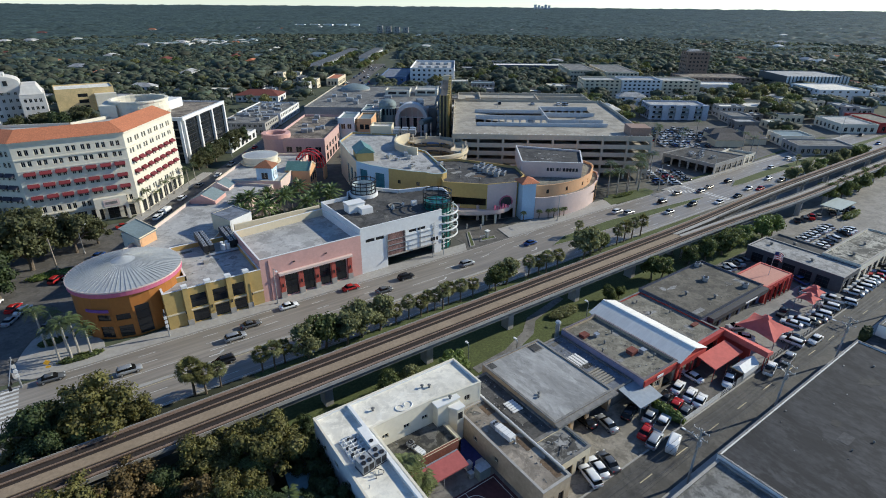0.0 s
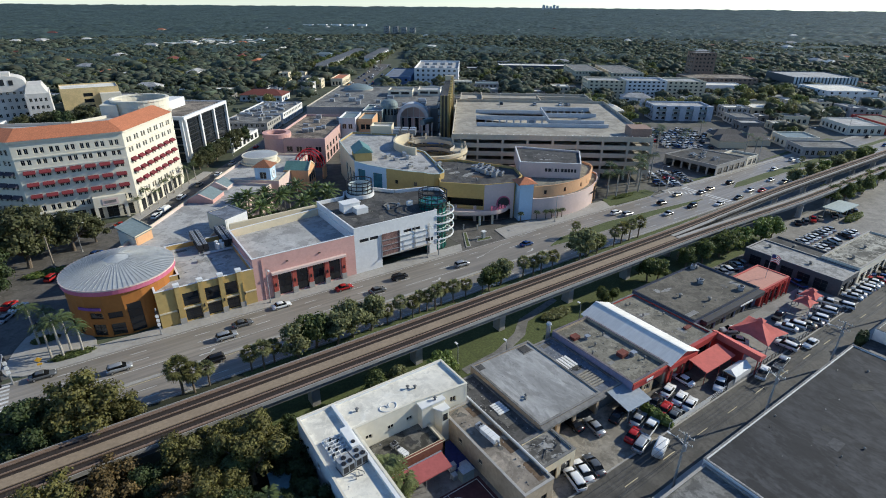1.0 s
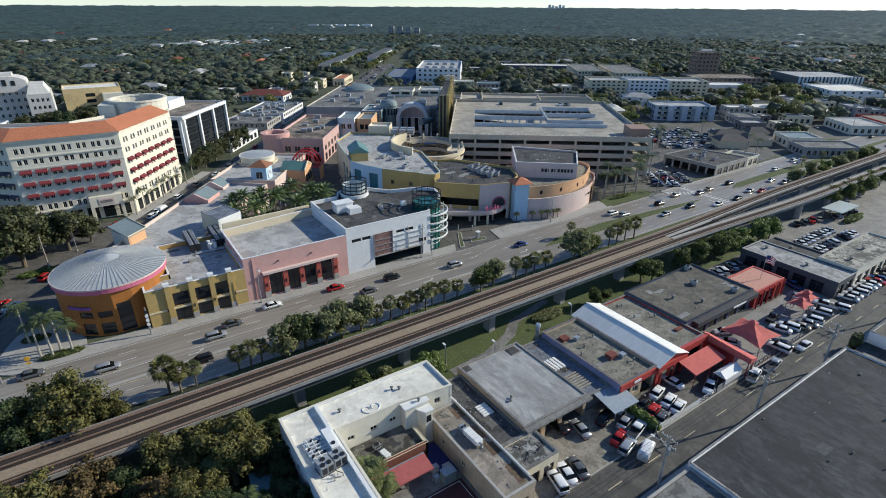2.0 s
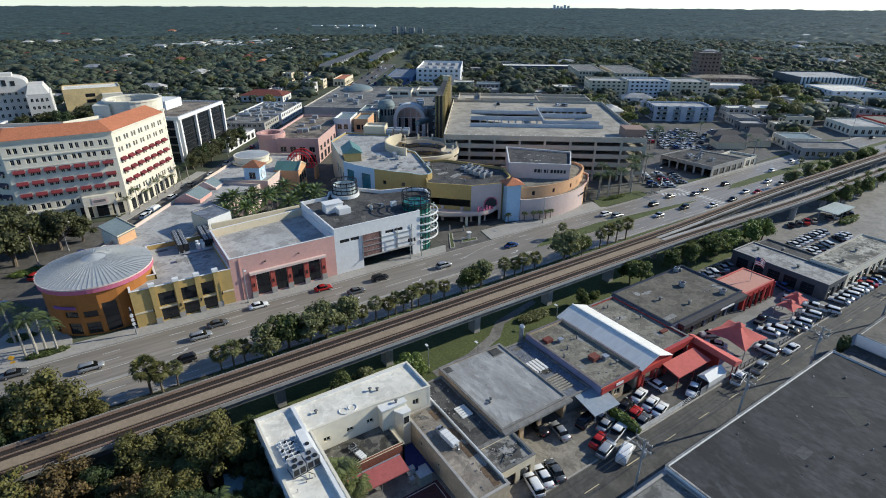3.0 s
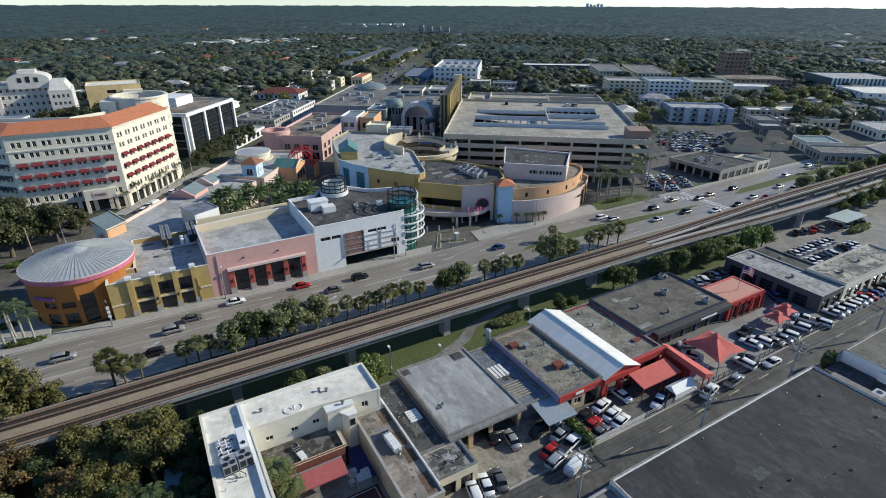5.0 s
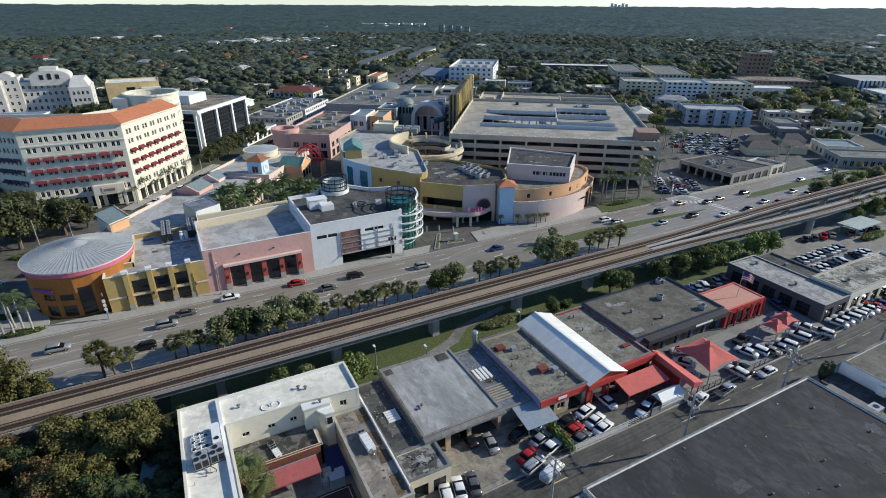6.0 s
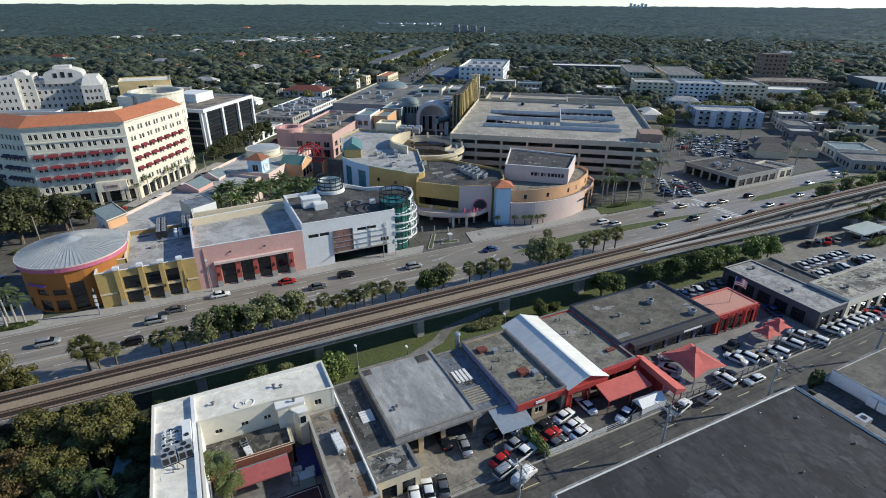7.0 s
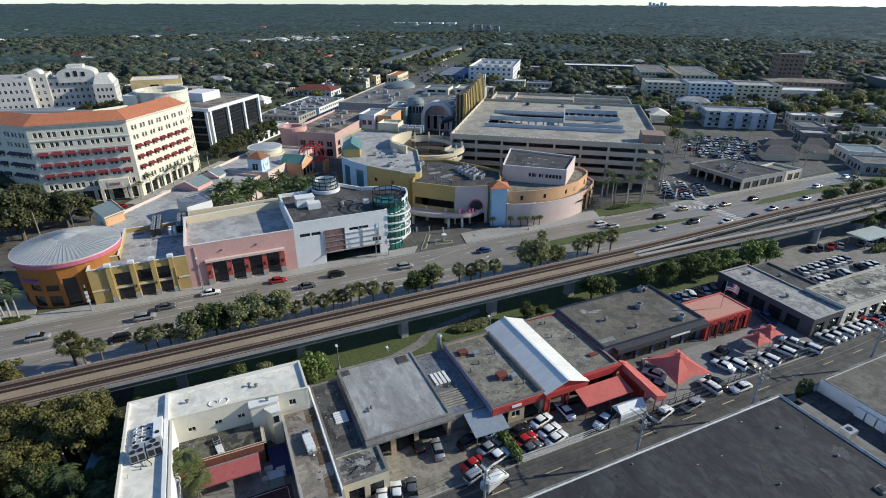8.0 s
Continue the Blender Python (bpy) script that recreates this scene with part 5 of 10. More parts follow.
# deep mall halls further back
building("mall_back_hall", "huge flat-roofed mall hall with grey roof", rect(-84, -12, 290, 372), 12.0, CONCRETE, ROOF_GREY, {}, 0.5, CREAM)
building("mall_upper_hall", "pale upper mall storey with dark window bands", rect(-45, -30, 332, 346), 15.0, IVORY, ROOF_GREY, {0: spaced(15, 2, 5, 12.8, 1.4, kind="band_dark")}, z0=11.5)
building("mall_upper_hall", "pale upper mall storey with dark window bands", rect(-27, -13, 336, 352), 15.0, IVORY, ROOF_PALE, {0: spaced(14, 2, 5, 12.8, 1.4, kind="band_dark")}, z0=11.5)
for i in range(14):
    x, y = uv(-78 + random.uniform(0, 60), 296 + random.uniform(0, 34))
    rooftop_unit(x, y, 11.5, random.choice((2.5, 4.0)), 2.2, random.uniform(1.2, 2.2), -37, "large rooftop unit on the mall roof", "mall roof units")
cone = thing("low_cone_roof", "round pale low cone roof on the mall", "roof", (*uv(-74, 384), 9))
x, y = uv(-74, 384)
Shape().cyl(x, y, 10, 0, 9.4, 32).make("wall", IVORY, cone)
Shape().cyl(x, y, 10.4, 9.4, 11.6, 32, r1=3.0).make("roof", SLATE, cone)
# pink block with round corner
pink_holes = {0: spaced(23, 5, 2.6, 4.6, 2.4) + spaced(23, 5, 3.0, 0.4, 3.2, kind="store"), 1: spaced(53, 9, 2.8, 4.6, 2.4) + spaced(53, 9, 3.4, 0.4, 3.2, kind="store")}
building("pink_shop_block", "two-storey pink shop block with a brown flat roof", rect(-80, -57, 222, 275), 10.6, PALE_PINK, ROOF_BROWN, pink_holes, 0.8, PALE_PINK)
pr = thing("pink_corner_drum", "round pink corner drum open to the sky", "tower", (*uv(-80, 226), 0))
x, y = uv(-79, 226)
Shape().cyl(x, y, 5.6, 0, 10.4, 28, top=False).make("wall", PALE_PINK, pr)
Shape().ring(x, y, 4.2, 6.1, 10.4, 12.2, 28).make("rim", PINK, pr)
for i in range(9):
    x, y = uv(-76 + random.uniform(0, 16), 232 + random.uniform(0, 38))
    rooftop_unit(x, y, 9.8, random.choice((1.8, 2.6)), 1.8, random.uniform(1.0, 1.8), -37, "rooftop unit on the brown roof", "pink block roof units")
building("pale_gable_block", "white gabled shop block", rect(-58, -50, 254, 270), 13.2, WHITE_WALL, SLATE, {0: spaced(8, 2, 2, 8, 2.4), 1: spaced(16, 4, 2, 8, 2.4)}, cope=WHITE)
building("orange_gable_block", "orange shop block with pale cornice", rect(-49, -42, 256, 272), 12.6, PEACH, SLATE, {0: spaced(7, 2, 2, 7.5, 2.4, kind="win_dark")}, cope=CREAM)
building("turquoise_glass_block", "turquoise glazed link block", rect(-50, -40, 274, 292), 13.2, SLATE, SLATE, {0: spaced(10, 3, 2.6, 2, 10, kind="teal"), 1: spaced(18, 5, 2.8, 2, 10, kind="teal")}, cope=WHITE)
bl = thing("blue_canopy", "deep blue flat canopy beside the garage", "canopy", (*uv(-10, 222), 0))
Shape().prism(rect(-14, -6, 214, 232), 9.2, 9.6).make("sheet", BLUE, bl)
for p in rect(-13.5, -6.5, 214.5, 231.5):
    Shape().cyl(*p, 0.2, 0, 9.2, 8).make("post", STEEL, bl)
# red hoop gate in the passage
hg = thing("red_hoop_gate", "red steel hoop gate in the shopping passage", "gate", (*uv(-52, 206), 0))
for k, (v, r_) in enumerate(((199.2, 5.6), (199.2, 4.4), (202.6, 5.6))):
    pts = [(*uv(-58.0 - r_ * math.cos(a), v), 4.8 + 1.15 * r_ * math.sin(a)) for a in [math.pi * j / 16 for j in range(17)]]
    Shape().tube(pts, 0.26 if k != 1 else 0.18).make("hoop", SIGNAL_RED, hg)
for j in range(-4, 5):
    u = -58.0 + 1.15 * j
    top = 4.8 + 1.15 * math.sqrt(max(0.0, 5.6 ** 2 - (1.15 * j) ** 2))
    Shape().tube([(*uv(u, 199.2), 4.6), (*uv(u, 199.2), top)], 0.13, 5).make("bar", SIGNAL_RED, hg)
Shape().tube([(*uv(-63.6, 199.2), 4.8), (*uv(-52.4, 199.2), 4.8)], 0.22, 6).make("beam", SIGNAL_RED, hg)
for u in (-63.6, -52.4):
    Shape().prism(rect(u - 0.35, u + 0.35, 198.8, 203.0), 0, 5.0).make("pier", PEACH, hg)

# ---- office block with red awnings ----
OZ = 27.0
office = thing("office_block", "seven-storey ivory office block with crimson awnings and terracotta roof edge", "office building", (0, 195, 0))
c0, c1 = (12.5, 188.6), (-15.8, 189.4)
e1 = uv(-104.6, 190.0)
op = [c1, c0, e1, uv(-108, 197), uv(-116, 201), (0, 213), (-36, 227), (-46, 214), (-24.5, 197.5)]
FLOORS = [(22.9, 1.7), (19.7, 1.6), (16.0, 1.9), (12.4, 1.9), (8.8, 1.9), (5.4, 1.8)]


def office_holes(length, n, pairs=True):
    out = []
    step = (length - 1.6) / n
    for z, h in FLOORS:
        for i in range(n):
            c = 0.8 + step * (i + 0.5)
            if pairs:
                out += [(c - 1.25, c - 0.25, z, z + h, "win"), (c + 0.25, c + 1.25, z, z + h, "win")]
            else:
                out.append((c - 0.6, c + 0.6, z, z + h, "win"))
    return out


def arcade(length, n):
    step = (length - 2) / n
    return [(1 + step * i + 0.6, 1 + step * (i + 1) - 0.6, 0.2, 4.0, "store_dark") for i in range(n)]


lens = [(Vector(op[(i + 1) % len(op)]) - Vector(op[i])).length for i in range(len(op))]
oh = {0: office_holes(lens[0], 7) + arcade(lens[0], 6), 1: office_holes(lens[1], 7) + arcade(lens[1], 8), 2: office_holes(lens[2], 2, False), 8: office_holes(lens[8], 3) + arcade(lens[8], 3), 7: office_holes(lens[7], 7) + arcade(lens[7], 6), 3: office_holes(lens[3], 2, False)}
for i in range(len(op)):
    wall(office, op[i], op[(i + 1) % len(op)], 0, OZ, IVORY, oh.get(i, ()), name="wall", ends=False)
Shape().prism(inset(op, 0.4), OZ - 1.4, OZ - 1.0).make("roof", ROOF_PALE, office)
for z, w_, h_ in ((OZ - 0.5, 0.55, 0.5), (21.7, 0.22, 0.35), (4.7, 0.3, 0.4), (18.4, 0.12, 0.25)):
    ring = inset(op, -w_)
    n_ = len(op)
    s = Shape()
    for i in range(n_):
        j = (i + 1) % n_
        if i in (4, 5):
            continue
        s.prism([ring[i], ring[j], op[j], op[i]], z, z + h_)
    s.make("cornice", IVORY, office, "pale moulded cornice")
s = Shape()
ro, ri = inset(op, -0.75), inset(op, 5.0)
for i in (6, 7, 8, 0, 1):
    j = (i + 1) % len(op)
    s.quad((*ro[i], OZ), (*ro[j], OZ), (*ri[j], OZ + 2.7), (*ri[i], OZ + 2.7))
    s.quad((*ri[i], OZ + 2.7), (*ri[j], OZ + 2.7), (*ri[j], OZ - 1.2), (*ri[i], OZ - 1.2))
    s.quad((*ro[i], OZ), (*ri[i], OZ - 0.05), (*ri[j], OZ - 0.05), (*ro[j], OZ))
s.make("tile_roof", TERRACOTTA, office, "sloping terracotta tile skirt")


def awning(length, drop=0.95, out=1.15):
    s = Shape()
    s.add([(0, 0, drop), (length, 0, drop), (length, -out, 0.25), (0, -out, 0.25), (0, -out, 0), (length, -out, 0), (length, 0, 0), (0, 0, 0)],
          [(0, 3, 2, 1), (3, 4, 5, 2), (0, 7, 4, 3), (1, 2, 5, 6), (0, 1, 6, 7)])
    return s


AW = {m: awning(2.9).mesh("awning", mm) for m, mm in (("red", AWNING), ("dark", AWNING_DARK))}
for edge, n_, kind in ((0, 7, "red"), (1, 7, "red"), (8, 3, "dark"), (7, 7, "dark")):
    a, b_ = Vector(op[edge]), Vector(op[(edge + 1) % len(op)])
    d = (b_ - a).normalized()
    step = ((b_ - a).length - 1.6) / n_
    turn = Matrix(((d.x, -d.y, 0, 0), (d.y, d.x, 0, 0), (0, 0, 1, 0), (0, 0, 0, 1)))
    for z, h in FLOORS[2:5]:
        for i in range(n_):
            o = a + d * (0.8 + step * (i + 0.5) - 1.45) + Vector((d.y, -d.x)) * 0.01
            place("awning", AW[kind], office, at=Matrix.Translation((o.x, o.y, z + h - 0.75)) @ turn)
# entrance portal on the front
Shape().box(0.2, 9.2, 187.0, 188.9, 4.4, 7.6).make("portal", IVORY, office, "raised entrance portal with a plain sign panel")
for x in (0.6, 8.8):
    Shape().box(x - 0.5, x + 0.5, 187.0, 188.0, 0, 4.4).make("portal_pier", IVORY, office)
Shape().box(2.6, 7.0, 186.88, 186.995, 5.0, 7.0).make("sign_panel", BLUSH, office)
Shape().box(3.2, 6.4, 186.8, 186.87, 5.6, 6.4).make("sign_bar", CONCRETE_GREY, office)
# set-back rounded parapet drum and yellow penthouse
od = thing("office_penthouse", "curved ivory roof drum behind the tile skirt", "penthouse", (19.5, 217.5, 26))
x, y = 22.8, 226.3
Shape().ring(x, y, 9.1, 9.6, 20.0, 30.6, 32).make("drum_wall", IVORY, od)
Shape().ring(x, y, 8.9, 9.95, 30.6, 31.2, 32).make("drum_cornice", IVORY, od)
Shape().ring(x, y, 9.3, 9.75, 28.6, 28.9, 32).make("drum_band", IVORY, od)
Shape().cyl(x, y, 9.1, 25.9, 28.6, 32).make("drum_roof", ROOF_GREY, od)
Shape().prism([(9.5, 221.0), (14.5, 219.2), (17.5, 230.5), (12.5, 232.0)], 25.6, 30.2).make("lift_house", IVORY, od)
for i in range(14):
    rooftop_unit(-14 + random.uniform(0, 22), 199 + random.uniform(-3, 7), 26.0, random.choice((1.8, 2.6)), 1.8, random.uniform(1, 1.8), 0, "grey rooftop unit on the office roof", "office roof units")
building("office_rear_wing", "long low white hall behind the office block", [(-66, 262), (-34, 240), (-12, 254), (-44, 278)], 12.0, WHITE_WALL, ROOF_PALE, {0: spaced(38, 8, 1.4, 7, 2.0, kind="win_dark")}, 1.2, WHITE, z0=0)

# black glass office with white ribs
bp = rect(-146, -116, 219, 260.5)
black = thing("black_glass_office", "five-storey black glass office with white concrete ribs", "office building", (*uv(-131, 242), 0))
BZ = 19.5
hb = {0: [(1.2, 28.8, 1 + 3.4 * k, 3.9 + 3.4 * k, "curtain") for k in range(5)], 1: []}
for k in range(3):
    for j in range(5):
        hb[1].append((1.0 + 13.5 * k, 13.4 + 13.5 * k, 1 + 3.3 * j, 4.1 + 3.3 * j, "curtain"))
for i in range(4):
    wall(black, bp[i], bp[(i + 1) % 4], 0, BZ, DARK_METAL if i in (0, 1) else WHITE_WALL, hb.get(i, ()))
for v in (219.6, 233.0, 246.5, 260.0):
    Shape().prism(rect(-116, -114.9, v - 0.6, v + 0.6), 0, BZ).make("rib", WHITE, black, "white concrete rib")
Shape().prism(rect(-116, -114.8, 219, 260.5), BZ - 1.3, BZ + 0.1).make("top_beam", WHITE, black)
Shape().prism(rect(-146.5, -114.8, 217.9, 219), BZ - 1.3, BZ + 0.1).make("top_beam", WHITE, black)
for u in (-146, -116.6):
    Shape().prism(rect(u - 0.6, u + 0.6, 217.9, 219), 0, BZ - 1.3).make("rib", WHITE, black)
for k in range(4):
    Shape().prism(rect(-145, -117.5, 218.2, 219), 3.9 + 3.4 * k, 4.4 + 3.4 * k).make("floor_band", mat("brown floor band", (0.2, 0.165, 0.12), 0.8) if k == 0 else bpy.data.materials["brown floor band"], black)
Shape().prism(inset(bp, 0.36), BZ - 0.9, BZ - 0.5).make("roof", ROOF_BROWN, black)
Shape().prism(rect(-142, -130, 236, 250), BZ - 0.5, BZ + 3.4).make("penthouse", WHITE_WALL, black)
building("low_white_annex", "low white flat annex beside the black office", rect(-114, -104, 236, 268), 4.2, WHITE_WALL, ROOF_WHITE, {1: spaced(32, 6, 3, 0.6, 2.4, kind="store")})
# shallow dome on the mall roof
dm_ = thing("roof_dome", "wide shallow grey-green dome on the mall roof", "dome", (*uv(-68, 357), 11.5))
dx_, dy_ = uv(-68, 357)
Shape().cyl(dx_, dy_, 9.6, 11.4, 12.6, 36).make("kerb", CONCRETE, dm_)
prof = [(9.6, 12.6), (8.2, 13.5), (6.0, 14.4), (3.4, 15.0), (0.6, 15.3)]
s = Shape()
for (r0, z0), (r1, z1) in zip(prof, prof[1:]):
    s.cyl(dx_, dy_, r0, z0, z1, 36, r1=r1, top=r1 < 1, bottom=False)
s.make("shell", SLATE, dm_)


# ---- low shops south of the railway ----
PATCH = [mat("fresh roof patch", (0.3, 0.295, 0.28), 0.9, var=0.25, size=0.5, stain=0.6), mat("tar patch", (0.045, 0.044, 0.042), 0.85, var=0.3, size=0.5), mat("rusty puddle stain", (0.13, 0.085, 0.05), 0.8, var=0.35, size=0.5, stain=0.5), mat("grime patch", (0.13, 0.123, 0.11), 0.95, var=0.3, size=0.5, stain=0.5), mat("faded patch", (0.27, 0.264, 0.25), 0.95, var=0.3, size=0.5, stain=0.5), mat("dull tar patch", (0.075, 0.075, 0.078), 0.9, var=0.3, size=0.5)]
LITTER = mat("roof litter", (0.24, 0.235, 0.22), 0.9, var=0.5, size=0.2, island=0.5)


def roof_wear(th, x0, x1, y0, y1, z, seed, n, kinds, seam=0.0, litter=0, size=1.0, streaks=0):
    """Repairs, laps of the roofing rolls and litter on a flat roof."""
    r = random.Random(seed)
    for k in range(n + streaks):
        a, b_ = size * r.uniform(0.35, 1.5), size * r.uniform(0.3, 1.1)
        if k >= n:
            a, b_ = r.uniform(0.08, 0.35), r.uniform(0.6, 2.6)
        cx, cy = r.uniform(x0 + a, x1 - a), r.uniform(y0 + b_, y1 - b_)
        turn_, sq = r.uniform(0, 3.1) if r.random() < 0.4 and k < n else 0.0, r.random() < 0.35
        poly = []
        for i in range(16):
            t = 2 * math.pi * i / 16
            q = (1 / max(abs(math.cos(t)), abs(math.sin(t)))) * r.uniform(0.93, 1.0) if sq else r.uniform(0.55, 1.1)
            px, py = a * q * math.cos(t), b_ * q * math.sin(t)
            poly.append((min(x1, max(x0, cx + px * math.cos(turn_) - py * math.sin(turn_))), min(y1, max(y0, cy + px * math.sin(turn_) + py * math.cos(turn_)))))
        Shape().prism(poly, z - 0.01, z + 0.006 + 0.0015 * k).make("roof_patch", PATCH[r.choice(kinds)], th)
    if seam:
        s = Shape()
        q = x0 + seam * 0.6
        while q < x1 - 0.2:
            w_ = r.uniform(0.03, 0.07)
            s.box(q, q + w_, y0, y1, z - 0.01, z + 0.015)
            q += seam * r.uniform(0.92, 1.08)
        tagged(s.make("lap_rest", PATCH[5] if x1 > 110 else PATCH[4], th), kind="stuff")
    if litter:
        s = Shape()
        for k in range(litter):
            w_, d_ = r.uniform(0.06, 0.3), r.uniform(0.06, 0.22)
            cx, cy = r.uniform(x0, x1 - 0.5), r.uniform(y0, y1 - 0.4)
            s.box(cx, cx + w_, cy, cy + d_, z, z + r.uniform(0.05, 0.2))
        tagged(s.make("litter_rest", LITTER, th), kind="stuff")


def air_handler(x, y, z, w, d, h, rz, label):
    """A long sheet-metal unit on skids, with round fans at one end and a bent duct at the other."""
    th = thing("air_handler", label, "air conditioner", (x, y, z))
    th.matrix_basis = m = pose(x, y, z, 0, 0, rz)
    long_x = w > d
    L, q = max(w, d), min(w, d)
    turn_ = m if long_x else m @ pose(0, 0, 0, 0, 0, 90)
    for sy in (-q * 0.38, q * 0.38):
        place("skid", Shape().box(-L / 2, L / 2, sy - 0.06, sy + 0.06, 0, 0.14).mesh("skid", DULL), th, at=turn_)
    place("casing", Shape().box(-L / 2, L * 0.22, -q / 2, q / 2, 0.14, h).mesh("casing", WHITE), th, at=turn_)
    place("coil_box", Shape().box(L * 0.22 + 0.02, L / 2, -q * 0.44, q * 0.44, 0.14, h * 0.86).mesh("coil_box", STEEL), th, at=turn_)
    for k in range(2):
        place("fan", Shape().ring(L * 0.36, q * (k * 0.44 - 0.22), 0.08, min(0.3, q * 0.18), h * 0.86, h * 0.86 + 0.08, 12).mesh("fan", DARK_METAL), th, at=turn_)
    for k in range(3):
        place("seam", Shape().box(-L / 2 + L * 0.18 * (k + 1), -L / 2 + L * 0.18 * (k + 1) + 0.04, -q / 2 - 0.015, q / 2 + 0.015, 0.14, h + 0.015).mesh("seam", STEEL), th, at=turn_)
    place("duct", Shape().tube([(-L / 2 + 0.1, 0, h * 0.6), (-L / 2 - 0.35, 0, h * 0.6), (-L / 2 - 0.5, 0, 0.02)], q * 0.16, 8).mesh("duct", STEEL), th, at=turn_)
    return th


# white L-shaped building round a court
wb = thing("white_court_building", "white two-storey L-shaped building with a painted flat roof", "building", (30, 55, 0))
wz = 7.9
wpoly = [(18.8, 31.5), (25.0, 31.5), (25.0, 52.6), (35.3, 52.6), (39.7, 52.0), (44.4, 51.6), (44.4, 59.2), (18.8, 59.2)]
wh = {2: [(1.6, 2.7, 4.7, 5.5, "win"), (5.3, 6.4, 4.7, 5.5, "win"), (8.6, 9.7, 4.7, 5.5, "win")], 4: [(1.6, 2.7, 5.2, 6.3, "win")], 6: [(2 + 4 * k, 3.3 + 4 * k, 4.6, 5.8, "win") for k in range(6)] + [(2 + 4 * k, 3.3 + 4 * k, 1.2, 2.5, "win") for k in range(6)],
      7: [(3 + 4 * k, 4.2 + 4 * k, 4.6, 5.8, "win") for k in range(6)], 5: [(2, 3.2, 4.7, 5.8, "win")]}
for i in range(8):
    wall(wb, wpoly[i], wpoly[(i + 1) % 8], 0, wz, IVORY if i in (2, 4, 3) else WHITE_WALL, wh.get(i, ()), ends=False)
Shape().prism(inset(wpoly, 0.36), wz - 0.7, wz - 0.35).make("roof", ROOF_WHITE, wb, "white painted roof with stains")
coping(wb, wpoly, wz + 0.002, IVORY, 0.28, 0.06)
Shape().box(24.0, 24.5, 38.0, 58.8, wz - 0.35, wz + 0.22).make("dividing_parapet", WHITE, wb)
Shape().box(35.6, 39.6, 51.2, 52.8, 0, 7.3).make("stair_bay", IVORY, wb)
Shape().box(35.4, 39.8, 51.0, 52.9, 7.3, 7.5).make("stair_bay_roof", WHITE, wb)
Shape().prism([(37.7, 51.0), (38.4, 49.9), (39.7, 49.9), (39.7, 51.9), (37.7, 51.9)], 0, 6.4).make("stair_bay", IVORY, wb)
Shape().prism([(37.5, 50.9), (38.3, 49.7), (39.8, 49.7), (39.8, 52.0), (37.5, 52.0)], 6.4, 6.6).make("stair_bay_roof", WHITE, wb)
Shape().box(38.6, 39.4, 49.8, 49.9, 4.4, 5.6).make("stair_window", GLASS, wb)
# low court roof with brick front
low = thing("court_extension", "single-storey extension with a stained roof and brick-red wall", "building", (31, 50, 0))
Shape().box(25.05, 36.7, 47.2, 52.55, 3.0, 3.3).make("roof", mat("mossy court roof", (0.16, 0.15, 0.125), 0.95, var=0.3, size=0.7, stain=0.9, dark=0.3, worn=0.9), low, "dark mossy stained roof")
wall(low, (25.05, 46.9), (36.9, 46.9), 0, 3.8, mat("red brick face", (0.2, 0.07, 0.045), 0.9, var=0.25, size=0.25), [(3.0, 4.4, 0.0, 2.1, "store_dark"), (7.0, 8.6, 0.9, 2.1, "win_dark")])
wall(low, (36.9, 46.9), (36.9, 51.0), 0, 3.8, CREAM)
coping(low, [(25.05, 46.9), (36.9, 46.9), (36.9, 51.0), (36.5, 51.0), (36.5, 47.3), (25.05, 47.3)], 3.802, CREAM, 0.02, 0.06)
aw = thing("red_awning", "long faded red awning over a yard", "awning", (31, 44.5, 0))
Shape().add([(27.0, 45.9, 3.1), (35.6, 45.9, 3.1), (35.6, 43.2, 2.6), (27.0, 43.2, 2.6), (27.0, 45.9, 3.02), (35.6, 45.9, 3.02), (35.6, 43.2, 2.4), (27.0, 43.2, 2.4)], [(3, 2, 1, 0), (4, 5, 6, 7), (2, 3, 7, 6), (0, 4, 7, 3), (1, 2, 6, 5)]).make("canvas", mat("faded maroon canvas", (0.36, 0.095, 0.09), 0.85, var=0.12, size=0.8, stain=0.4, dark=0.75), aw)
for x in (27.2, 31.3, 35.4):
    Shape().cyl(x, 43.3, 0.05, 0, 2.5, 6).make("post", STEEL, aw)
Shape().box(27.0, 35.6, 45.9, 46.1, 2.9, 3.2).make("rail", STEEL, aw)
slab("sports_court", flat(28, 39.2, 32.2, 41.5), 0.02, mat("maroon court paint", (0.075, 0.03, 0.032), 0.85, var=0.2, size=0.6, stain=0.5), "dark maroon painted play court", "court")
for q in [Shape().ring(33.5, 38.5, 1.75, 1.85, 0.02, 0.034, 24)] + [Shape().box(x, x + 0.1, 32.4, 41.2, 0.02, 0.036) for x in (28.6, 33.4, 38.6)] + [Shape().box(28.6, 38.7, y, y + 0.1, 0.02, 0.039) for y in (36.8, 41.1)]:
    tagged(q.make("court_line", PAINT), "thin white line on the maroon court", "court marking", "court lines")
slab("blue_floor", flat(36.95, 39.7, 43.0, 49.6), 0.03, mat("blue painted floor", (0.02, 0.03, 0.16), 0.6, var=0.2), "small deep blue painted floor between walls", "floor")
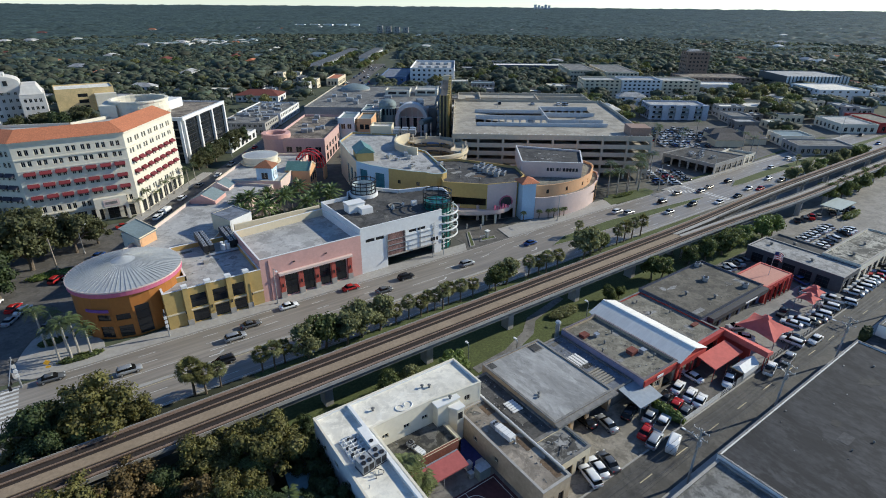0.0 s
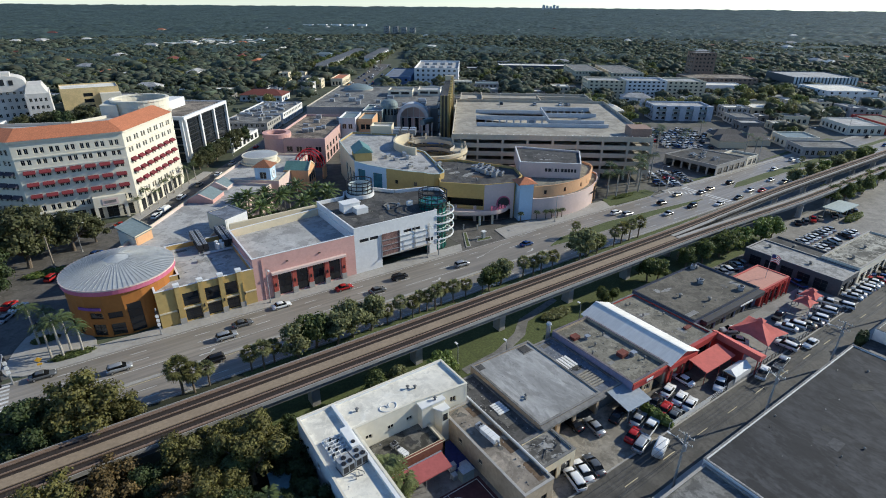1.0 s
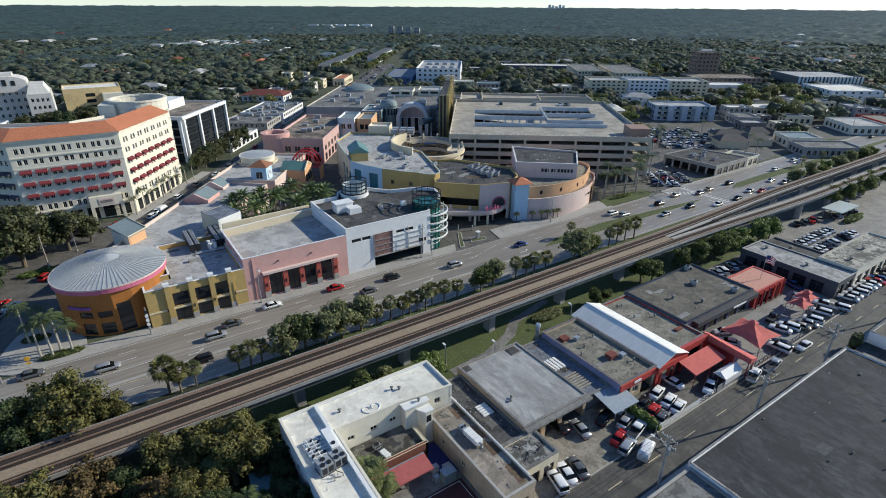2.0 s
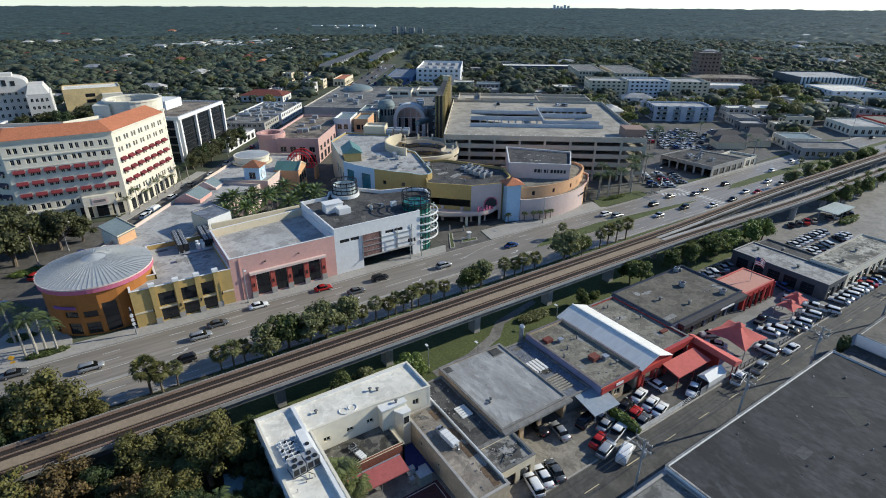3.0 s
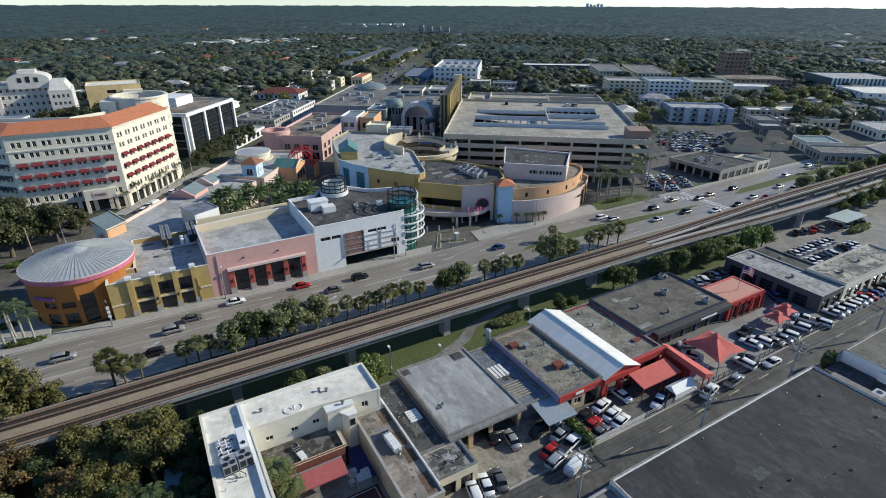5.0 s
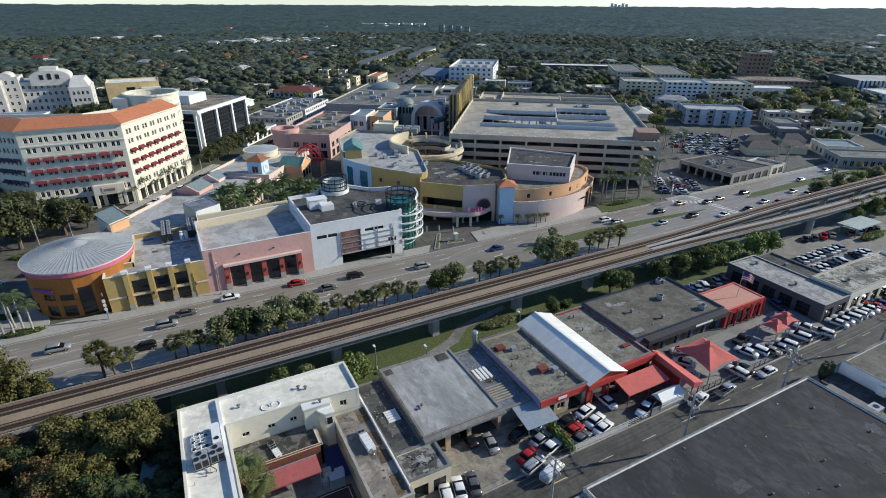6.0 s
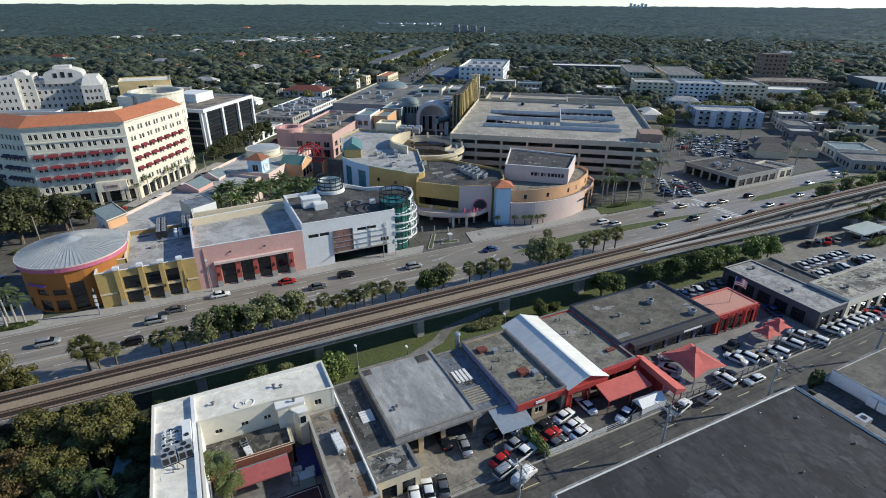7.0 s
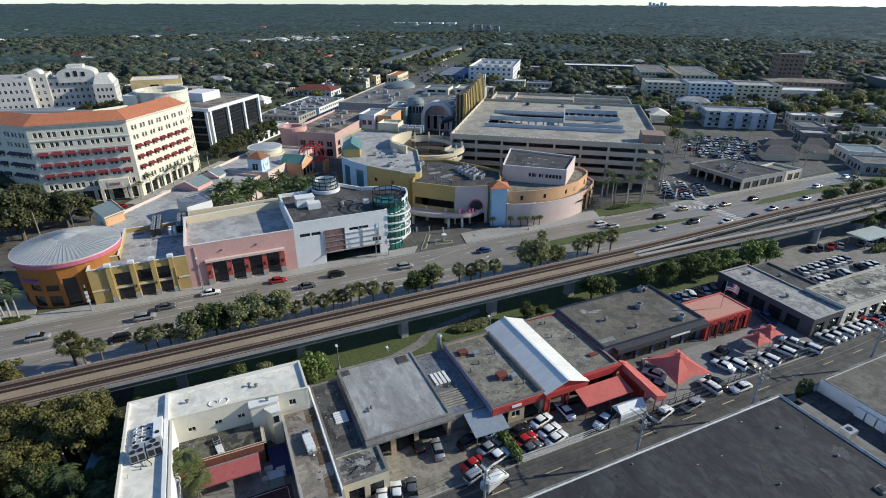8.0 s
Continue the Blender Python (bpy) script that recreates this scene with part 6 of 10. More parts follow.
# clutter beneath: crates, tanks
for i, (x, y, w_, d_, h_, m) in enumerate(((36.6, 44.6, 1.1, 0.8, 1.0, WHITE), (38.2, 43.6, 1.2, 1.0, 1.1, WHITE), (37.4, 42.2, 2.0, 1.4, 1.9, SLATE), (35.9, 43.0, 0.7, 0.7, 0.9, STEEL))):
    th = thing("storage_crate", "pale storage crate standing in the yard", "crate", (x, y, 0), "yard crates")
    Shape().box(x - w_ / 2, x + w_ / 2, y - d_ / 2, y + d_ / 2, 0.05, h_).make("body", m, th)
    Shape().box(x - w_ / 2 - 0.04, x + w_ / 2 + 0.04, y - d_ / 2 - 0.04, y + d_ / 2 + 0.04, h_, h_ + 0.08).make("lid", STEEL, th)
for x, y, w_, d_, h_, r_ in ((30.2, 50.6, 1.0, 0.8, 0.6, 10),):
    rooftop_unit(x, y, wz - 0.35 if x < 25 else (3.3 if x < 37 else 4.08), w_, d_, h_, r_, "weathered white rooftop air-conditioning unit", "south roof units")
for k, (x, y) in enumerate(((21.0, 47.0), (23.0, 47.3))):
    th = thing("condenser", "boxy pale grey condenser with dark fans on the white roof", "air conditioner", (x, y, wz - 0.35), "roof condensers")
    th.matrix_basis = m = pose(x, y, wz - 0.35, 0, 0, 6)
    place("casing", Shape().box(-0.92, 0.92, -0.95, 0.95, 0.12, 1.5).mesh("casing", CONDENSER), th, at=m)
    place("base", Shape().box(-0.98, 0.98, -1.0, 1.0, 0.0, 0.12).mesh("base", DARK_METAL), th, at=m)
    for dx, dy in ((-0.45, -0.45), (0.45, -0.45), (0.0, 0.45)):
        place("fan", Shape().ring(dx, dy, 0.1, 0.34, 1.5, 1.6, 14).mesh("fan", DARK_METAL), th, at=m)
    for dx in (-0.45, 0.45):
        place("grille", Shape().box(dx - 0.36, dx + 0.36, -0.98, -0.95, 0.3, 1.3).mesh("grille", DARK_METAL), th, at=m)
pl = thing("roof_plant", "white steel deck of pipes and dark pumps on a roof", "plant", (21.9, 50.8, wz))
Shape().box(20.0, 23.9, 48.5, 53.0, wz - 0.3, wz - 0.12).make("deck", WHITE, pl)
Shape().box(22.8, 23.9, 48.7, 52.8, wz - 0.1, wz + 0.95).make("housing", WHITE, pl)
for k in range(3):
    Shape().tube([(20.5 + 0.75 * k, 48.7, wz + 0.25), (20.5 + 0.75 * k, 52.8, wz + 0.25)], 0.09, 8).make("pipe", WHITE, pl)
for k in range(6):
    y = 48.9 + 0.7 * k
    Shape().box(20.2, 22.6, y, y + 0.1, wz - 0.1, wz + 0.45).make("rack", WHITE, pl)
for k, (x, y) in enumerate(((20.4, 49.4), (21.2, 50.2), (20.4, 51.0), (22.0, 51.7), (21.2, 52.4), (22.0, 49.4))):
    Shape().cyl(x, y, 0.22, wz - 0.1, wz + 0.42, 10).make("pump", DARK_METAL, pl)
Shape().cyl(23.35, 49.6, 0.3, wz + 0.95, wz + 1.05, 12).make("fan", DARK_METAL, pl)
air_handler(42.6, 44.0, 4.08, 1.2, 4.4, 0.95, 4, "long white air handler on the stained workshop roof")
air_handler(30.5, 48.8, 3.3, 0.9, 2.2, 0.5, 12, "low white air handler on the mossy court roof")
for i in range(14):
    x, y = random.uniform(19.8, 23.4), random.uniform(42.4, 52.4)
    q = thing("roof_pipe", "short weathered pipe on the white roof", "pipe", (x, y, wz), "roof pipes")
    Shape().tube([(x, y, wz - 0.33), (x, y, wz + random.uniform(0.0, 0.4)), (x + random.uniform(-0.9, 0.9), y + random.uniform(-0.9, 0.9), wz + 0.1)], random.uniform(0.04, 0.09)).make("pipe", random.choice((DULL, STEEL, DARK_METAL)), q)
ws = thing("roof_cable", "coiled pale hose lying on the white roof", "hose", (31.5, 54, wz))
Shape().tube([(30.2 + 1.0 * math.cos(t * 0.5) + 0.12 * t, 54.0 + 0.8 * math.sin(t * 0.5), wz - 0.28) for t in range(20)], 0.07).make("hose", WHITE, ws)
for x, y in ((36.0, 56.2), (37.0, 55.6), (38.2, 51.6), (27, 56)):
    vent_pipe(x, y, wz - 0.35 if y > 53 else 7.5, 0.5, 0.16)
# neighbour with brown roof
mb = building("tan_workshop", "narrow tan workshop with a rust-stained grey roof", [(39.8, 32.4), (45.2, 32.4), (45.2, 56.6), (44.45, 56.6), (44.45, 51.5), (39.8, 51.5)], 4.2, mat("tan stucco", (0.45, 0.36, 0.25), 0.85, stain=0.4), mat("weathered workshop roof", (0.36, 0.31, 0.25), 0.85, var=0.2, size=0.8, stain=0.8, dark=0.45, worn=0.6), {0: [(1.0, 2.2, 1.0, 2.2, "win"), (3.2, 4.3, 0, 2.1, "store_dark")], 5: [(4, 5, 1.4, 2.4, "win"), (9, 10, 1.4, 2.4, "win")]}, 0.12, CONCRETE)
Shape().tube([(45.0, 33.5, 4.5), (45.0, 56, 4.5)], 0.13).make("pipe", WHITE, mb, "long white pipe on the roof edge")
an = building("dark_roof_shed", "low shed with a dark patched roof and pale skylights", [(45.3, 40.2), (50.3, 40.2), (50.3, 57.2), (45.3, 57.2)], 3.55, CONCRETE_GREY, ROOF_DARK, {}, 0.1)
for k in range(5):
    Shape().box(47.4, 49.4, 46.6 + k * 0.55, 47.0 + k * 0.55, 3.45, 3.62).make("skylight", WHITE, an, "white ribbed skylight")
an2 = building("front_office_annex", "small annex with a patched grey roof and cream wall", [(45.3, 34.6), (51.9, 34.6), (51.9, 40.0), (45.3, 40.0)], 3.9, CREAM, mat("patched annex roof", (0.26, 0.25, 0.23), 0.95, var=0.25, size=0.7, stain=0.95, dark=0.3, worn=0.9), {0: [(0.8, 3.0, 0.0, 2.4, "store_dark"), (3.8, 5.8, 0.0, 2.4, "store_dark")]}, 0.2, CONCRETE_GREY)
Shape().tube([(47, 36, 3.95), (48.4, 37.2, 3.85), (49.2, 36.4, 3.85), (50.6, 36.9, 3.9)], 0.06).make("hose", DARK_METAL, an2)
# grey garage with open bays
gh = [(1.0, 3.8, 0, 3.2, "gap"), (4.6, 7.6, 0, 3.2, "gap"), (8.3, 13.2, 0, 3.2, "gap")]
gg = building("grey_garage", "repair garage with a streaky pale grey roof and open bays", [(50.4, 40.5), (64.2, 40.5), (64.2, 58.4), (50.4, 58.4)], 4.5, mat("tan garage wall", (0.42, 0.31, 0.2), 0.85, stain=0.4), mat("streaky grey roof", (0.36, 0.355, 0.34), 0.9, var=0.16, size=0.7, stain=0.7, dark=0.6, streak=(1, 0.4, 1), worn=0.45), {0: gh}, 0.1, CONCRETE_GREY)
Shape().box(50.2, 64.5, 39.5, 40.46, 4.05, 4.42).make("eaves_slab", CONCRETE_GREY, gg)
Shape().box(50.5, 64.0, 46.5, 46.7, 0, 4.1).make("inner_wall", INSIDE, gg)
Shape().box(60.6, 63.2, 55.6, 58.0, 4.2, 4.42).make("roof_curb", CONCRETE_GREY, gg)
Shape().box(60.9, 62.9, 55.9, 57.7, 4.4, 4.5).make("roof_hatch", ROOF_DARK, gg)
Shape().box(50.8, 52.3, 56.4, 57.9, 4.2, 4.42).make("roof_curb", ROOF_DARK, gg)
for x, y in ((52.6, 46.4), (53.2, 46.9)):
    vent_pipe(x, y, 4.25, 0.5, 0.16)
# timber and scrap alley
al = building("alley_store", "narrow alley roof of dark sheeting with pale pallets", [(64.3, 41.0), (70.5, 41.0), (70.5, 58.0), (64.3, 58.0)], 3.3, CONCRETE_GREY, ROOF_BLUEGREY, {}, 0.15)
for k in range(7):
    Shape().box(64.8 + 0.02 * k, 68.6, 43.0 + k * 0.6, 43.35 + k * 0.6, 3.18, 3.36).make("plank", mat("grey timber", (0.27, 0.25, 0.21), 0.9, var=0.25) if k == 0 else bpy.data.materials["grey timber"], al)
for k in range(4):
    Shape().box(65.4 + k * 0.75, 65.9 + k * 0.75, 49.0, 52.2, 3.18, 3.34).make("sheet", WHITE, al, "white roofing sheet")
sh = thing("lean_to_canopy", "blue-grey metal lean-to canopy over parked cars", "canopy", (69.5, 38.5, 0))
Shape().add([(66.6, 41.0, 3.2), (72.6, 40.8, 3.2), (72.3, 36.0, 2.5), (66.4, 36.2, 2.5), (66.6, 41.0, 3.08), (72.6, 40.8, 3.08), (72.3, 36.0, 2.38), (66.4, 36.2, 2.38)], [(3, 2, 1, 0), (4, 5, 6, 7), (2, 3, 7, 6), (0, 4, 7, 3), (1, 2, 6, 5)]).make("sheet", mat("blue-grey sheet metal", (0.3, 0.34, 0.38), 0.5, 0.3, var=0.1, stain=0.3), sh)
for x in (66.7, 69.4, 72.1):
    Shape().cyl(x, 36.3, 0.07, 0, 2.45, 8).make("post", STEEL, sh)
# red store with white gabled hall
stn = [(1.2, 3.2, 0.0, 2.6, "store"), (3.8, 5.4, 1.0, 2.3, "win"), (6.2, 9.2, 0.0, 2.8, "gap")]
rs = building("red_front_store", "car shop with a red fascia and stained flat roof", [(70.7, 39.0), (80.6, 39.0), (80.6, 58.2), (70.7, 58.2)], 4.5, mat("beige shop wall", (0.48, 0.38, 0.26), 0.85, stain=0.3), ROOF_TAN, {0: stn}, 0.5, mat("lilac trim", (0.16, 0.14, 0.15), 0.85, var=0.2, stain=0.4), walls={3: mat("lilac blue wall", (0.25, 0.25, 0.36), 0.85, stain=0.4)})
rs2 = building("red_front_store_wing", "car shop wing with a brown-grey flat roof", [(89.0, 40.2), (97.2, 40.2), (97.2, 59.0), (89.0, 59.0)], 4.4, RED, ROOF_TAN, {0: [(0.8, 3.4, 0, 2.8, "gap"), (4.2, 7.4, 0, 2.8, "store")]}, 0.3, CONCRETE_GREY)
for x, y, w_, d_, h_, m in ((73.0, 54.4, 1.6, 1.3, 0.6, TERRACOTTA_DARK), (76.2, 45.6, 1.7, 1.4, 0.8, TERRACOTTA_DARK), (75.0, 53.0, 0.9, 0.8, 0.7, STEEL), (78.0, 44.5, 1.0, 0.9, 0.8, STEEL), (94.8, 44.2, 1.8, 0.7, 0.4, TERRACOTTA_DARK)):
    th = thing("roof_box", "small metal box standing on the shop roof", "vent", (x, y, 4))
    Shape().box(x - w_ / 2, x + w_ / 2, y - d_ / 2, y + d_ / 2, 3.95, 4.0 + h_).make("casing", m, th)
    Shape().box(x - w_ / 2 - 0.06, x + w_ / 2 + 0.06, y - d_ / 2 - 0.06, y + d_ / 2 + 0.06, 4.0 + h_, 4.06 + h_).make("lid", m, th)
for x, y in ((72.0, 49), (74.4, 50.5), (78.4, 52), (78.8, 42.6), (91, 52), (92.5, 56.5), (95, 50)):
    vent_pipe(x, y, 3.95, 0.7, 0.13)
fl = thing("chimney_flue", "fat galvanised flue on the shop corner", "chimney", (71.3, 57.2, 0))
Shape().cyl(70.2, 58.9, 0.45, 0, 5.9, 12).make("pipe", STEEL, fl)
Shape().cyl(70.2, 58.9, 0.6, 5.9, 6.3, 12, r1=0.4).make("cap", STEEL, fl)
gb = thing("gabled_hall", "long shed with a white metal gable roof and red gable end", "building", (84.8, 49, 0))
wall(gb, (80.6, 38.6), (89.0, 38.6), 0, 4.4, RED, [(0.8, 3.6, 0, 3.0, "gap"), (4.4, 7.6, 0, 3.0, "gap")])
wall(gb, (89.0, 59.2), (80.6, 59.2), 0, 4.4, WHITE_WALL)
Shape().add([(80.6, 38.6, 4.4), (89.0, 38.6, 4.4), (84.8, 38.6, 5.9), (80.6, 38.9, 4.4), (89.0, 38.9, 4.4), (84.8, 38.9, 5.9)], [(0, 1, 2), (5, 4, 3)]).make("gable", RED, gb, "red gable triangle")
Shape().add([(80.6, 59.2, 4.4), (89.0, 59.2, 4.4), (84.8, 59.2, 5.9), (80.6, 58.9, 4.4), (89.0, 58.9, 4.4), (84.8, 58.9, 5.9)], [(2, 1, 0), (3, 4, 5)]).make("gable", WHITE_WALL, gb)
GR = mat("white ribbed roof sheet", (0.76, 0.73, 0.66), 0.6, var=0.08, size=1.0, stain=0.5, dark=0.75, streak=(0.3, 2, 1))
for x0, x1 in ((80.35, 84.8), (89.25, 84.8)):
    z0 = 4.38
    for k in range(18):
        y0 = 38.2 + 21.4 * k / 18
        y1 = y0 + 21.4 / 18
        Shape().add([(x0, y0, z0), (x1, y0, 6.0), (x1, y1 - 0.06, 6.0), (x0, y1 - 0.06, z0), (x0, y1 - 0.03, z0 + 0.012), (x1, y1 - 0.03, 6.012), (x1, y1, 6.0), (x0, y1, z0), (x0, y0, z0 - 0.06), (x1, y0, 5.94), (x1, y1, 5.94), (x0, y1, z0 - 0.06)],
                    [(0, 1, 2, 3) if x0 < x1 else (3, 2, 1, 0), (3, 2, 5, 4), (4, 5, 6, 7), (8, 11, 10, 9), (0, 8, 9, 1), (7, 6, 10, 11), (0, 3, 4, 7, 11, 8)]).make("roof_panel", GR, gb)
Shape().box(84.6, 85.0, 38.2, 59.6, 5.98, 6.08).make("ridge_cap", WHITE, gb)
fs = thing("red_fascia", "long red fascia board with plain sign bars", "fascia", (80, 38.5, 3))
Shape().box(70.7, 80.55, 38.7, 38.97, 3.1, 4.3).make("board", RED, fs)
Shape().box(89.05, 98.0, 39.4, 40.15, 3.2, 4.5).make("board", RED, fs)
Shape().box(74.2, 76.0, 38.6, 38.69, 3.5, 4.0).make("sign_bar", WHITE, fs)
Shape().box(80.5, 89.1, 38.25, 38.58, 3.3, 4.35).make("board", RED, fs)
for x, y in ((81.2, 37.0), (85.0, 36.6)):
    Shape().cyl(x, 38.2, 0.16, 0, 3.3, 8).make("post", RED, fs)
ca = thing("red_canopy", "flat faded red canopy over a car bay", "canopy", (91, 36.2, 0))
Shape().add([(86.3, 38.2, 3.5), (95.9, 38.2, 3.5), (95.7, 34.4, 3.0), (86.0, 34.4, 3.0), (86.3, 38.2, 3.36), (95.9, 38.2, 3.36), (95.7, 34.4, 2.8), (86.0, 34.4, 2.8)], [(3, 2, 1, 0), (4, 5, 6, 7), (2, 3, 7, 6), (0, 4, 7, 3), (1, 2, 6, 5)]).make("canvas", CANVAS, ca)
for x in (86.2, 91, 95.5):
    Shape().cyl(x, 34.6, 0.07, 0, 2.9, 8).make("post", RED, ca)
rw = thing("red_side_wall", "tall sloping red sign wall between the yards", "wall", (98.2, 35, 0))
Shape().prism([(97.0, 30.6), (99.4, 30.6), (99.6, 40.6), (97.6, 40.6)], 3.2, 4.2, z1s=[4.4, 3.7, 3.7, 4.6]).make("canopy", CANVAS, rw)
for x, y in ((97.3, 31), (99.0, 31), (97.9, 36), (99.2, 36)):
    Shape().cyl(x, y, 0.1, 0, 3.3, 8).make("post", RED, rw)
wall(rw, (98.0, 40.4), (98.0, 34.0), 0, 3.2, RED, thick=0.2)
tn = thing("white_tent", "small white gabled tent over a stall", "tent", (93.2, 32.4, 0))
Shape().add([(90.4, 31.2, 2.2), (95.8, 31.2, 2.2), (95.8, 33.6, 2.2), (90.4, 33.6, 2.2), (90.4, 32.4, 3.2), (95.8, 32.4, 3.2)], [(0, 1, 5, 4), (2, 3, 4, 5), (0, 4, 3), (1, 2, 5)]).make("canvas", WHITE, tn)
Shape().box(90.4, 95.8, 31.15, 31.22, 1.0, 2.2).make("side_flap", WHITE, tn)
for x in (90.5, 95.7):
    for y in (31.3, 33.5):
        Shape().cyl(x, y, 0.05, 0, 2.2, 6).make("post", STEEL, tn)
# dealer hall
dh_holes = {0: [(1.0 + 4.0 * k, 4.2 + 4.0 * k, 0.0, 3.2, "store_dark") for k in range(6)]}
dh = building("dealer_hall", "long flat showroom with a dull brown-grey roof", [(97.3, 44.2), (122.9, 44.2), (122.9, 59.6), (97.3, 59.6)], 4.8, mat("blue-grey fascia", (0.1, 0.11, 0.16), 0.7), mat("olive gravel roof", (0.155, 0.14, 0.112), 0.95, var=0.2, size=0.6, stain=0.6, dark=0.6, worn=0.55), dh_holes, 0.25, DARK_METAL)
Shape().box(99.5, 122.8, 42.8, 44.15, 3.5, 4.5).make("front_fascia", mat("charcoal fascia", (0.05, 0.048, 0.05), 0.7), dh)
Shape().box(112.5, 117.5, 42.7, 42.79, 3.8, 4.2).make("sign_bar", WHITE, dh)
Shape().box(122.95, 123.05, 44, 50, 2, 4).make("side_trim", RED, dh)
for x, y in ((114.5, 53.5), (113.9, 53.9), (108, 47.5), (118.2, 46.6), (120, 58), (104, 52)):
    vent_pipe(x, y, 4.55, 0.8, 0.25)
for x, y in ((113.9, 53.2), (119.4, 58.6), (118.6, 46.2)):
    rooftop_unit(x, y, 4.55, 1.3, 1.1, 1.0, 20, "small dark rooftop unit on the dealer hall", "dealer roof units")
rr = building("red_roof_hall", "showroom with a salmon red flat roof and red columns", [(123.2, 43.4), (135.5, 43.4), (135.5, 51.0), (123.2, 51.0)], 4.3, RED, mat("salmon roof coat", (0.54, 0.27, 0.2), 0.85, var=0.08, stain=0.35, dark=0.85), {0: [(0.8 + 2.9 * k, 3.0 + 2.9 * k, 0, 3.0, "store_dark") for k in range(4)], 1: [(0.8, 3.2, 0, 3.0, "store_dark"), (4.2, 6.6, 0, 3.0, "store_dark")]}, 0.06, CANVAS)
for k in range(6):
    Shape().cyl(123.6 + k * 2.32, 43.0, 0.18, 0, 4.2, 8).make("column", RED, rr)
fp = thing("flag_pole", "steel flagpole with a striped red and white flag", "flag", (130.2, 46.4, 4.3))
Shape().cyl(130.2, 46.4, 0.06, 4.2, 10.6, 8).make("pole", STEEL, fp)
BLUEF = mat("flag blue", (0.03, 0.045, 0.16), 0.8)
for k in range(9):
    pts, f = [], []
    for i in range(9):
        q = i / 8.0
        x, y = 130.25 + 3.0 * q, 46.4 - 1.0 * q + 0.18 * math.sin(q * 9)
        z = 10.4 - 1.4 * q * q - 0.22 * k
        if k < 4 and q < 0.4:
            pts += [(x, y, z), (x, y, z)]
        else:
            pts += [(x, y, z), (x, y, z - 0.22)]
    f = [(2 * i, 2 * i + 2, 2 * i + 3, 2 * i + 1) for i in range(8) if not (k < 4 and i < 3)]
    Shape().add(pts, f).make("stripe", RED if k % 2 == 0 else WHITE, fp)
pts = []
for i in range(5):
    q = i / 10.0
    x, y = 130.25 + 3.0 * q, 46.4 - 1.0 * q + 0.18 * math.sin(q * 9)
    z = 10.4 - 1.4 * q * q
    pts += [(x, y, z), (x, y, z - 0.88)]
Shape().add(pts, [(2 * i, 2 * i + 2, 2 * i + 3, 2 * i + 1) for i in range(4)]).make("canton", BLUEF, fp)


def parasol(x, y, w, d, z0, z1, label):
    th = thing("canopy_tent", label, "canopy", (x, y, 0), "red canopies")
    c = [(x - w / 2, y - d / 2), (x + w / 2, y - d / 2), (x + w / 2, y + d / 2), (x - w / 2, y + d / 2)]
    for i in range(4):
        a, b_ = Vector((*c[i], z0)), Vector((*c[(i + 1) % 4], z0))
        t, inward = Vector((x, y, z1)), Vector((x, y, z0))
        rows_ = []
        for k in range(6):
            q = k / 5.0
            sag = -0.42 * math.sin(math.pi * q) * (z1 - z0) * 0.35
            rows_.append((a.lerp(t, q) + Vector((0, 0, sag * 0.6)), ((a + b_) / 2).lerp(inward, 0.16).lerp(t, q) + Vector((0, 0, sag + 0.28 * (1 - q))), b_.lerp(t, q) + Vector((0, 0, sag * 0.6))))
        pts = [p for r in rows_ for p in r]
        Shape().add(pts, [(3 * k + j, 3 * k + j + 1, 3 * k + j + 4, 3 * k + j + 3) for k in range(5) for j in range(2)]).make("panel", CANVAS, th)
        Shape().cyl(*[c[i][j] * 0.96 + (x, y)[j] * 0.04 for j in (0, 1)], 0.09, 0, z0 + 0.05, 8).make("post", STEEL, th)
    Shape().add([(x - 0.8, y - 0.8, z1 - 0.15), (x + 0.8, y - 0.8, z1 - 0.15), (x + 0.8, y + 0.8, z1 - 0.15), (x - 0.8, y + 0.8, z1 - 0.15), (x, y, z1 + 0.4)], [(0, 1, 4), (1, 2, 4), (2, 3, 4), (3, 0, 4), (3, 2, 1, 0)]).make("top_cap", CANVAS, th)
    return th


parasol(107.7, 36.3, 8.4, 8.2, 3.1, 5.7, "large red tensile canopy over parked cars")
parasol(129.3, 36.6, 4.4, 3.9, 2.6, 4.0, "small red pyramid canopy over the forecourt")
parasol(133.6, 37.3, 4.2, 3.9, 2.7, 4.2, "small red pyramid canopy over the forecourt")
roof_wear(low, 25.2, 36.4, 47.5, 52.4, 3.3, 1, 6, (3, 3, 1), litter=10)
roof_wear(mb, 43.2, 44.8, 33, 54, 4.08, 2, 12, (2, 2, 2, 3), 0, 0, 1.3)
roof_wear(mb, 40.3, 44.7, 33, 51, 4.08, 22, 3, (3, 4), 0, 26, 0.8)
roof_wear(an, 45.8, 49.8, 41, 56.8, 3.45, 3, 8, (3, 3, 1), 0, 40)
roof_wear(an2, 45.8, 51.4, 35.1, 39.5, 3.7, 4, 6, (0, 3, 1), 0, 24, 0.7)
roof_wear(gg, 51, 63.8, 41, 58, 4.25, 5, 6, (4, 4, 3, 3), 0, 16, 0.8, 0)
roof_wear(gg, 51.4, 58.0, 52.6, 57.4, 4.262, 15, 5, (5, 3, 5), 0, 10, 0.55, 0)
roof_wear(gg, 51.5, 63.4, 42, 57, 4.25, 25, 0, (4,), 0, 0, 0.8, 14)
roof_wear(al, 64.8, 70, 45, 57.5, 3.15, 6, 7, (1, 3), 0, 60)
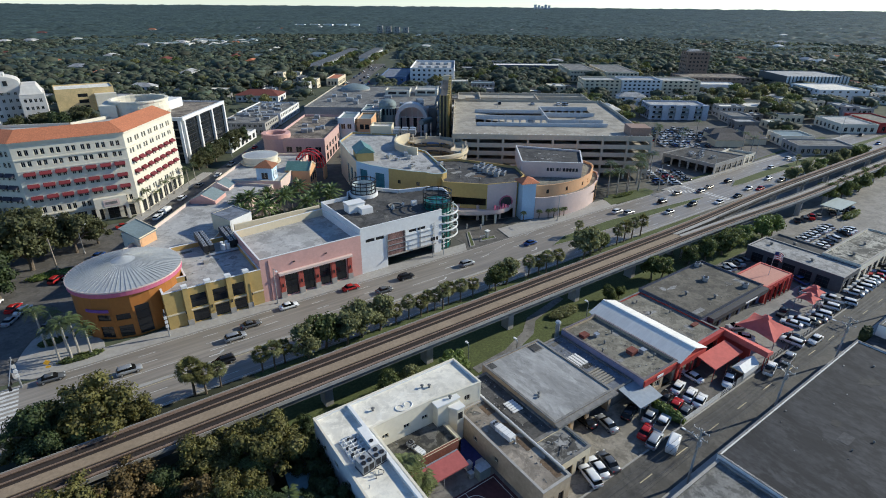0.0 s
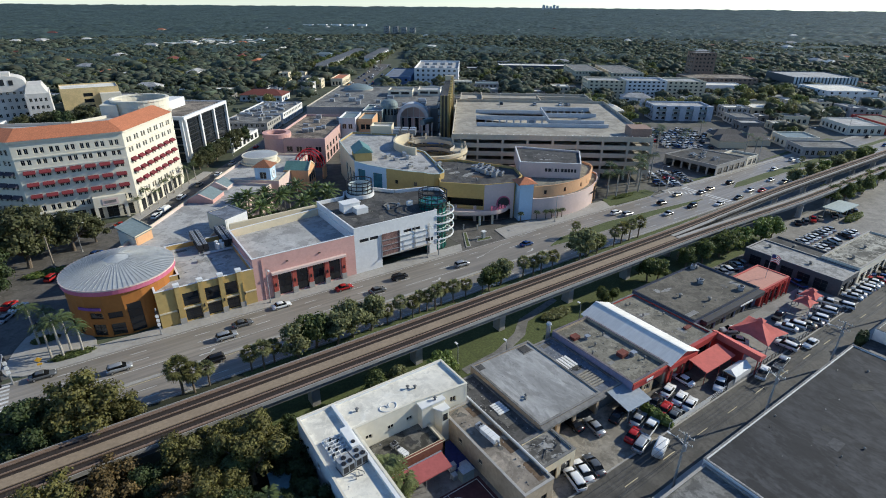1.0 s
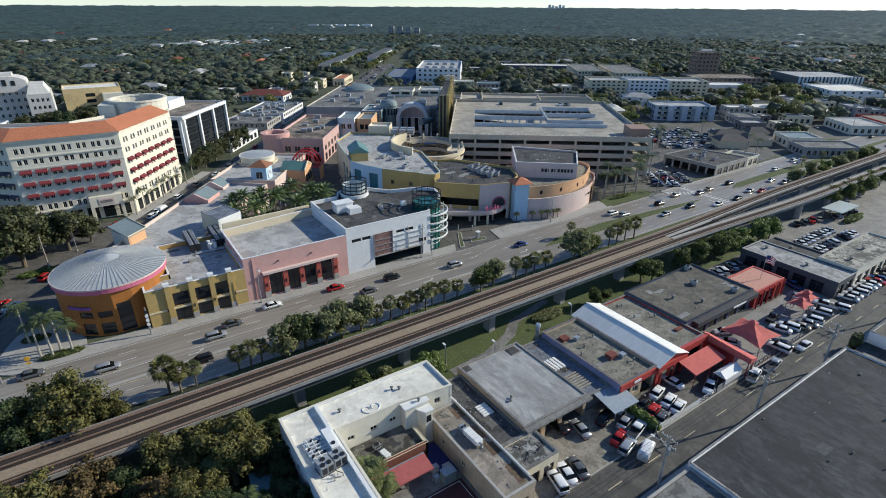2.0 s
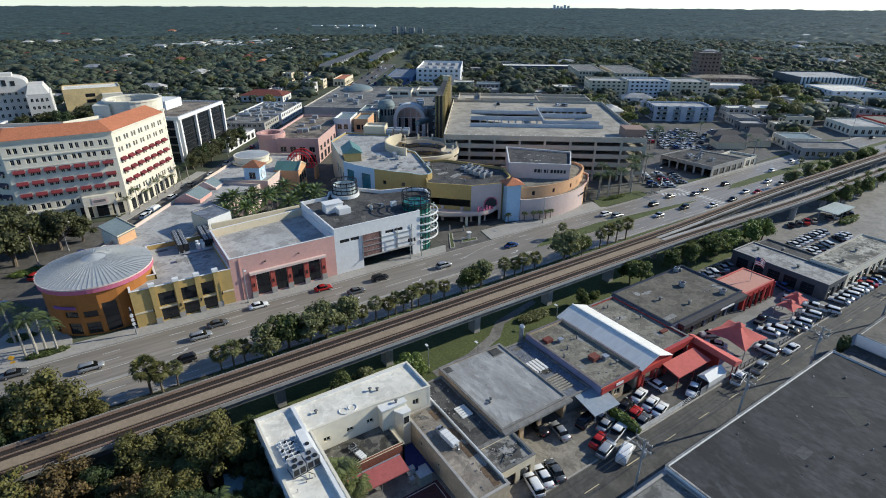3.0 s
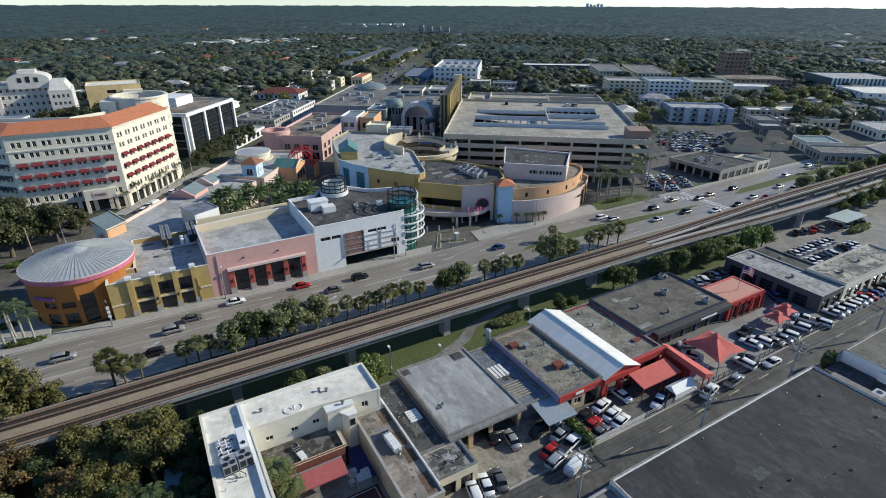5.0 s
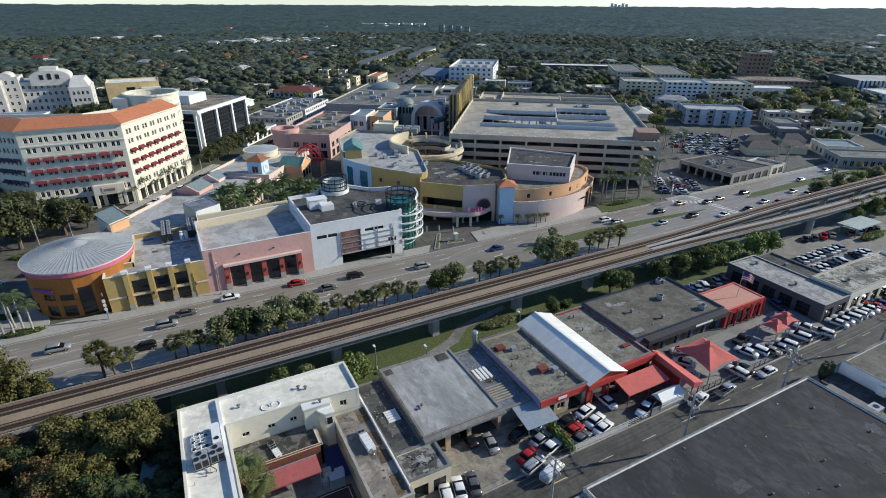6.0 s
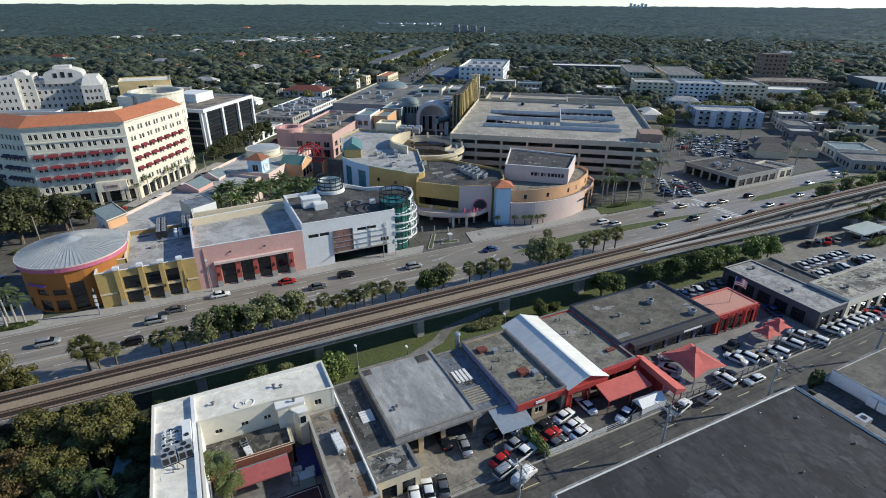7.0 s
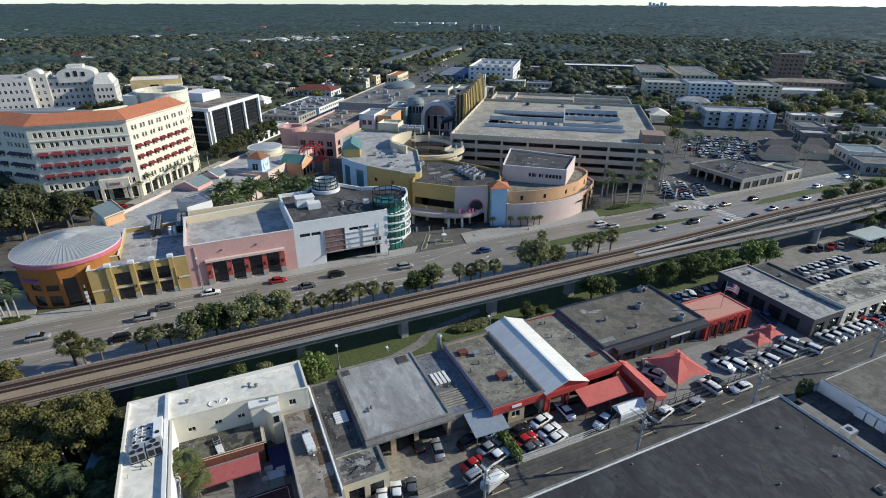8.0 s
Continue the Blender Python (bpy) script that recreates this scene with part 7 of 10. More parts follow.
roof_wear(rs, 71.2, 80.1, 39.6, 57.6, 4.0, 7, 6, (3, 4), 0, 22)
roof_wear(rs2, 89.5, 96.8, 41, 58.4, 4.1, 8, 5, (3, 4), 0, 16)
roof_wear(dh, 97.9, 122.3, 44.8, 59, 4.55, 9, 5, (4, 3), 0, 24, 1.3)
roof_wear(cin, 55, 75, 112, 129, 11.7, 14, 9, (3, 3, 1), 0, 30, 2.0)
roof_wear(link, 101, 114, 126, 144, 11.4, 15, 12, (0, 2, 3, 4), 0, 40, 1.5)
roof_wear(hall, 91, 102, 143, 166, 12.8, 16, 6, (4, 4, 3), 0, 40, 1.2)
roof_wear(yel, 13.5, 26, 117, 132, 7.6, 17, 4, (4, 3), 0, 24, 1.2)
roof_wear(fb, 131, 142, 122, 134, 14.5, 18, 12, (0, 0, 4), 0, 20, 0.6)
slab("forecourt", flat(99.5, 143.5, 31.7, 42.6), 0.016, mat("forecourt concrete", (0.24, 0.232, 0.22), 0.8, var=0.15, size=0.7, stain=0.6, dark=0.6), "pale concrete forecourt of the car dealer", "forecourt")
# eastern shops
building("pale_roof_shop", "long shop with a pale weathered flat roof", [(144.0, 35.2), (153.8, 35.2), (153.8, 58.4), (144.0, 58.4)], 4.2, mat("charcoal wall", (0.08, 0.08, 0.085), 0.8), mat("mottled pale roof", (0.36, 0.35, 0.33), 0.9, var=0.2, size=0.6, stain=0.7, dark=0.6, worn=0.7), {0: [(1, 4, 0, 2.8, "store_dark"), (5.5, 8.8, 0, 2.8, "store_dark")], 3: [(1.5 + 4 * k, 4.5 + 4 * k, 0, 2.8, "store_dark") for k in range(5)]}, 0.2, CONCRETE)
building("low_rear_store", "low rear store with a brown flat roof", [(153.9, 44.2), (161.0, 44.2), (161.0, 58.2), (153.9, 58.2)], 3.6, CONCRETE_GREY, ROOF_DARK, {}, 0.3, CONCRETE_GREY)
building("mottled_roof_shop", "wide shop with a heavily mottled pale roof", [(153.9, 35.2), (184, 35.2), (184, 44.0), (153.9, 44.0)], 4.8, IVORY, mat("patchy roof", (0.4, 0.38, 0.32), 0.95, var=0.45, size=0.45, stain=0.9, dark=0.35, worn=1), {0: [(1.5 + 4.2 * k, 4.5 + 4.2 * k, 0, 2.8, "store") for k in range(6)]}, 0.3, CONCRETE)
for x, y in ((150, 55), (148, 44), (157, 52), (160, 39), (170, 40)):
    vent_pipe(x, y, 4.0 if x < 154 else (3.3 if y > 45 else 4.5), 0.7, 0.3)
kiosk = thing("flat_canopy_shelter", "pale flat shelter roof in the car park", "canopy", (206, 60, 0))
Shape().box(200, 213, 56.5, 62.5, 2.9, 3.2).make("roof", mat("pale green sheet", (0.4, 0.45, 0.42), 0.6, var=0.12, stain=0.4), kiosk)
for x in (201, 206.5, 212):
    for y in (57.2, 61.8):
        Shape().cyl(x, y, 0.15, 0, 2.9, 8).make("post", STEEL, kiosk)
# big dark roof by the back street
bgp = [(65.6, -40), (116.0, -40), (116.0, 22.8), (65.6, 22.8)]
bg = building("black_roof_warehouse", "large warehouse with a streaky black bitumen roof", bgp, 4.3, WHITE_WALL, ROOF_BLACK, {2: spaced(50.4, 8, 2.2, 0.4, 2.4, kind="store_dark")}, 0.18, mat("weathered edge", (0.24, 0.235, 0.225), 0.85, var=0.4, size=0.6, stain=0.9, dark=0.4), cope_w=0.2)
building("grey_roof_workshop", "low workshop with a light grey flat roof", [(30, -40), (65.4, -40), (65.4, 22.4), (30, 22.4)], 3.7, CONCRETE_GREY, ROOF_GREY, {2: spaced(35.4, 6, 2.2, 0.4, 2.4, kind="store_dark")}, 0.2, CONCRETE)
building("tan_roof_warehouse", "long warehouse with a dusty tan flat roof", [(126.5, -30), (230, -30), (230, 22.6), (126.5, 22.6)], 4.2, WHITE_WALL, mat("dusty tan roof", (0.17, 0.155, 0.13), 0.95, var=0.2, size=0.8, stain=0.6, dark=0.65, worn=0.6), {2: spaced(103, 14, 2.2, 0.4, 2.4, kind="store_dark")}, 0.25, ROOF_GREY)
# tar-dark colour holds the wall's shadow over this yard floor
slab("yard", flat(121.0, 126.3, -20, 22.6), 1.7, ROOF_DARK, "narrow yard between two warehouses, shadow put into its dark colour", "yard")
# this strip stays pale concrete, for the sunlit edge of the yard
slab("yard", flat(116.2, 119.0, -20, 22.6), 0.034, CONCRETE_GREY, "ribbed concrete apron beside the black-roofed warehouse", "yard")
wl = thing("ribbed_wall", "white ribbed loading wall in the yard", "wall", (125.8, 10, 0))
for k in range(14):
    Shape().box(125.9, 126.4, -6 + 1.6 * k, -4.6 + 1.6 * k, 0, 3.4).make("panel", WHITE, wl)
Shape().box(118, 121, -14, 21, 0, 2.2).make("platform", CONCRETE_GREY, wl)
rooftop_unit(119.4, 13.5, 2.2, 2.0, 1.6, 1.4, 0, "white air-conditioning unit on a loading platform")
random.seed(21)
for i in range(9):
    x, y = random.uniform(82, 114), random.uniform(-6, 18)
    vent_pipe(x, y, 4.12, random.uniform(0.15, 0.3), random.choice((0.07, 0.1, 0.13)), "squat vent cap on the black roof")
for x, y in ((109, 2.0), (110.8, 4.5), (107.5, -1.5)):
    th = thing("roof_hatch", "dull square hatch on the black roof", "hatch", (x, y, 4.1))
    Shape().box(x - 0.6, x + 0.6, y - 0.6, y + 0.6, 4.1, 4.45).make("curb", DULL, th)
    Shape().box(x - 0.4, x + 0.4, y - 0.4, y + 0.4, 4.45, 4.55).make("lid", DARK_METAL, th)
roof_wear(bg, 66.2, 115.4, -10, 22.2, 4.12, 12, 16, (1, 5, 5), 0, 30, 1.4)
# fences along the back street
fe = thing("picket_fence", "low white picket fence beside the back street", "fence", (79, 31.4, 0))
for k in range(18):
    Shape().box(71.0 + k, 71.08 + k, 31.36, 31.44, 0, 1.2).make("post", STEEL, fe)
for z in (0.3, 0.75, 1.15):
    Shape().box(71.0, 88.1, 31.38, 31.42, z, z + 0.06).make("rail", WHITE, fe)
picket_me = Shape().box(-0.07, 0.07, -0.012, 0.012, 0.08, 1.38).mesh("picket", WHITE)
for k in range(64):
    place("picket", picket_me, fe, at=pose(71.1 + k * 0.19, 31.345, 0))
pf = thing("panel_fence", "pale sheet panel fence beside the stall", "fence", (91.5, 31.0, 0))
for k in range(4):
    Shape().box(88.4 + k * 1.9, 90.25 + k * 1.9, 31.3, 31.36, 0.1, 1.7).make("panel", STEEL, pf)
rf = thing("steel_fence", "long dark steel fence along the car dealer", "fence", (120, 31.4, 0))
for k in range(30):
    Shape().box(99.6 + k * 1.6, 99.68 + k * 1.6, 31.36, 31.44, 0, 1.5).make("post", DARK_METAL, rf)
for z in (0.35, 1.4):
    Shape().box(99.6, 146.1, 31.38, 31.42, z, z + 0.07).make("rail", DARK_METAL, rf)


# ---- town and suburbs behind ----
TAKEN = [(-84, -12, 130, 372), (-14, 80, 190, 331), (-106, -82, 40, 700), (-160, -100, 150, 300), (78, 152, 180, 312)]


def town(u0, u1, v0, v1, h, wall_m, roof_m, name="town_building", label="low flat-roofed town building", floors=1, n=4, kind="win_dark", parapet=0.5, cope=None, group="", near=False):
    TAKEN.append((u0 - 2, u1 + 2, v0 - 2, v1 + 2))
    fh = h / floors
    holes = {}
    for e, L in ((0, u1 - u0), (3 if u0 > 0 else 1, v1 - v0)):
        m = max(1, int(n * L / (u1 - u0)))
        w_ = min(1.8, (L - 2) / m * 0.55)
        if w_ > 0.3:
            holes[e] = [x for k in range(floors) for x in spaced(L, m, w_, k * fh + 0.9, fh * 0.45, kind=kind)]
    return building(name, label, rect(u0, u1, v0, v1), h, wall_m, roof_m, holes, parapet, cope, group=group, far=not near)


town(-41, -4, 462, 529, 14.6, WHITE_WALL, ROOF_PALE, "white_office", "white four-storey office block with dark windows", 4, 8, parapet=1.4)
for i in range(8):
    x, y = uv(-33 + (i % 4) * 7, 474 + (i // 4) * 30)
    rooftop_unit(x, y, 13.2, 4, 3, 2, -37, "grey rooftop unit on the white office", "white office units")
town(-66, -44, 455, 520, 8, BLUE, ROOF_BLUEGREY, "blue_roof_hall", "hall with blue walls and a blue-grey roof", 2, 4)
town(-111, -101, 456, 488, 6, CREAM, TERRACOTTA, "orange_roof_shop", "small shop with an orange roof", 1, 3)
school = town(-156, -126, 374, 392, 4.2, WHITE_WALL, ROOF_GREY, "brown_roof_school", "long low white building with a brown hipped roof", 1, 8)
brown = [Vector((*uv(*q), 4.35)) for q in ((-156.8, 373.2), (-125.2, 373.2), (-125.2, 392.8), (-156.8, 392.8))] + [Vector((*uv(*q), 7.4)) for q in ((-149, 383), (-133, 383))]
Shape().add(brown, [(0, 1, 5, 4), (1, 2, 5), (2, 3, 4, 5), (3, 0, 4), (3, 2, 1, 0)]).make("hipped_roof", TERRACOTTA_DARK, school, "dark red-brown hipped tile roof")
town(-126, -101, 300, 338, 6.2, WHITE_WALL, ROOF_GREY, "white_department_store", "white two-storey store with a cluttered roof", 2, 8)
town(-126, -101, 274, 296, 6.0, CONCRETE, ROOF_GREY, "white_department_store", "white two-storey shop with a grey roof", 2, 8)
for i in range(34):
    x, y = uv(-123 + random.uniform(0, 20), 278 + random.uniform(0, 56))
    rooftop_unit(x, y, 5.6, random.choice((2, 3.2)), 2, random.uniform(1, 1.8), -37, "rooftop unit among pipes on a pale roof", "store roof units")
town(-82, -76, 378, 394, 10, GOLD, ROOF_PALE, "golden_block", "small golden yellow stucco block", 2, 2)
town(94, 122, 414, 436, 12.6, CREAM, ROOF_PALE, "apartment_block", "five-storey cream apartment block", 5, 7, parapet=1.0, near=True)
town(122.2, 152, 412.5, 434, 13.0, WHITE_WALL, ROOF_PALE, "apartment_block", "five-storey white apartment block", 5, 8, parapet=1.0, near=True)
town(152.2, 181, 414, 438, 12.6, CREAM, ROOF_PALE, "apartment_block", "five-storey peach apartment block", 5, 7, parapet=1.0, near=True)
town(100, 124, 500, 560, 10, CREAM, ROOF_GREY, "beige_flats", "beige three-storey flats among trees", 3, 8)
town(130, 158, 488, 556, 10, CREAM, ROOF_GREY, "beige_flats", "beige three-storey flats among trees", 3, 8)
town(205, 224, 505, 522, 26, mat("brown render", (0.22, 0.16, 0.12), 0.9), ROOF_GREY, "brown_tower", "brown eight-storey tower with balconies", 8, 5, "band_dark")
town(190, 246, 468, 500, 9, mat("brown brick", (0.26, 0.19, 0.14), 0.9), ROOF_BROWN, "brown_long_block", "long brown three-storey block", 3, 14)
town(185, 222, 440, 456, 7, WHITE_WALL, ROOF_WHITE, "white_flat_hall", "white flat-roofed hall among trees", 1, 8)
town(36, 106, 566, 584, 7.5, mat("dark blue-grey wall", (0.07, 0.085, 0.11), 0.7), ROOF_WHITE, "white_roof_hall", "long dark hall with a white roof edge among trees", 1, 16, cope=WHITE)
st_b = town(268, 318, 456, 500, 12, mat("dark glass stripe", (0.07, 0.09, 0.1), 0.4), ROOF_PALE, "striped_office", "office block with white vertical ribs", 1, 2)
for k in range(18):
    Shape().prism(rect(268 + k * 2.85, 269.2 + k * 2.85, 455, 456), 0, 12.2).make("rib", WHITE, st_b)
town(262, 298, 402, 438, 9, WHITE_WALL, ROOF_WHITE, "white_office", "white three-storey office with window bands", 3, 6, "band_dark")
ap = town(117, 151, 330, 347, 8.8, mat("cool white stucco", (0.46, 0.49, 0.54), 0.8, stain=0.3), ROOF_PALE, "grey_blue_flats", "pale blue three-storey flats with balconies", 3, 9, parapet=0.8, near=True)
for k in range(4):
    for j in range(2):
        Shape().prism(rect(120 + k * 8, 124 + k * 8, 328.0, 330), 3.0 + 3 * j, 4.0 + 3 * j).make("balcony", SLATE, ap)
    Shape().prism(rect(124.2 + k * 8, 127.8 + k * 8, 328.6, 329.9), 0, 8.9).make("bay", bpy.data.materials["cool white stucco"], ap)
lo = building("corner_shop_row", "low dark-roofed corner shop row with open bays", [(213, 107.2), (237.6, 107.6), (233, 130.5), (212, 130.5)], 4.4, CONCRETE, ROOF_DARK, {3: [(1 + 3.8 * k, 4 + 3.8 * k, 0, 3.0, "gap") for k in range(6)], 0: spaced(24.6, 5, 3.4, 0.4, 2.5, kind="store_dark")}, 0.3, CONCRETE)
Shape().prism(inset([(213, 107.2), (237.6, 107.6), (233, 130.5), (212, 130.5)], 5), 0, 4).make("inner_wall", INSIDE, lo)
random.seed(61)
for k in range(9):
    rooftop_unit(217 + random.uniform(0, 13), 112 + random.uniform(0, 14), 4.1, random.choice((1.4, 2.0, 2.6)), 1.4, random.uniform(0.7, 1.3), random.uniform(-10, 10), "grey unit on the corner shop roof", "corner shop units")
building("roadside_shop", "small roadside shop with a pale front", [(237.8, 107.7), (248, 108), (246, 119), (236, 118)], 4.0, IVORY, ROOF_TAN, {0: spaced(10.2, 2, 3, 0.4, 2.6, kind="store_dark")})
for u, v, w_, d_, h_ in ((128, 262, 14, 10, 5.5), (144, 268, 12, 12, 5), (132, 278, 16, 8, 5), (150, 280, 10, 8, 6)):
    hb_ = thing("dark_roofed_house", "low house with dark pitched roofs", "house", (*uv(u, v), 0), "dark-roofed houses")
    TAKEN.append((u - 2, u + w_ + 2, v - 2, v + d_ + 2))
    p = rect(u, u + w_, v, v + d_)
    Shape().prism(p, 0, h_ - 2).make("wall", CREAM, hb_)
    o = inset(p, -0.6)
    z = h_ - 2
    a, b_, c, d = [Vector((*q, z)) for q in o]
    r0, r1 = a.lerp(d, 0.5).lerp(b_.lerp(c, 0.5), 0.25) + Vector((0, 0, 2.4)), a.lerp(d, 0.5).lerp(b_.lerp(c, 0.5), 0.75) + Vector((0, 0, 2.4))
    Shape().add([a, b_, c, d, r0, r1], [(0, 1, 5, 4), (1, 2, 5), (2, 3, 4, 5), (3, 0, 4)]).make("roof", mat("dark shingle", (0.12, 0.108, 0.098), 0.9, var=0.3, stain=0.4) if "dark shingle" not in bpy.data.materials else bpy.data.materials["dark shingle"], hb_)
town(160, 186, 248, 262, 4.6, CONCRETE, ROOF_GREY, "white_shop_row", "low grey-roofed shop row with large windows", 1, 9, "store_dark")
town(162, 178, 266, 280, 5.0, IVORY, SLATE, "white_shop_row", "ivory shop with a grey-green metal roof", 1, 4, "store_dark")
town(212, 232, 298, 322, 5, IVORY, ROOF_PALE, "roadside_restaurant", "pale-roofed roadside restaurant with large windows", 1, 5, "store_dark")
town(234, 250, 300, 330, 5.5, RED, ROOF_TAN, "red_trim_shop", "roadside shop with red trim and tan roof", 1, 4, "store_dark", cope=RED)

yb = building("yellow_stucco_block", "pale yellow stucco block with a flat white roof", flat(-3, 27, 386, 408), 16.4, mat("pale yellow stucco", (0.66, 0.5, 0.25), 0.8, stain=0.3), ROOF_WHITE, {0: [(11, 16, 3.4 * k + 1.2, 3.4 * k + 3.2, "store_dark") for k in range(4)]}, 0.5)
Shape().box(16.5, 27.5, 380.5, 385.9, 0, 13.2).make("front_bay", IVORY, yb)
TAKEN.append((-240, -200, 296, 345))
# white stone block with a barrel roof
TAKEN.append((-275, -208, 236, 298))


building("clinic_low_hall", "low white clinic hall with a cluttered pale roof", [(-78, 322), (-36, 307), (-27, 333), (-68, 346)], 10.0, WHITE_WALL, ROOF_PALE, {0: spaced(44, 10, 1.6, 5.5, 2.0, kind="win_dark")}, 0.9, WHITE)
for i in range(16):
    rooftop_unit(-68 + 2.4 * i + random.uniform(-1, 1), 334 - 0.7 * i + random.uniform(-8, 7), 9.1, random.choice((1.8, 2.8)), 1.8, random.uniform(0.9, 1.7), 20, "grey unit on the clinic hall roof", "clinic hall units")
TAKEN.append((-290, -205, 200, 330))
clinic = []


def stone(x0, x1, y0, y1, h, floors, n, label, name="white_stone_block"):
    holes = {0: [q for k in range(floors) for q in spaced(x1 - x0, n, 1.1, 1.2 + k * (h - 1) / floors, 1.7, kind="win_dark")], 1: [q for k in range(floors) for q in spaced(y1 - y0, 4, 1.1, 1.2 + k * (h - 1) / floors, 1.7, kind="win_dark")]}
    th = building(name, label, flat(x0, x1, y0, y1), h, STONE, ROOF_PALE, holes, 0.6, STONE, far=True)
    for z in (h - 1.4, h * 0.62):
        coping(th, flat(x0, x1, y0, y1), z, STONE, 0.05, 0.35, "cornice")
    clinic.append(th)
    return th


stone(-62, -43, 345, 365, 25, 6, 7, "white stone wing with small dark windows")
stone(-47, -36, 350.2, 366.5, 26, 7, 3, "white stair tower with a rounded top", "white_stair_tower")
stone(-43, -13, 352, 374, 23, 6, 10, "white stone main block of a clinic")
rb = stone(-14, -3.5, 343, 366, 20, 5, 4, "white stone end block with a mansard storey")
Shape().prism([(-14, 343), (-3.5, 343), (-3.5, 366), (-14, 366)], 20.1, 20.4).make("roof_edge", STONE, rb)
s = Shape()
mo, mi = flat(-13.6, -4.0, 343.5, 365.5), flat(-12.2, -6.0, 345.5, 363.5)
for i in range(4):
    s.quad((*mo[i], 20.4), (*mo[(i + 1) % 4], 20.4), (*mi[(i + 1) % 4], 24.4), (*mi[i], 24.4))
s.quad(*[(*q, 24.4) for q in mi])
s.make("mansard", STONE, rb)
bar = thing("barrel_roof_pavilion", "white pavilion with a rounded barrel roof", "building", (-20, 355, 22))
for x0, x1, y0, y1, z, rise in ((-31, -12.5, 350.5, 366, 25.4, 3.4), (-44.5, -38.5, 350.9, 362, 26.2, 2.0)):
    Shape().box(x0, x1, y0, y1, 21, z).make("wall", STONE, bar)
    pts, N = [], 12
    for k in range(N + 1):
        a = math.pi * k / N
        x = (x0 + x1) / 2 - (x1 - x0) / 2 * math.cos(a)
        pts += [(x, y0, z + rise * math.sin(a)), (x, y1, z + rise * math.sin(a))]
    Shape().add(pts, [(2 * k, 2 * k + 2, 2 * k + 3, 2 * k + 1) for k in range(N)] + [tuple(range(0, 2 * N + 2, 2))[::-1], tuple(range(1, 2 * N + 2, 2))]).make("barrel_roof", STONE, bar)
for k in range(3):
    Shape().box(-26.4 + k * 3.6, -24.6 + k * 3.6, 350.35, 350.5, 24.2, 26.6 + (0.6 if k == 1 else 0)).make("arched_window", GLASS, bar)
Shape().box(-26, -18, 353, 362, 28.2, 30.0).make("roof_lantern", STONE, bar)
for th in clinic + [bar]:
    th.matrix_basis = Matrix.Translation((-3.5, 0, 0)) @ th.matrix_basis
town(-200, -150, 196, 226, 9, WHITE_WALL, ROOF_WHITE, "low_white_hall", "low white hall beside the trees", 2, 8)

# terraces of houses
random.seed(3)
SHINGLE_GREY = mat("grey shingle", (0.22, 0.22, 0.21), 0.9, var=0.3, stain=0.4)


def terrace(u0, v0, n, step, w_, label):
    for k in range(n):
        th = thing("terraced_house", label, "house", (*uv(u0, v0 + k * step), 0), "terraced houses")
        p = rect(u0, u0 + w_, v0 + k * step, v0 + k * step + step - 0.6)
        Shape().prism(p, 0, 6.6).make("wall", WHITE_WALL, th)
        a, b_, c, d = [Vector((*q, 6.6)) for q in inset(p, -0.3)]
        r0, r1 = (a + d) / 2 + Vector((0, 0, 2.6)), (b_ + c) / 2 + Vector((0, 0, 2.6))
        Shape().add([a, b_, c, d, r0, r1], [(0, 1, 5, 4), (2, 3, 4, 5), (1, 2, 5), (3, 0, 4)]).make("roof", SHINGLE_GREY, th)
        x0, x1 = uv(u0 + w_, v0 + k * step + 1.5), uv(u0 + w_ + 0.06, v0 + k * step + 3.4)
        for z in (1.0, 4.0):
            Shape().prism([uv(u0 + w_, v0 + k * step + 1.6), uv(u0 + w_ + 0.06, v0 + k * step + 1.6), uv(u0 + w_ + 0.06, v0 + k * step + 3.6), uv(u0 + w_, v0 + k * step + 3.6)], z, z + 1.6).make("window", GLASS, th)
    TAKEN.append((u0 - 3, u0 + w_ + 3, v0 - 3, v0 + n * step + 3))


terrace(-146, 540, 22, 9.2, 11, "white terraced house with a grey gable roof")
terrace(-114, 630, 14, 9.2, 10, "white terraced house with a grey gable roof")
TAKEN.append((-98, -66, 372, 760))

# scattered low buildings of the town, by seed
random.seed(8)
WALLS = [STONE, IVORY, CREAM, CONCRETE, CONCRETE, CONCRETE_GREY]
ROOFS = [ROOF_WHITE, ROOF_PALE, ROOF_WHITE, ROOF_PALE, ROOF_GREY, SLATE]


def free(u0, u1, v0, v1):
    return all(u1 < a or u0 > b_ or v1 < c or v0 > d for a, b_, c, d in TAKEN)


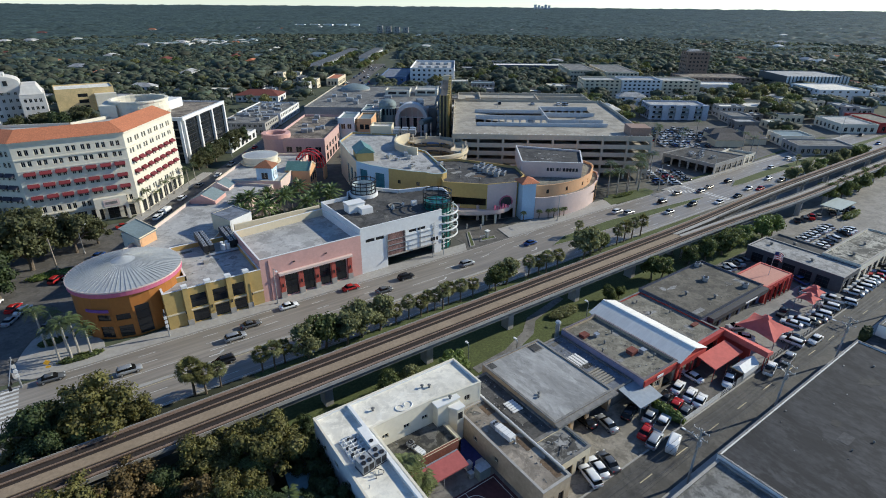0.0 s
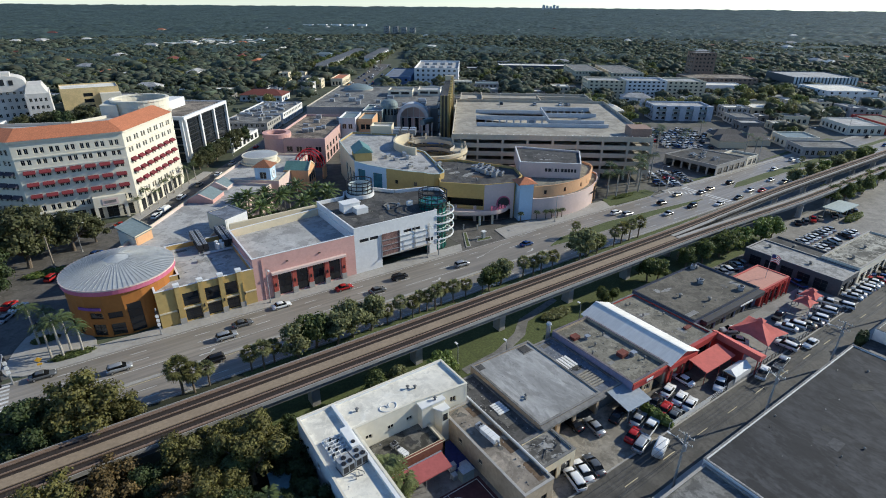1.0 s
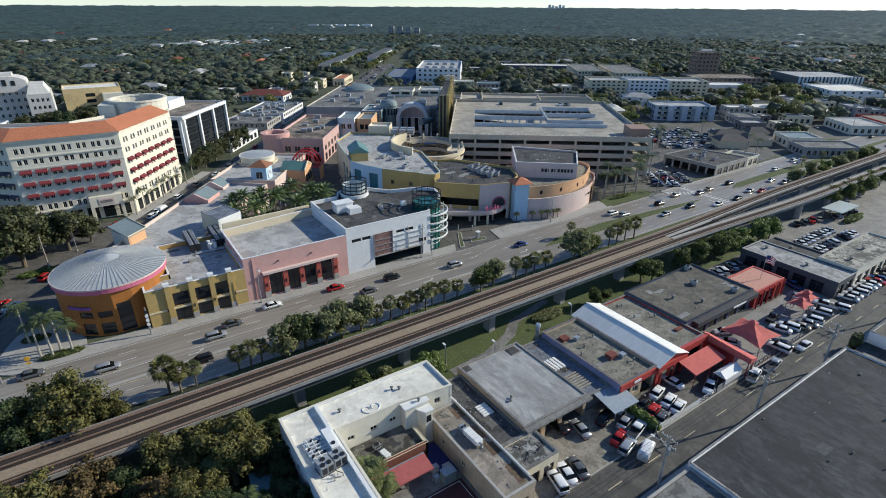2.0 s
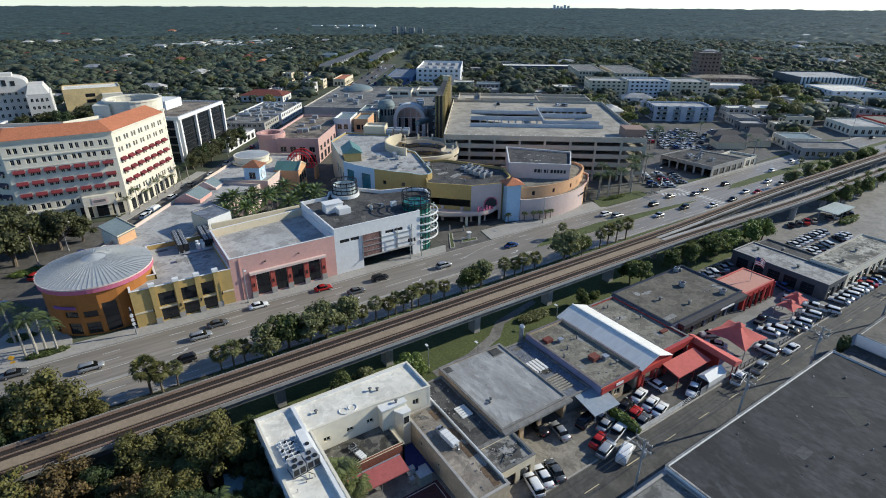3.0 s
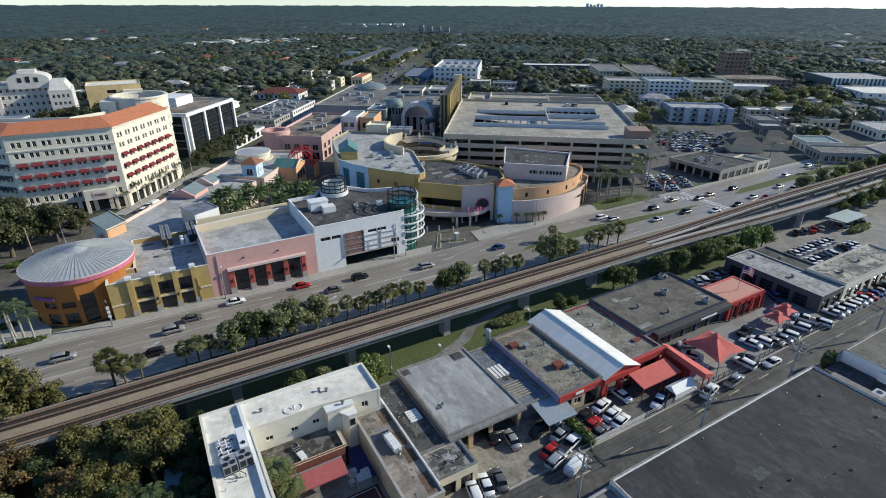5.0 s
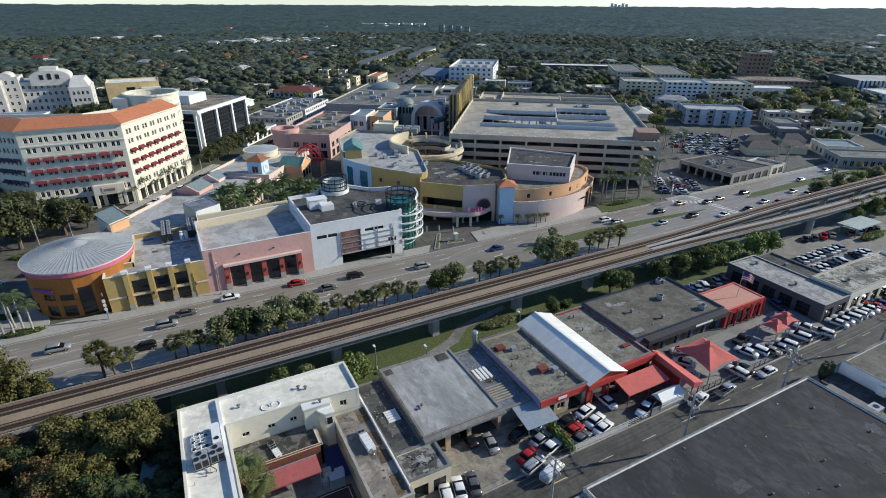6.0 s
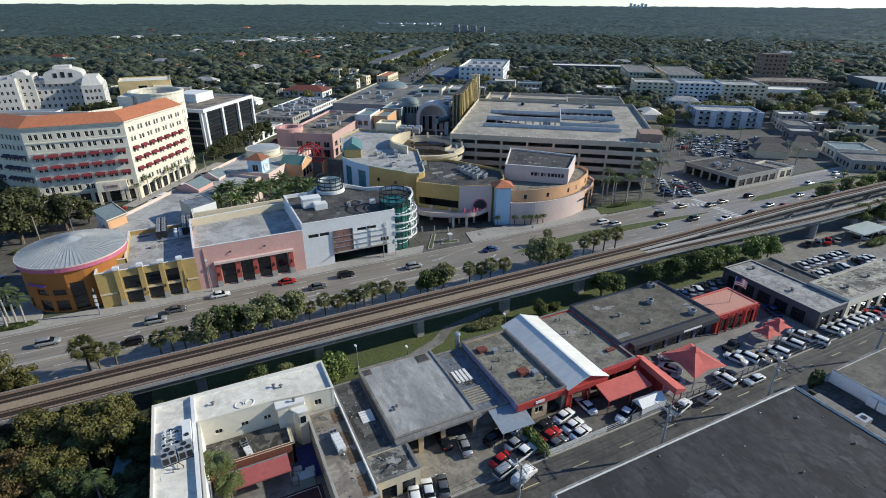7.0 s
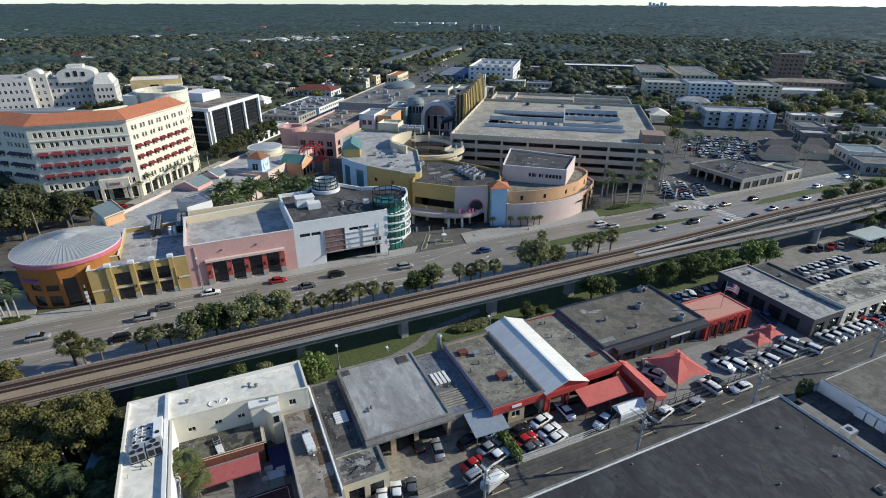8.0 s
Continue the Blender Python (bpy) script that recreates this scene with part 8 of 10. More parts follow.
for zone, tries, size in (((150, 340, 250, 460), 150, (9, 22)), ((-40, 96, 300, 470), 60, (10, 20)), ((-70, 96, 520, 640), 40, (9, 18)), ((330, 620, 330, 640), 60, (12, 34)), ((-170, -110, 400, 520), 20, (8, 14)), ((-360, -150, 300, 420), 14, (10, 18))):
    for k in range(tries):
        w_, d_ = random.uniform(*size), random.uniform(*size) * 0.8
        u, v = random.uniform(zone[0], zone[1] - w_), random.uniform(zone[2], zone[3] - d_)
        x, y = uv(u, v)
        if y < 122 or not free(u, u + w_, v, v + d_):
            continue
        h = random.choice((4.0, 4.6, 5.0, 7.0))
        town(u, u + w_, v, v + d_, h, random.choice(WALLS), random.choice(ROOFS), "town_building", "low flat-roofed town building with pale walls", 1 if h < 6 else 2, max(2, int(w_ / 3.5)), group="town buildings")
        for q in range(random.randint(0, 1)):
            a, b_ = uv(u + random.uniform(2, w_ - 2), v + random.uniform(2, d_ - 2))
            rooftop_unit(a, b_, h - 0.5, 2.4, 1.8, 1.3, -37, "small rooftop unit on a town roof", "town roof units")

# houses among the trees
house_kits = []
for k, (wm, rm) in enumerate(((WHITE_WALL, ROOF_WHITE), (CREAM, TERRACOTTA), (WHITE_WALL, ROOF_PALE), (IVORY, TERRACOTTA_DARK), (WHITE_WALL, SLATE))):
    w_, d_ = 16 + k, 10
    p = flat(-w_ / 2, w_ / 2, -d_ / 2, d_ / 2)
    o = [Vector((*q, 3.0)) for q in inset(p, -0.6)]
    r0, r1 = Vector((-w_ / 2 + 4.5, 0, 5.4)), Vector((w_ / 2 - 4.5, 0, 5.4))
    rm_ = Shape().add([*o, r0, r1], [(0, 1, 5, 4), (1, 2, 5), (2, 3, 4, 5), (3, 0, 4)]).mesh("roof", rm)
    gs_ = Shape().box(-w_ / 2 + 2, -w_ / 2 + 4, -d_ / 2 - 0.05, -d_ / 2, 0.9, 2.2).box(1, 3, -d_ / 2 - 0.05, -d_ / 2, 0.9, 2.2)
    wm_ = joined("wall", [(Shape().prism(p, 0, 3.0), wm), (gs_, GLASS)])
    house_kits.append((wm_, rm_, ("white house with a white roof among trees", "cream house with a terracotta roof among trees", "white house with a pale roof among trees", "ivory house with a brown roof among trees", "white house with a grey roof among trees")[k]))
HOUSES = []
random.seed(14)


def house(x, y, k, rz, lift=0.0):
    wm_, rm_, lab = house_kits[k]
    th = thing("house", lab, "house", (x, y, 0), "suburban houses")
    th.matrix_basis = pose(x, y, lift, 0, 0, rz)
    for nm, me in (("wall", wm_), ("roof", rm_)):
        place(nm, me, th, at=th.matrix_basis)
    HOUSES.append((x, y))


for k in range(145):
    az, r = radians(random.uniform(-24, 80)), 330 + 1250 * random.random() ** 1.3
    x, y = 10 + r * math.sin(az), r * math.cos(az)
    u, v = 0.8 * x - 0.6 * y, 0.6 * x + 0.8 * y
    if y > 135 and free(u - 9, u + 9, v - 9, v + 9):
        house(x, y, (0, 0, 2, 1, 3, 4, 2)[k % 7], random.choice((-37, 53)) + random.uniform(-5, 5), random.uniform(1.5, 4.5))
# a close-set white estate
for k in range(40):
    u, v = -395 + random.uniform(-55, 60), 860 + random.uniform(-55, 70)
    house(*uv(u, v), (0, 2, 4)[k % 3], random.uniform(0, 180), 3.0)
# far white sheds and towers
for k in range(5):
    u0 = -445 + k * 34
    town(u0, u0 + 26, 1530 + k * 16, 1548 + k * 16, 10, WHITE, ROOF_WHITE, "far_white_shed", "long white shed roof far among trees", 1, 2)
for k in range(4):
    town(-172 + k * 18, -161 + k * 18, 1180, 1192, 21 - k, CONCRETE, ROOF_GREY, "far_tower_block", "distant pale tower block over the trees", 7, 3)
# horizon towers: haze is put into the colour by white walls and roofs
for k in range(5):
    town(565 + k * 26, 582 + k * 26, 4420, 4440, 64 - 5 * (k % 3), WHITE_WALL, WHITE_WALL, "far_tower_block", "hazy tower block on the horizon", 9, 3)


# ---- trees and plants ----
def bulk(name, verts, faces, material):
    """A mesh from arrays, all faces with the same number of corners."""
    me = bpy.data.meshes.new(name)
    n, k = faces.shape
    me.vertices.add(len(verts))
    me.vertices.foreach_set("co", verts.astype(np.float32).ravel())
    me.loops.add(n * k)
    me.loops.foreach_set("vertex_index", faces.astype(np.int32).ravel())
    me.polygons.add(n)
    me.polygons.foreach_set("loop_start", np.arange(0, n * k, k, dtype=np.int32))
    me.update(calc_edges=True)
    me.materials.append(material)
    return me


def leaf_cloud(rng, blobs, n, size, spread=0.28):
    """n bent leaf clumps, as quads, over the skins of a set of ellipsoids (x, y, z, rx, ry, rz)."""
    blobs = np.array(blobs, float)
    wts = blobs[:, 3] * blobs[:, 5]
    pick = rng.choice(len(blobs), n, p=wts / wts.sum())
    d = rng.normal(size=(n, 3))
    d /= np.linalg.norm(d, axis=1)[:, None]
    d[:, 2] = np.where(d[:, 2] < -0.45, -d[:, 2], d[:, 2])
    rad = 1 - spread * rng.random(n) ** 1.5 + rng.normal(size=n) * 0.05
    c = blobs[pick, :3] + d * blobs[pick, 3:] * rad[:, None]
    nrm = d + rng.normal(size=(n, 3)) * 0.38
    nrm /= np.linalg.norm(nrm, axis=1)[:, None]
    t = np.cross(nrm, rng.normal(size=(n, 3)))
    t /= np.linalg.norm(t, axis=1)[:, None] + 1e-9
    b = np.cross(nrm, t)
    s = size * rng.uniform(0.55, 1.25, n)[:, None]
    v = np.stack([c - t * s - b * s * 0.6, c + t * s * 0.9 - b * s * 0.7, c + t * s + b * s * 0.7, c - t * s * 0.8 + b * s * 0.8], 1).reshape(-1, 3)
    return v, np.arange(4 * n).reshape(-1, 4)


def ico(sub):
    bm = bmesh.new()
    bmesh.ops.create_icosphere(bm, subdivisions=sub, radius=1.0)
    v = np.array([p.co[:] for p in bm.verts])
    f = np.array([[q.index for q in p.verts] for p in bm.faces])
    bm.free()
    return v, f


ICO1, ICO2 = ico(1), ico(2)


def lumps(rng, centres, radii, base, rough=0.22):
    """Rough green masses, one for each centre (n, 3) and radii (n, 3)."""
    v, f = base
    n = len(centres)
    k = 1 + rng.normal(size=(n, len(v))) * rough
    verts = centres[:, None, :] + v[None] * radii[:, None, :] * k[:, :, None]
    faces = f[None] + (np.arange(n) * len(v))[:, None, None]
    return verts.reshape(-1, 3), faces.reshape(-1, 3)


def tree_kit(seed, height, radius, trunk_h, n, leaf, material, flatness=0.8, parts_=7):
    """Meshes of one tree: trunk with limbs, leafy crown and its dark inner mass."""
    rng = np.random.default_rng(seed)
    blobs = []
    if parts_ > 20:
        # ragged crown: many small clumps out along uneven limbs
        for k in range(parts_):
            a, e = 2.4 * k + rng.uniform(-0.3, 0.3), rng.uniform(0, 1)
            reach = radius * (0.55 + 0.45 * math.sin(1.7 * a) * math.sin(2.9 * a + seed)) * rng.uniform(0.45, 1.05)
            r = radius * rng.uniform(0.13, 0.27) * math.sqrt(46 / parts_)
            z = trunk_h + (height - trunk_h) * (0.12 + 0.8 * e * (1 - 0.45 * (reach / radius) ** 2)) * rng.uniform(0.85, 1.05)
            blobs.append((reach * math.cos(a), reach * math.sin(a), z, r, r, r * flatness))
        parts_ = 0
    for k in range(parts_):
        a = 2 * math.pi * k / parts_ + rng.uniform(-0.4, 0.4)
        q = radius * rng.uniform(0.35, 0.62) if k else 0.0
        r = radius * rng.uniform(0.42, 0.62)
        z = trunk_h + (height - trunk_h) * rng.uniform(0.35, 0.7) if k else height - r * 0.8
        blobs.append((q * math.cos(a), q * math.sin(a), z, r, r, r * flatness))
    tr = Shape()
    r0 = max(0.09, radius * 0.075)
    lean = Vector((rng.uniform(-0.3, 0.3), rng.uniform(-0.3, 0.3), 0))
    top = Vector((0, 0, trunk_h)) + lean
    tr.tube([(0, 0, -0.2), Vector((0, 0, trunk_h * 0.5)) + lean * 0.7, top], r0, 8, r0 * 0.7)
    for b in blobs:
        e = Vector(b[:3])
        tr.tube([top - Vector((0, 0, 0.2)), top.lerp(e, 0.5) + Vector((0, 0, 0.15 * radius)), e], r0 * 0.5, 5, r0 * 0.12)
    bl = np.array(blobs)
    iv, if_ = lumps(rng, bl[:, :3], bl[:, 3:] * 0.72, ICO1, 0.12)
    lv, lf = leaf_cloud(rng, blobs, n, leaf, 0.28 if len(blobs) < 20 else 0.1)
    lv += np.repeat(rng.normal(size=(n, 3)) * leaf * (0.5 if len(blobs) < 20 else 1.1), 4, 0)
    tri = np.vstack([lf[:, [0, 1, 2]], lf[:, [0, 2, 3]], if_ + len(lv)])
    return tr.mesh("trunk", TRUNK), bulk("crown", np.vstack([lv, iv]), tri, material)


def plant(kit, x, y, scale=1.0, rz=0.0, label="", name="tree", category="tree", group="", z=0.0):
    th = thing(name, label, category, (x, y, z), group)
    th.matrix_basis = pose(x, y, z, 0, 0, rz) @ Matrix.Diagonal((scale, scale, scale, 1))
    for nm, me in zip(("trunk", "fronds" if name == "palm_tree" else "crown"), kit):
        o = new(nm, me)
        o.parent = th
    return th


random.seed(31)
SHADE = [tree_kit(50 + k, 6.6, 3.3, 2.0, 2700, 0.2, m, 0.8, 24) for k, m in enumerate((LEAF_GREY, LEAF, LEAF_LIGHT, LEAF_GREY))]
BIG = [tree_kit(60 + k, 11.0, 6.2, 2.6, 7600, 0.175, m, 0.8, 46) for k, m in enumerate((THICKET_OLIVE, THICKET, THICKET_RUSTY, THICKET_OLIVE, LEAF_GREY))]
PLAZA = [tree_kit(160 + k, 11.0, 6.2, 2.6, 4600, 0.27, m, 0.8, 40) for k, m in enumerate((SHADE_LEAF, SHADE_LEAF, THICKET, SHADE_LEAF))]
TOWN = [tree_kit(70 + k, 8.0, 4.2, 2.2, 560, 0.38, m, 0.75, 8) for k, m in enumerate((LEAF, LEAF_OLIVE, LEAF, LEAF_GREY))]


def palm_kit(seed, h, fronds=18, length=2.6, trunk_m=PALM_TRUNK, r=0.2, frond_m=None, broad=0.42):
    rng = random.Random(seed)
    tr = Shape().tube([(0, 0, -0.2), (0.08, 0.05, h * 0.3), (0.05, 0.12, h * 0.7), (0.1, 0.1, h)], r * 1.25, 8, r * 0.75)
    tr.tube([(0.1, 0.1, h), (0.1, 0.1, h + 0.7)], r * 0.9, 8, r * 0.4)
    out = Shape()
    for k in range(fronds):
        a = 2 * math.pi * k / fronds * 2.618 + rng.uniform(-0.2, 0.2)
        lift, droop = rng.uniform(-0.1, 1.7), rng.uniform(0.35, 0.75)
        d, side = Vector((math.cos(a), math.sin(a), 0)), Vector((-math.sin(a), math.cos(a), 0))
        L = length * rng.uniform(0.8, 1.15)
        p = [Vector((0.1, 0.1, h + 0.5)) + d * (L * q) * (1 - 0.15 * q) + Vector((0, 0, lift * L * q * (1 - 0.75 * q) - L * droop * q * q)) for q in [j / 9 for j in range(10)]]
        for j in range(1, 9):
            wd = broad * math.sin(math.pi * (j + 0.6) / 10.2) + 0.1
            for sgn in (-1, 1):
                tip = p[j] + side * sgn * wd + d * 0.28 - Vector((0, 0, 0.24 * wd))
                out.quad(p[j] - d * 0.12, p[j] + d * 0.13, tip + d * 0.06, tip - d * 0.05)
    return tr.mesh("trunk", trunk_m), out.mesh("fronds", frond_m or FROND)


def feather_kit(seed, h, fronds, length):
    """A palm with a star of long arching fronds, each a folded blade with a toothed edge."""
    rng = random.Random(seed)
    tr = Shape().tube([(0, 0, -0.2), (0.08, 0.05, h * 0.4), (0.1, 0.1, h)], 0.25, 8, 0.15)
    out, hub = Shape(), Vector((0.1, 0.1, h))
    for k in range(fronds):
        a = 2.4 * k + rng.uniform(-0.25, 0.25)
        e = radians(82 - 95 * (k + 0.5) / fronds + rng.uniform(-6, 6))
        d, side = Vector((math.cos(a), math.sin(a), 0)), Vector((-math.sin(a), math.cos(a), 0))
        L = length * rng.uniform(0.85, 1.1)
        sag = rng.uniform(0.3, 0.5)
        rib = [hub + d * (L * q * math.cos(e) + 0.12 * L * q * q) + Vector((0, 0, L * q * math.sin(e) - sag * L * q * q)) for q in [j / 10 for j in range(11)]]
        for j in range(1, 10):
            wd = 0.62 * math.sin(math.pi * (j + 0.8) / 11.5)
            step = rib[j + 1] - rib[j]
            for sgn in (-1, 1):
                tip = rib[j] + side * sgn * wd + step * 0.9 - Vector((0, 0, 0.45 * wd))
                out.quad(rib[j] - step * 0.1, rib[j + 1], tip + step * 0.25, tip - step * 0.3)
    return tr.mesh("trunk", PALM_TRUNK), out.mesh("fronds", FROND_DARK)


PALMS = [palm_kit(80 + k, h, 20, 2.7) for k, h in enumerate((7.2, 8.2, 6.2))]
COURT_PALMS = [feather_kit(84 + k, h, 26, 4.0) for k, h in enumerate((7.6, 8.4, 9.2))]
YARD_PALM = palm_kit(95, 4.4, 40, 2.3, TRUNK, 0.17, FROND_LIGHT)
SHORT_PALMS = [palm_kit(90 + k, h, 22, 1.7, TRUNK) for k, h in enumerate((3.4, 4.2))]


def cabbage_kit(seed, h, r, frond_m):
    """A cabbage palm: a straight trunk under a round head of stiff fans."""
    rng = random.Random(seed)
    tr = Shape().tube([(0, 0, -0.2), (rng.uniform(-0.1, 0.1), 0.05, h * 0.5), (0, 0, h)], 0.19, 8, 0.15)
    tr.cyl(0, 0, 0.3, h - 0.5, h + 0.1, 8, r1=0.24)
    out, hub = Shape(), Vector((0, 0, h))
    for k in range(84):
        e = math.asin(rng.uniform(-0.72, 0.98))
        a = 2.4 * k + rng.uniform(-0.2, 0.2)
        d = Vector((math.cos(e) * math.cos(a), math.cos(e) * math.sin(a), math.sin(e)))
        side = Vector((-math.sin(a), math.cos(a), 0))
        up = d.cross(side)
        p = hub + d * r * rng.uniform(0.42, 0.58)
        for j in range(-4, 5):
            t = (d + side * 0.3 * j + up * rng.uniform(-0.12, 0.12)).normalized()
            L = r * rng.uniform(0.42, 0.6) * (1 - 0.05 * abs(j))
            w = t.cross(up).normalized() * 0.085
            q = p + t * L - Vector((0, 0, 0.22 * L))
            m = p + t * L * 0.55
            out.add([p, m - w, q, m + w], [(0, 1, 2, 3)])
    return tr.mesh("trunk", TRUNK), out.mesh("fronds", frond_m)


STREET = [cabbage_kit(40 + k, 4.4 + 0.3 * (k % 2), 2.0, m) for k, m in enumerate((LEAF_OLIVE, LEAF_GREY, LEAF_OLIVE, LEAF_GREY))]


def palm(kit, x, y, scale=1.0, label="", group="", z=0.0):
    th = thing("palm_tree", label, "palm", (x, y, z), group)
    th.matrix_basis = pose(x, y, z, 0, 0, random.uniform(0, 360)) @ Matrix.Diagonal((scale, scale, scale, 1))
    for nm, me in zip(("trunk", "fronds"), kit):
        new(nm, me).parent = th


# clipped street trees in the strip beside the highway
for i, x in enumerate((47.6, 51.0, 53.8, 55.9, 57.8, 59.8, 61.9, 65.0, 68.6)):
    plant(STREET[i % 4], x, 84.4 + 0.4 * math.sin(i * 2.3), random.uniform(0.85, 1.12), random.uniform(0, 360), "small round-headed cabbage palm beside the highway", "palm_tree", "palm", "street palms")
for i, (x, y, s_) in enumerate(((18.6, 84.7, 0.95), (20.8, 84.2, 1.0), (23.0, 84.8, 0.9), (86.6, 84.2, 1.0), (89.6, 83.6, 0.95), (92.0, 83.2, 1.05), (95.8, 83.0, 1.0), (122, 84.4, 1.0), (125.5, 84.6, 1.15), (129.4, 84.8, 1.1), (133.4, 84.6, 1.15), (73.5, 84.0, 0.7))):
    plant(STREET[i % 4], x, y, s_, random.uniform(0, 360), "small round-headed cabbage palm beside the highway", "palm_tree", "palm", "street palms")
for x, y, s_ in ((6.6, 85.0, 1.3), (8.4, 84.3, 1.05), (11.0, 84.8, 0.85)):
    plant(STREET[int(x) % 4], x, y, s_, 50 * x, "small round-headed cabbage palm beside the highway", "palm_tree", "palm", "street palms")
for i, (x, y, s_) in enumerate(((27.5, 84.0, 1.1), (31.5, 85.0, 1.2), (35.6, 83.8, 1.15), (39.5, 84.4, 1.2), (43.8, 84.6, 1.2), (75.5, 83.8, 1.0), (79.4, 84.6, 1.1), (106.5, 83.4, 1.35), (110.5, 84.4, 1.2), (114.5, 84.0, 0.8), (34, 86.3, 0.7), (116.5, 85.5, 0.75))):
    plant(SHADE[i % 4 if i % 4 != 2 else 0], x, y, s_, random.uniform(0, 360), "grey-green spreading tree between road and railway", group="strip trees")
for i, (x, y) in enumerate(((240, 83), (246, 82), (252, 83.5), (262, 82), (272, 83), (284, 82), (296, 83), (225, 82.6))):
    plant(SHADE[i % 4], x, y, random.uniform(0.9, 1.2), random.uniform(0, 360), "leafy tree beside the far highway", group="strip trees")
for x, y in ((118, 95.5), (258, 94.5), (275, 94)):
    plant(STREET[1], x, y, 0.8, 40, "small cabbage palm on the grass median", "palm_tree", "palm", "median palms")
# south of the railway
for i, (x, y, s_, k) in enumerate(((112, 65.6, 1.0, 1), (114.6, 64.6, 0.9, 1), (127.6, 65.2, 0.85, 1), (133.8, 64.0, 1.0, 1), (137.5, 64.6, 0.9, 1), (141, 63.2, 1.1, 1), (146, 63.6, 1.05, 1), (152, 63.8, 1.0, 2), (160.5, 62.2, 1.15, 2), (166, 61.8, 1.05, 2), (46.6, 62.4, 0.95, 2), (49, 63.0, 0.7, 2), (93.5, 64.6, 0.65, 1), (97, 64, 0.5, 1), (34.5, 64.2, 0.9, 1), (31.6, 62.6, 0.75, 1), (28.4, 62.0, 0.6, 1), (38.4, 64.0, 0.8, 0))):
    plant(SHADE[k], x, y, s_, random.uniform(0, 360), ("dark green tree south of the railway", "dark green tree south of the railway", "bright light green tree south of the railway")[k], group="railway trees")
for i, (x, y) in enumerate(((214, 66), (222, 64), (230, 65), (238, 64), (246, 66), (256, 65))):
    plant(SHADE[1], x, y, 1.15, random.uniform(0, 360), "dark green tree by the railway car park", group="railway trees")
# thicket in the near corner
for i, (x, y, s_, k, lab) in enumerate((
    (-8, 80.0, 1.15, 0, "broad olive tree beside the highway"), (-14, 81.5, 1.0, 1, "broad dark green tree beside the highway"), (-13, 77.5, 0.8, 1, "broad dark green tree beside the highway"), (-2.5, 79.0, 0.7, 0, "broad olive tree beside the highway"),
    (-11, 61.5, 0.95, 0, "tall olive tree in a thicket"), (-18, 58, 0.9, 0, "tall olive tree in a thicket"), (11.5, 58.6, 0.98, 3, "tall olive tree in a thicket"), (6.5, 60.2, 0.75, 3, "tall olive tree in a thicket"),
    (2.5, 55.5, 0.8, 2, "rusty brown-leaved tree in a thicket"), (-1.5, 50.5, 0.75, 2, "rusty brown-leaved tree in a thicket"), (8, 51.5, 0.62, 1, "dark tree in a thicket"), (-5, 56, 0.68, 4, "ivy-clad grey-green tree in a thicket"), (-9, 52, 0.8, 1, "dark tree in a thicket"),
    (13.5, 63.8, 0.45, 1, "small dark tree by the railway"), (18.5, 63.4, 0.42, 1, "small dark tree by the railway"), (-22, 66, 0.7, 1, "dark tree by the railway"), (-16, 47, 0.9, 1, "dark tree in a thicket"), (15.2, 51, 0.4, 1, "small dark tree beside the white building"),
    (-3, 63.2, 0.55, 1, "dark tree by the railway"), (2.5, 62.6, 0.5, 0, "olive tree by the railway"), (-15, 64.4, 0.6, 1, "dark tree by the railway"), (8.5, 64.0, 0.36, 1, "small dark tree by the railway"), (-22, 52, 0.85, 0, "tall olive tree in a thicket"), (-28, 60, 0.8, 1, "dark tree in a thicket"), (15.5, 59.5, 0.5, 3, "olive tree beside the white building"), (-6.5, 65, 0.4, 0, "olive tree by the railway"), (-17, 82.5, 0.6, 0, "olive tree beside the highway"), (13.2, 62.3, 0.76, 3, "olive tree by the railway"), (4, 61.8, 0.86, 0, "olive tree by the railway"), (-5.5, 62.4, 0.86, 2, "rusty brown-leaved tree in a thicket"), (-10, 57, 0.8, 0, "tall olive tree in a thicket"), (-0.5, 61.6, 0.7, 1, "dark tree by the railway"), (9, 62.6, 0.8, 3, "dark tree by the railway"), (5.5, 55, 0.8, 0, "tall olive tree in a thicket"))):
    plant(BIG[k], x, y, s_, random.uniform(0, 360), lab, group="thicket trees")
for i, (x, y, s_) in enumerate(((16.8, 56.5, 0.55), (16.9, 53.0, 0.5), (16.6, 49.4, 0.56), (17.0, 46.0, 0.5), (16.7, 42.6, 0.55), (16.9, 39.0, 0.5), (14.2, 47.5, 0.55), (13.6, 41.0, 0.6))):
    plant(BIG[1], x, y, s_, 70 * i, "dark shrubby tree against the white building", group="wall trees")
for x, y, s_ in ((11.4, 50.4, 0.8), (9.5, 57.5, 1.0), (15.5, 46.5, 0.7)):
    palm(PALMS[2], x, y, s_, "feather palm rising in the thicket", "thicket palms")
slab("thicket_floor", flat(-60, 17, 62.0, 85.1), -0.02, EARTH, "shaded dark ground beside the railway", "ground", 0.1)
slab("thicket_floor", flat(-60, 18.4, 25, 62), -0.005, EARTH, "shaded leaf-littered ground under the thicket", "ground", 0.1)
tarp = thing("blue_tarpaulin", "pale blue tarpaulin roof in the thicket", "tarpaulin", (14, 54, 0))
Shape().prism([(12.2, 50), (17.6, 52), (17.4, 57), (13, 57)], 2.2, 2.3, z1s=[2.3, 2.5, 2.6, 2.4]).make("sheet", mat("pale blue sheet", (0.2, 0.32, 0.38), 0.6), tarp)
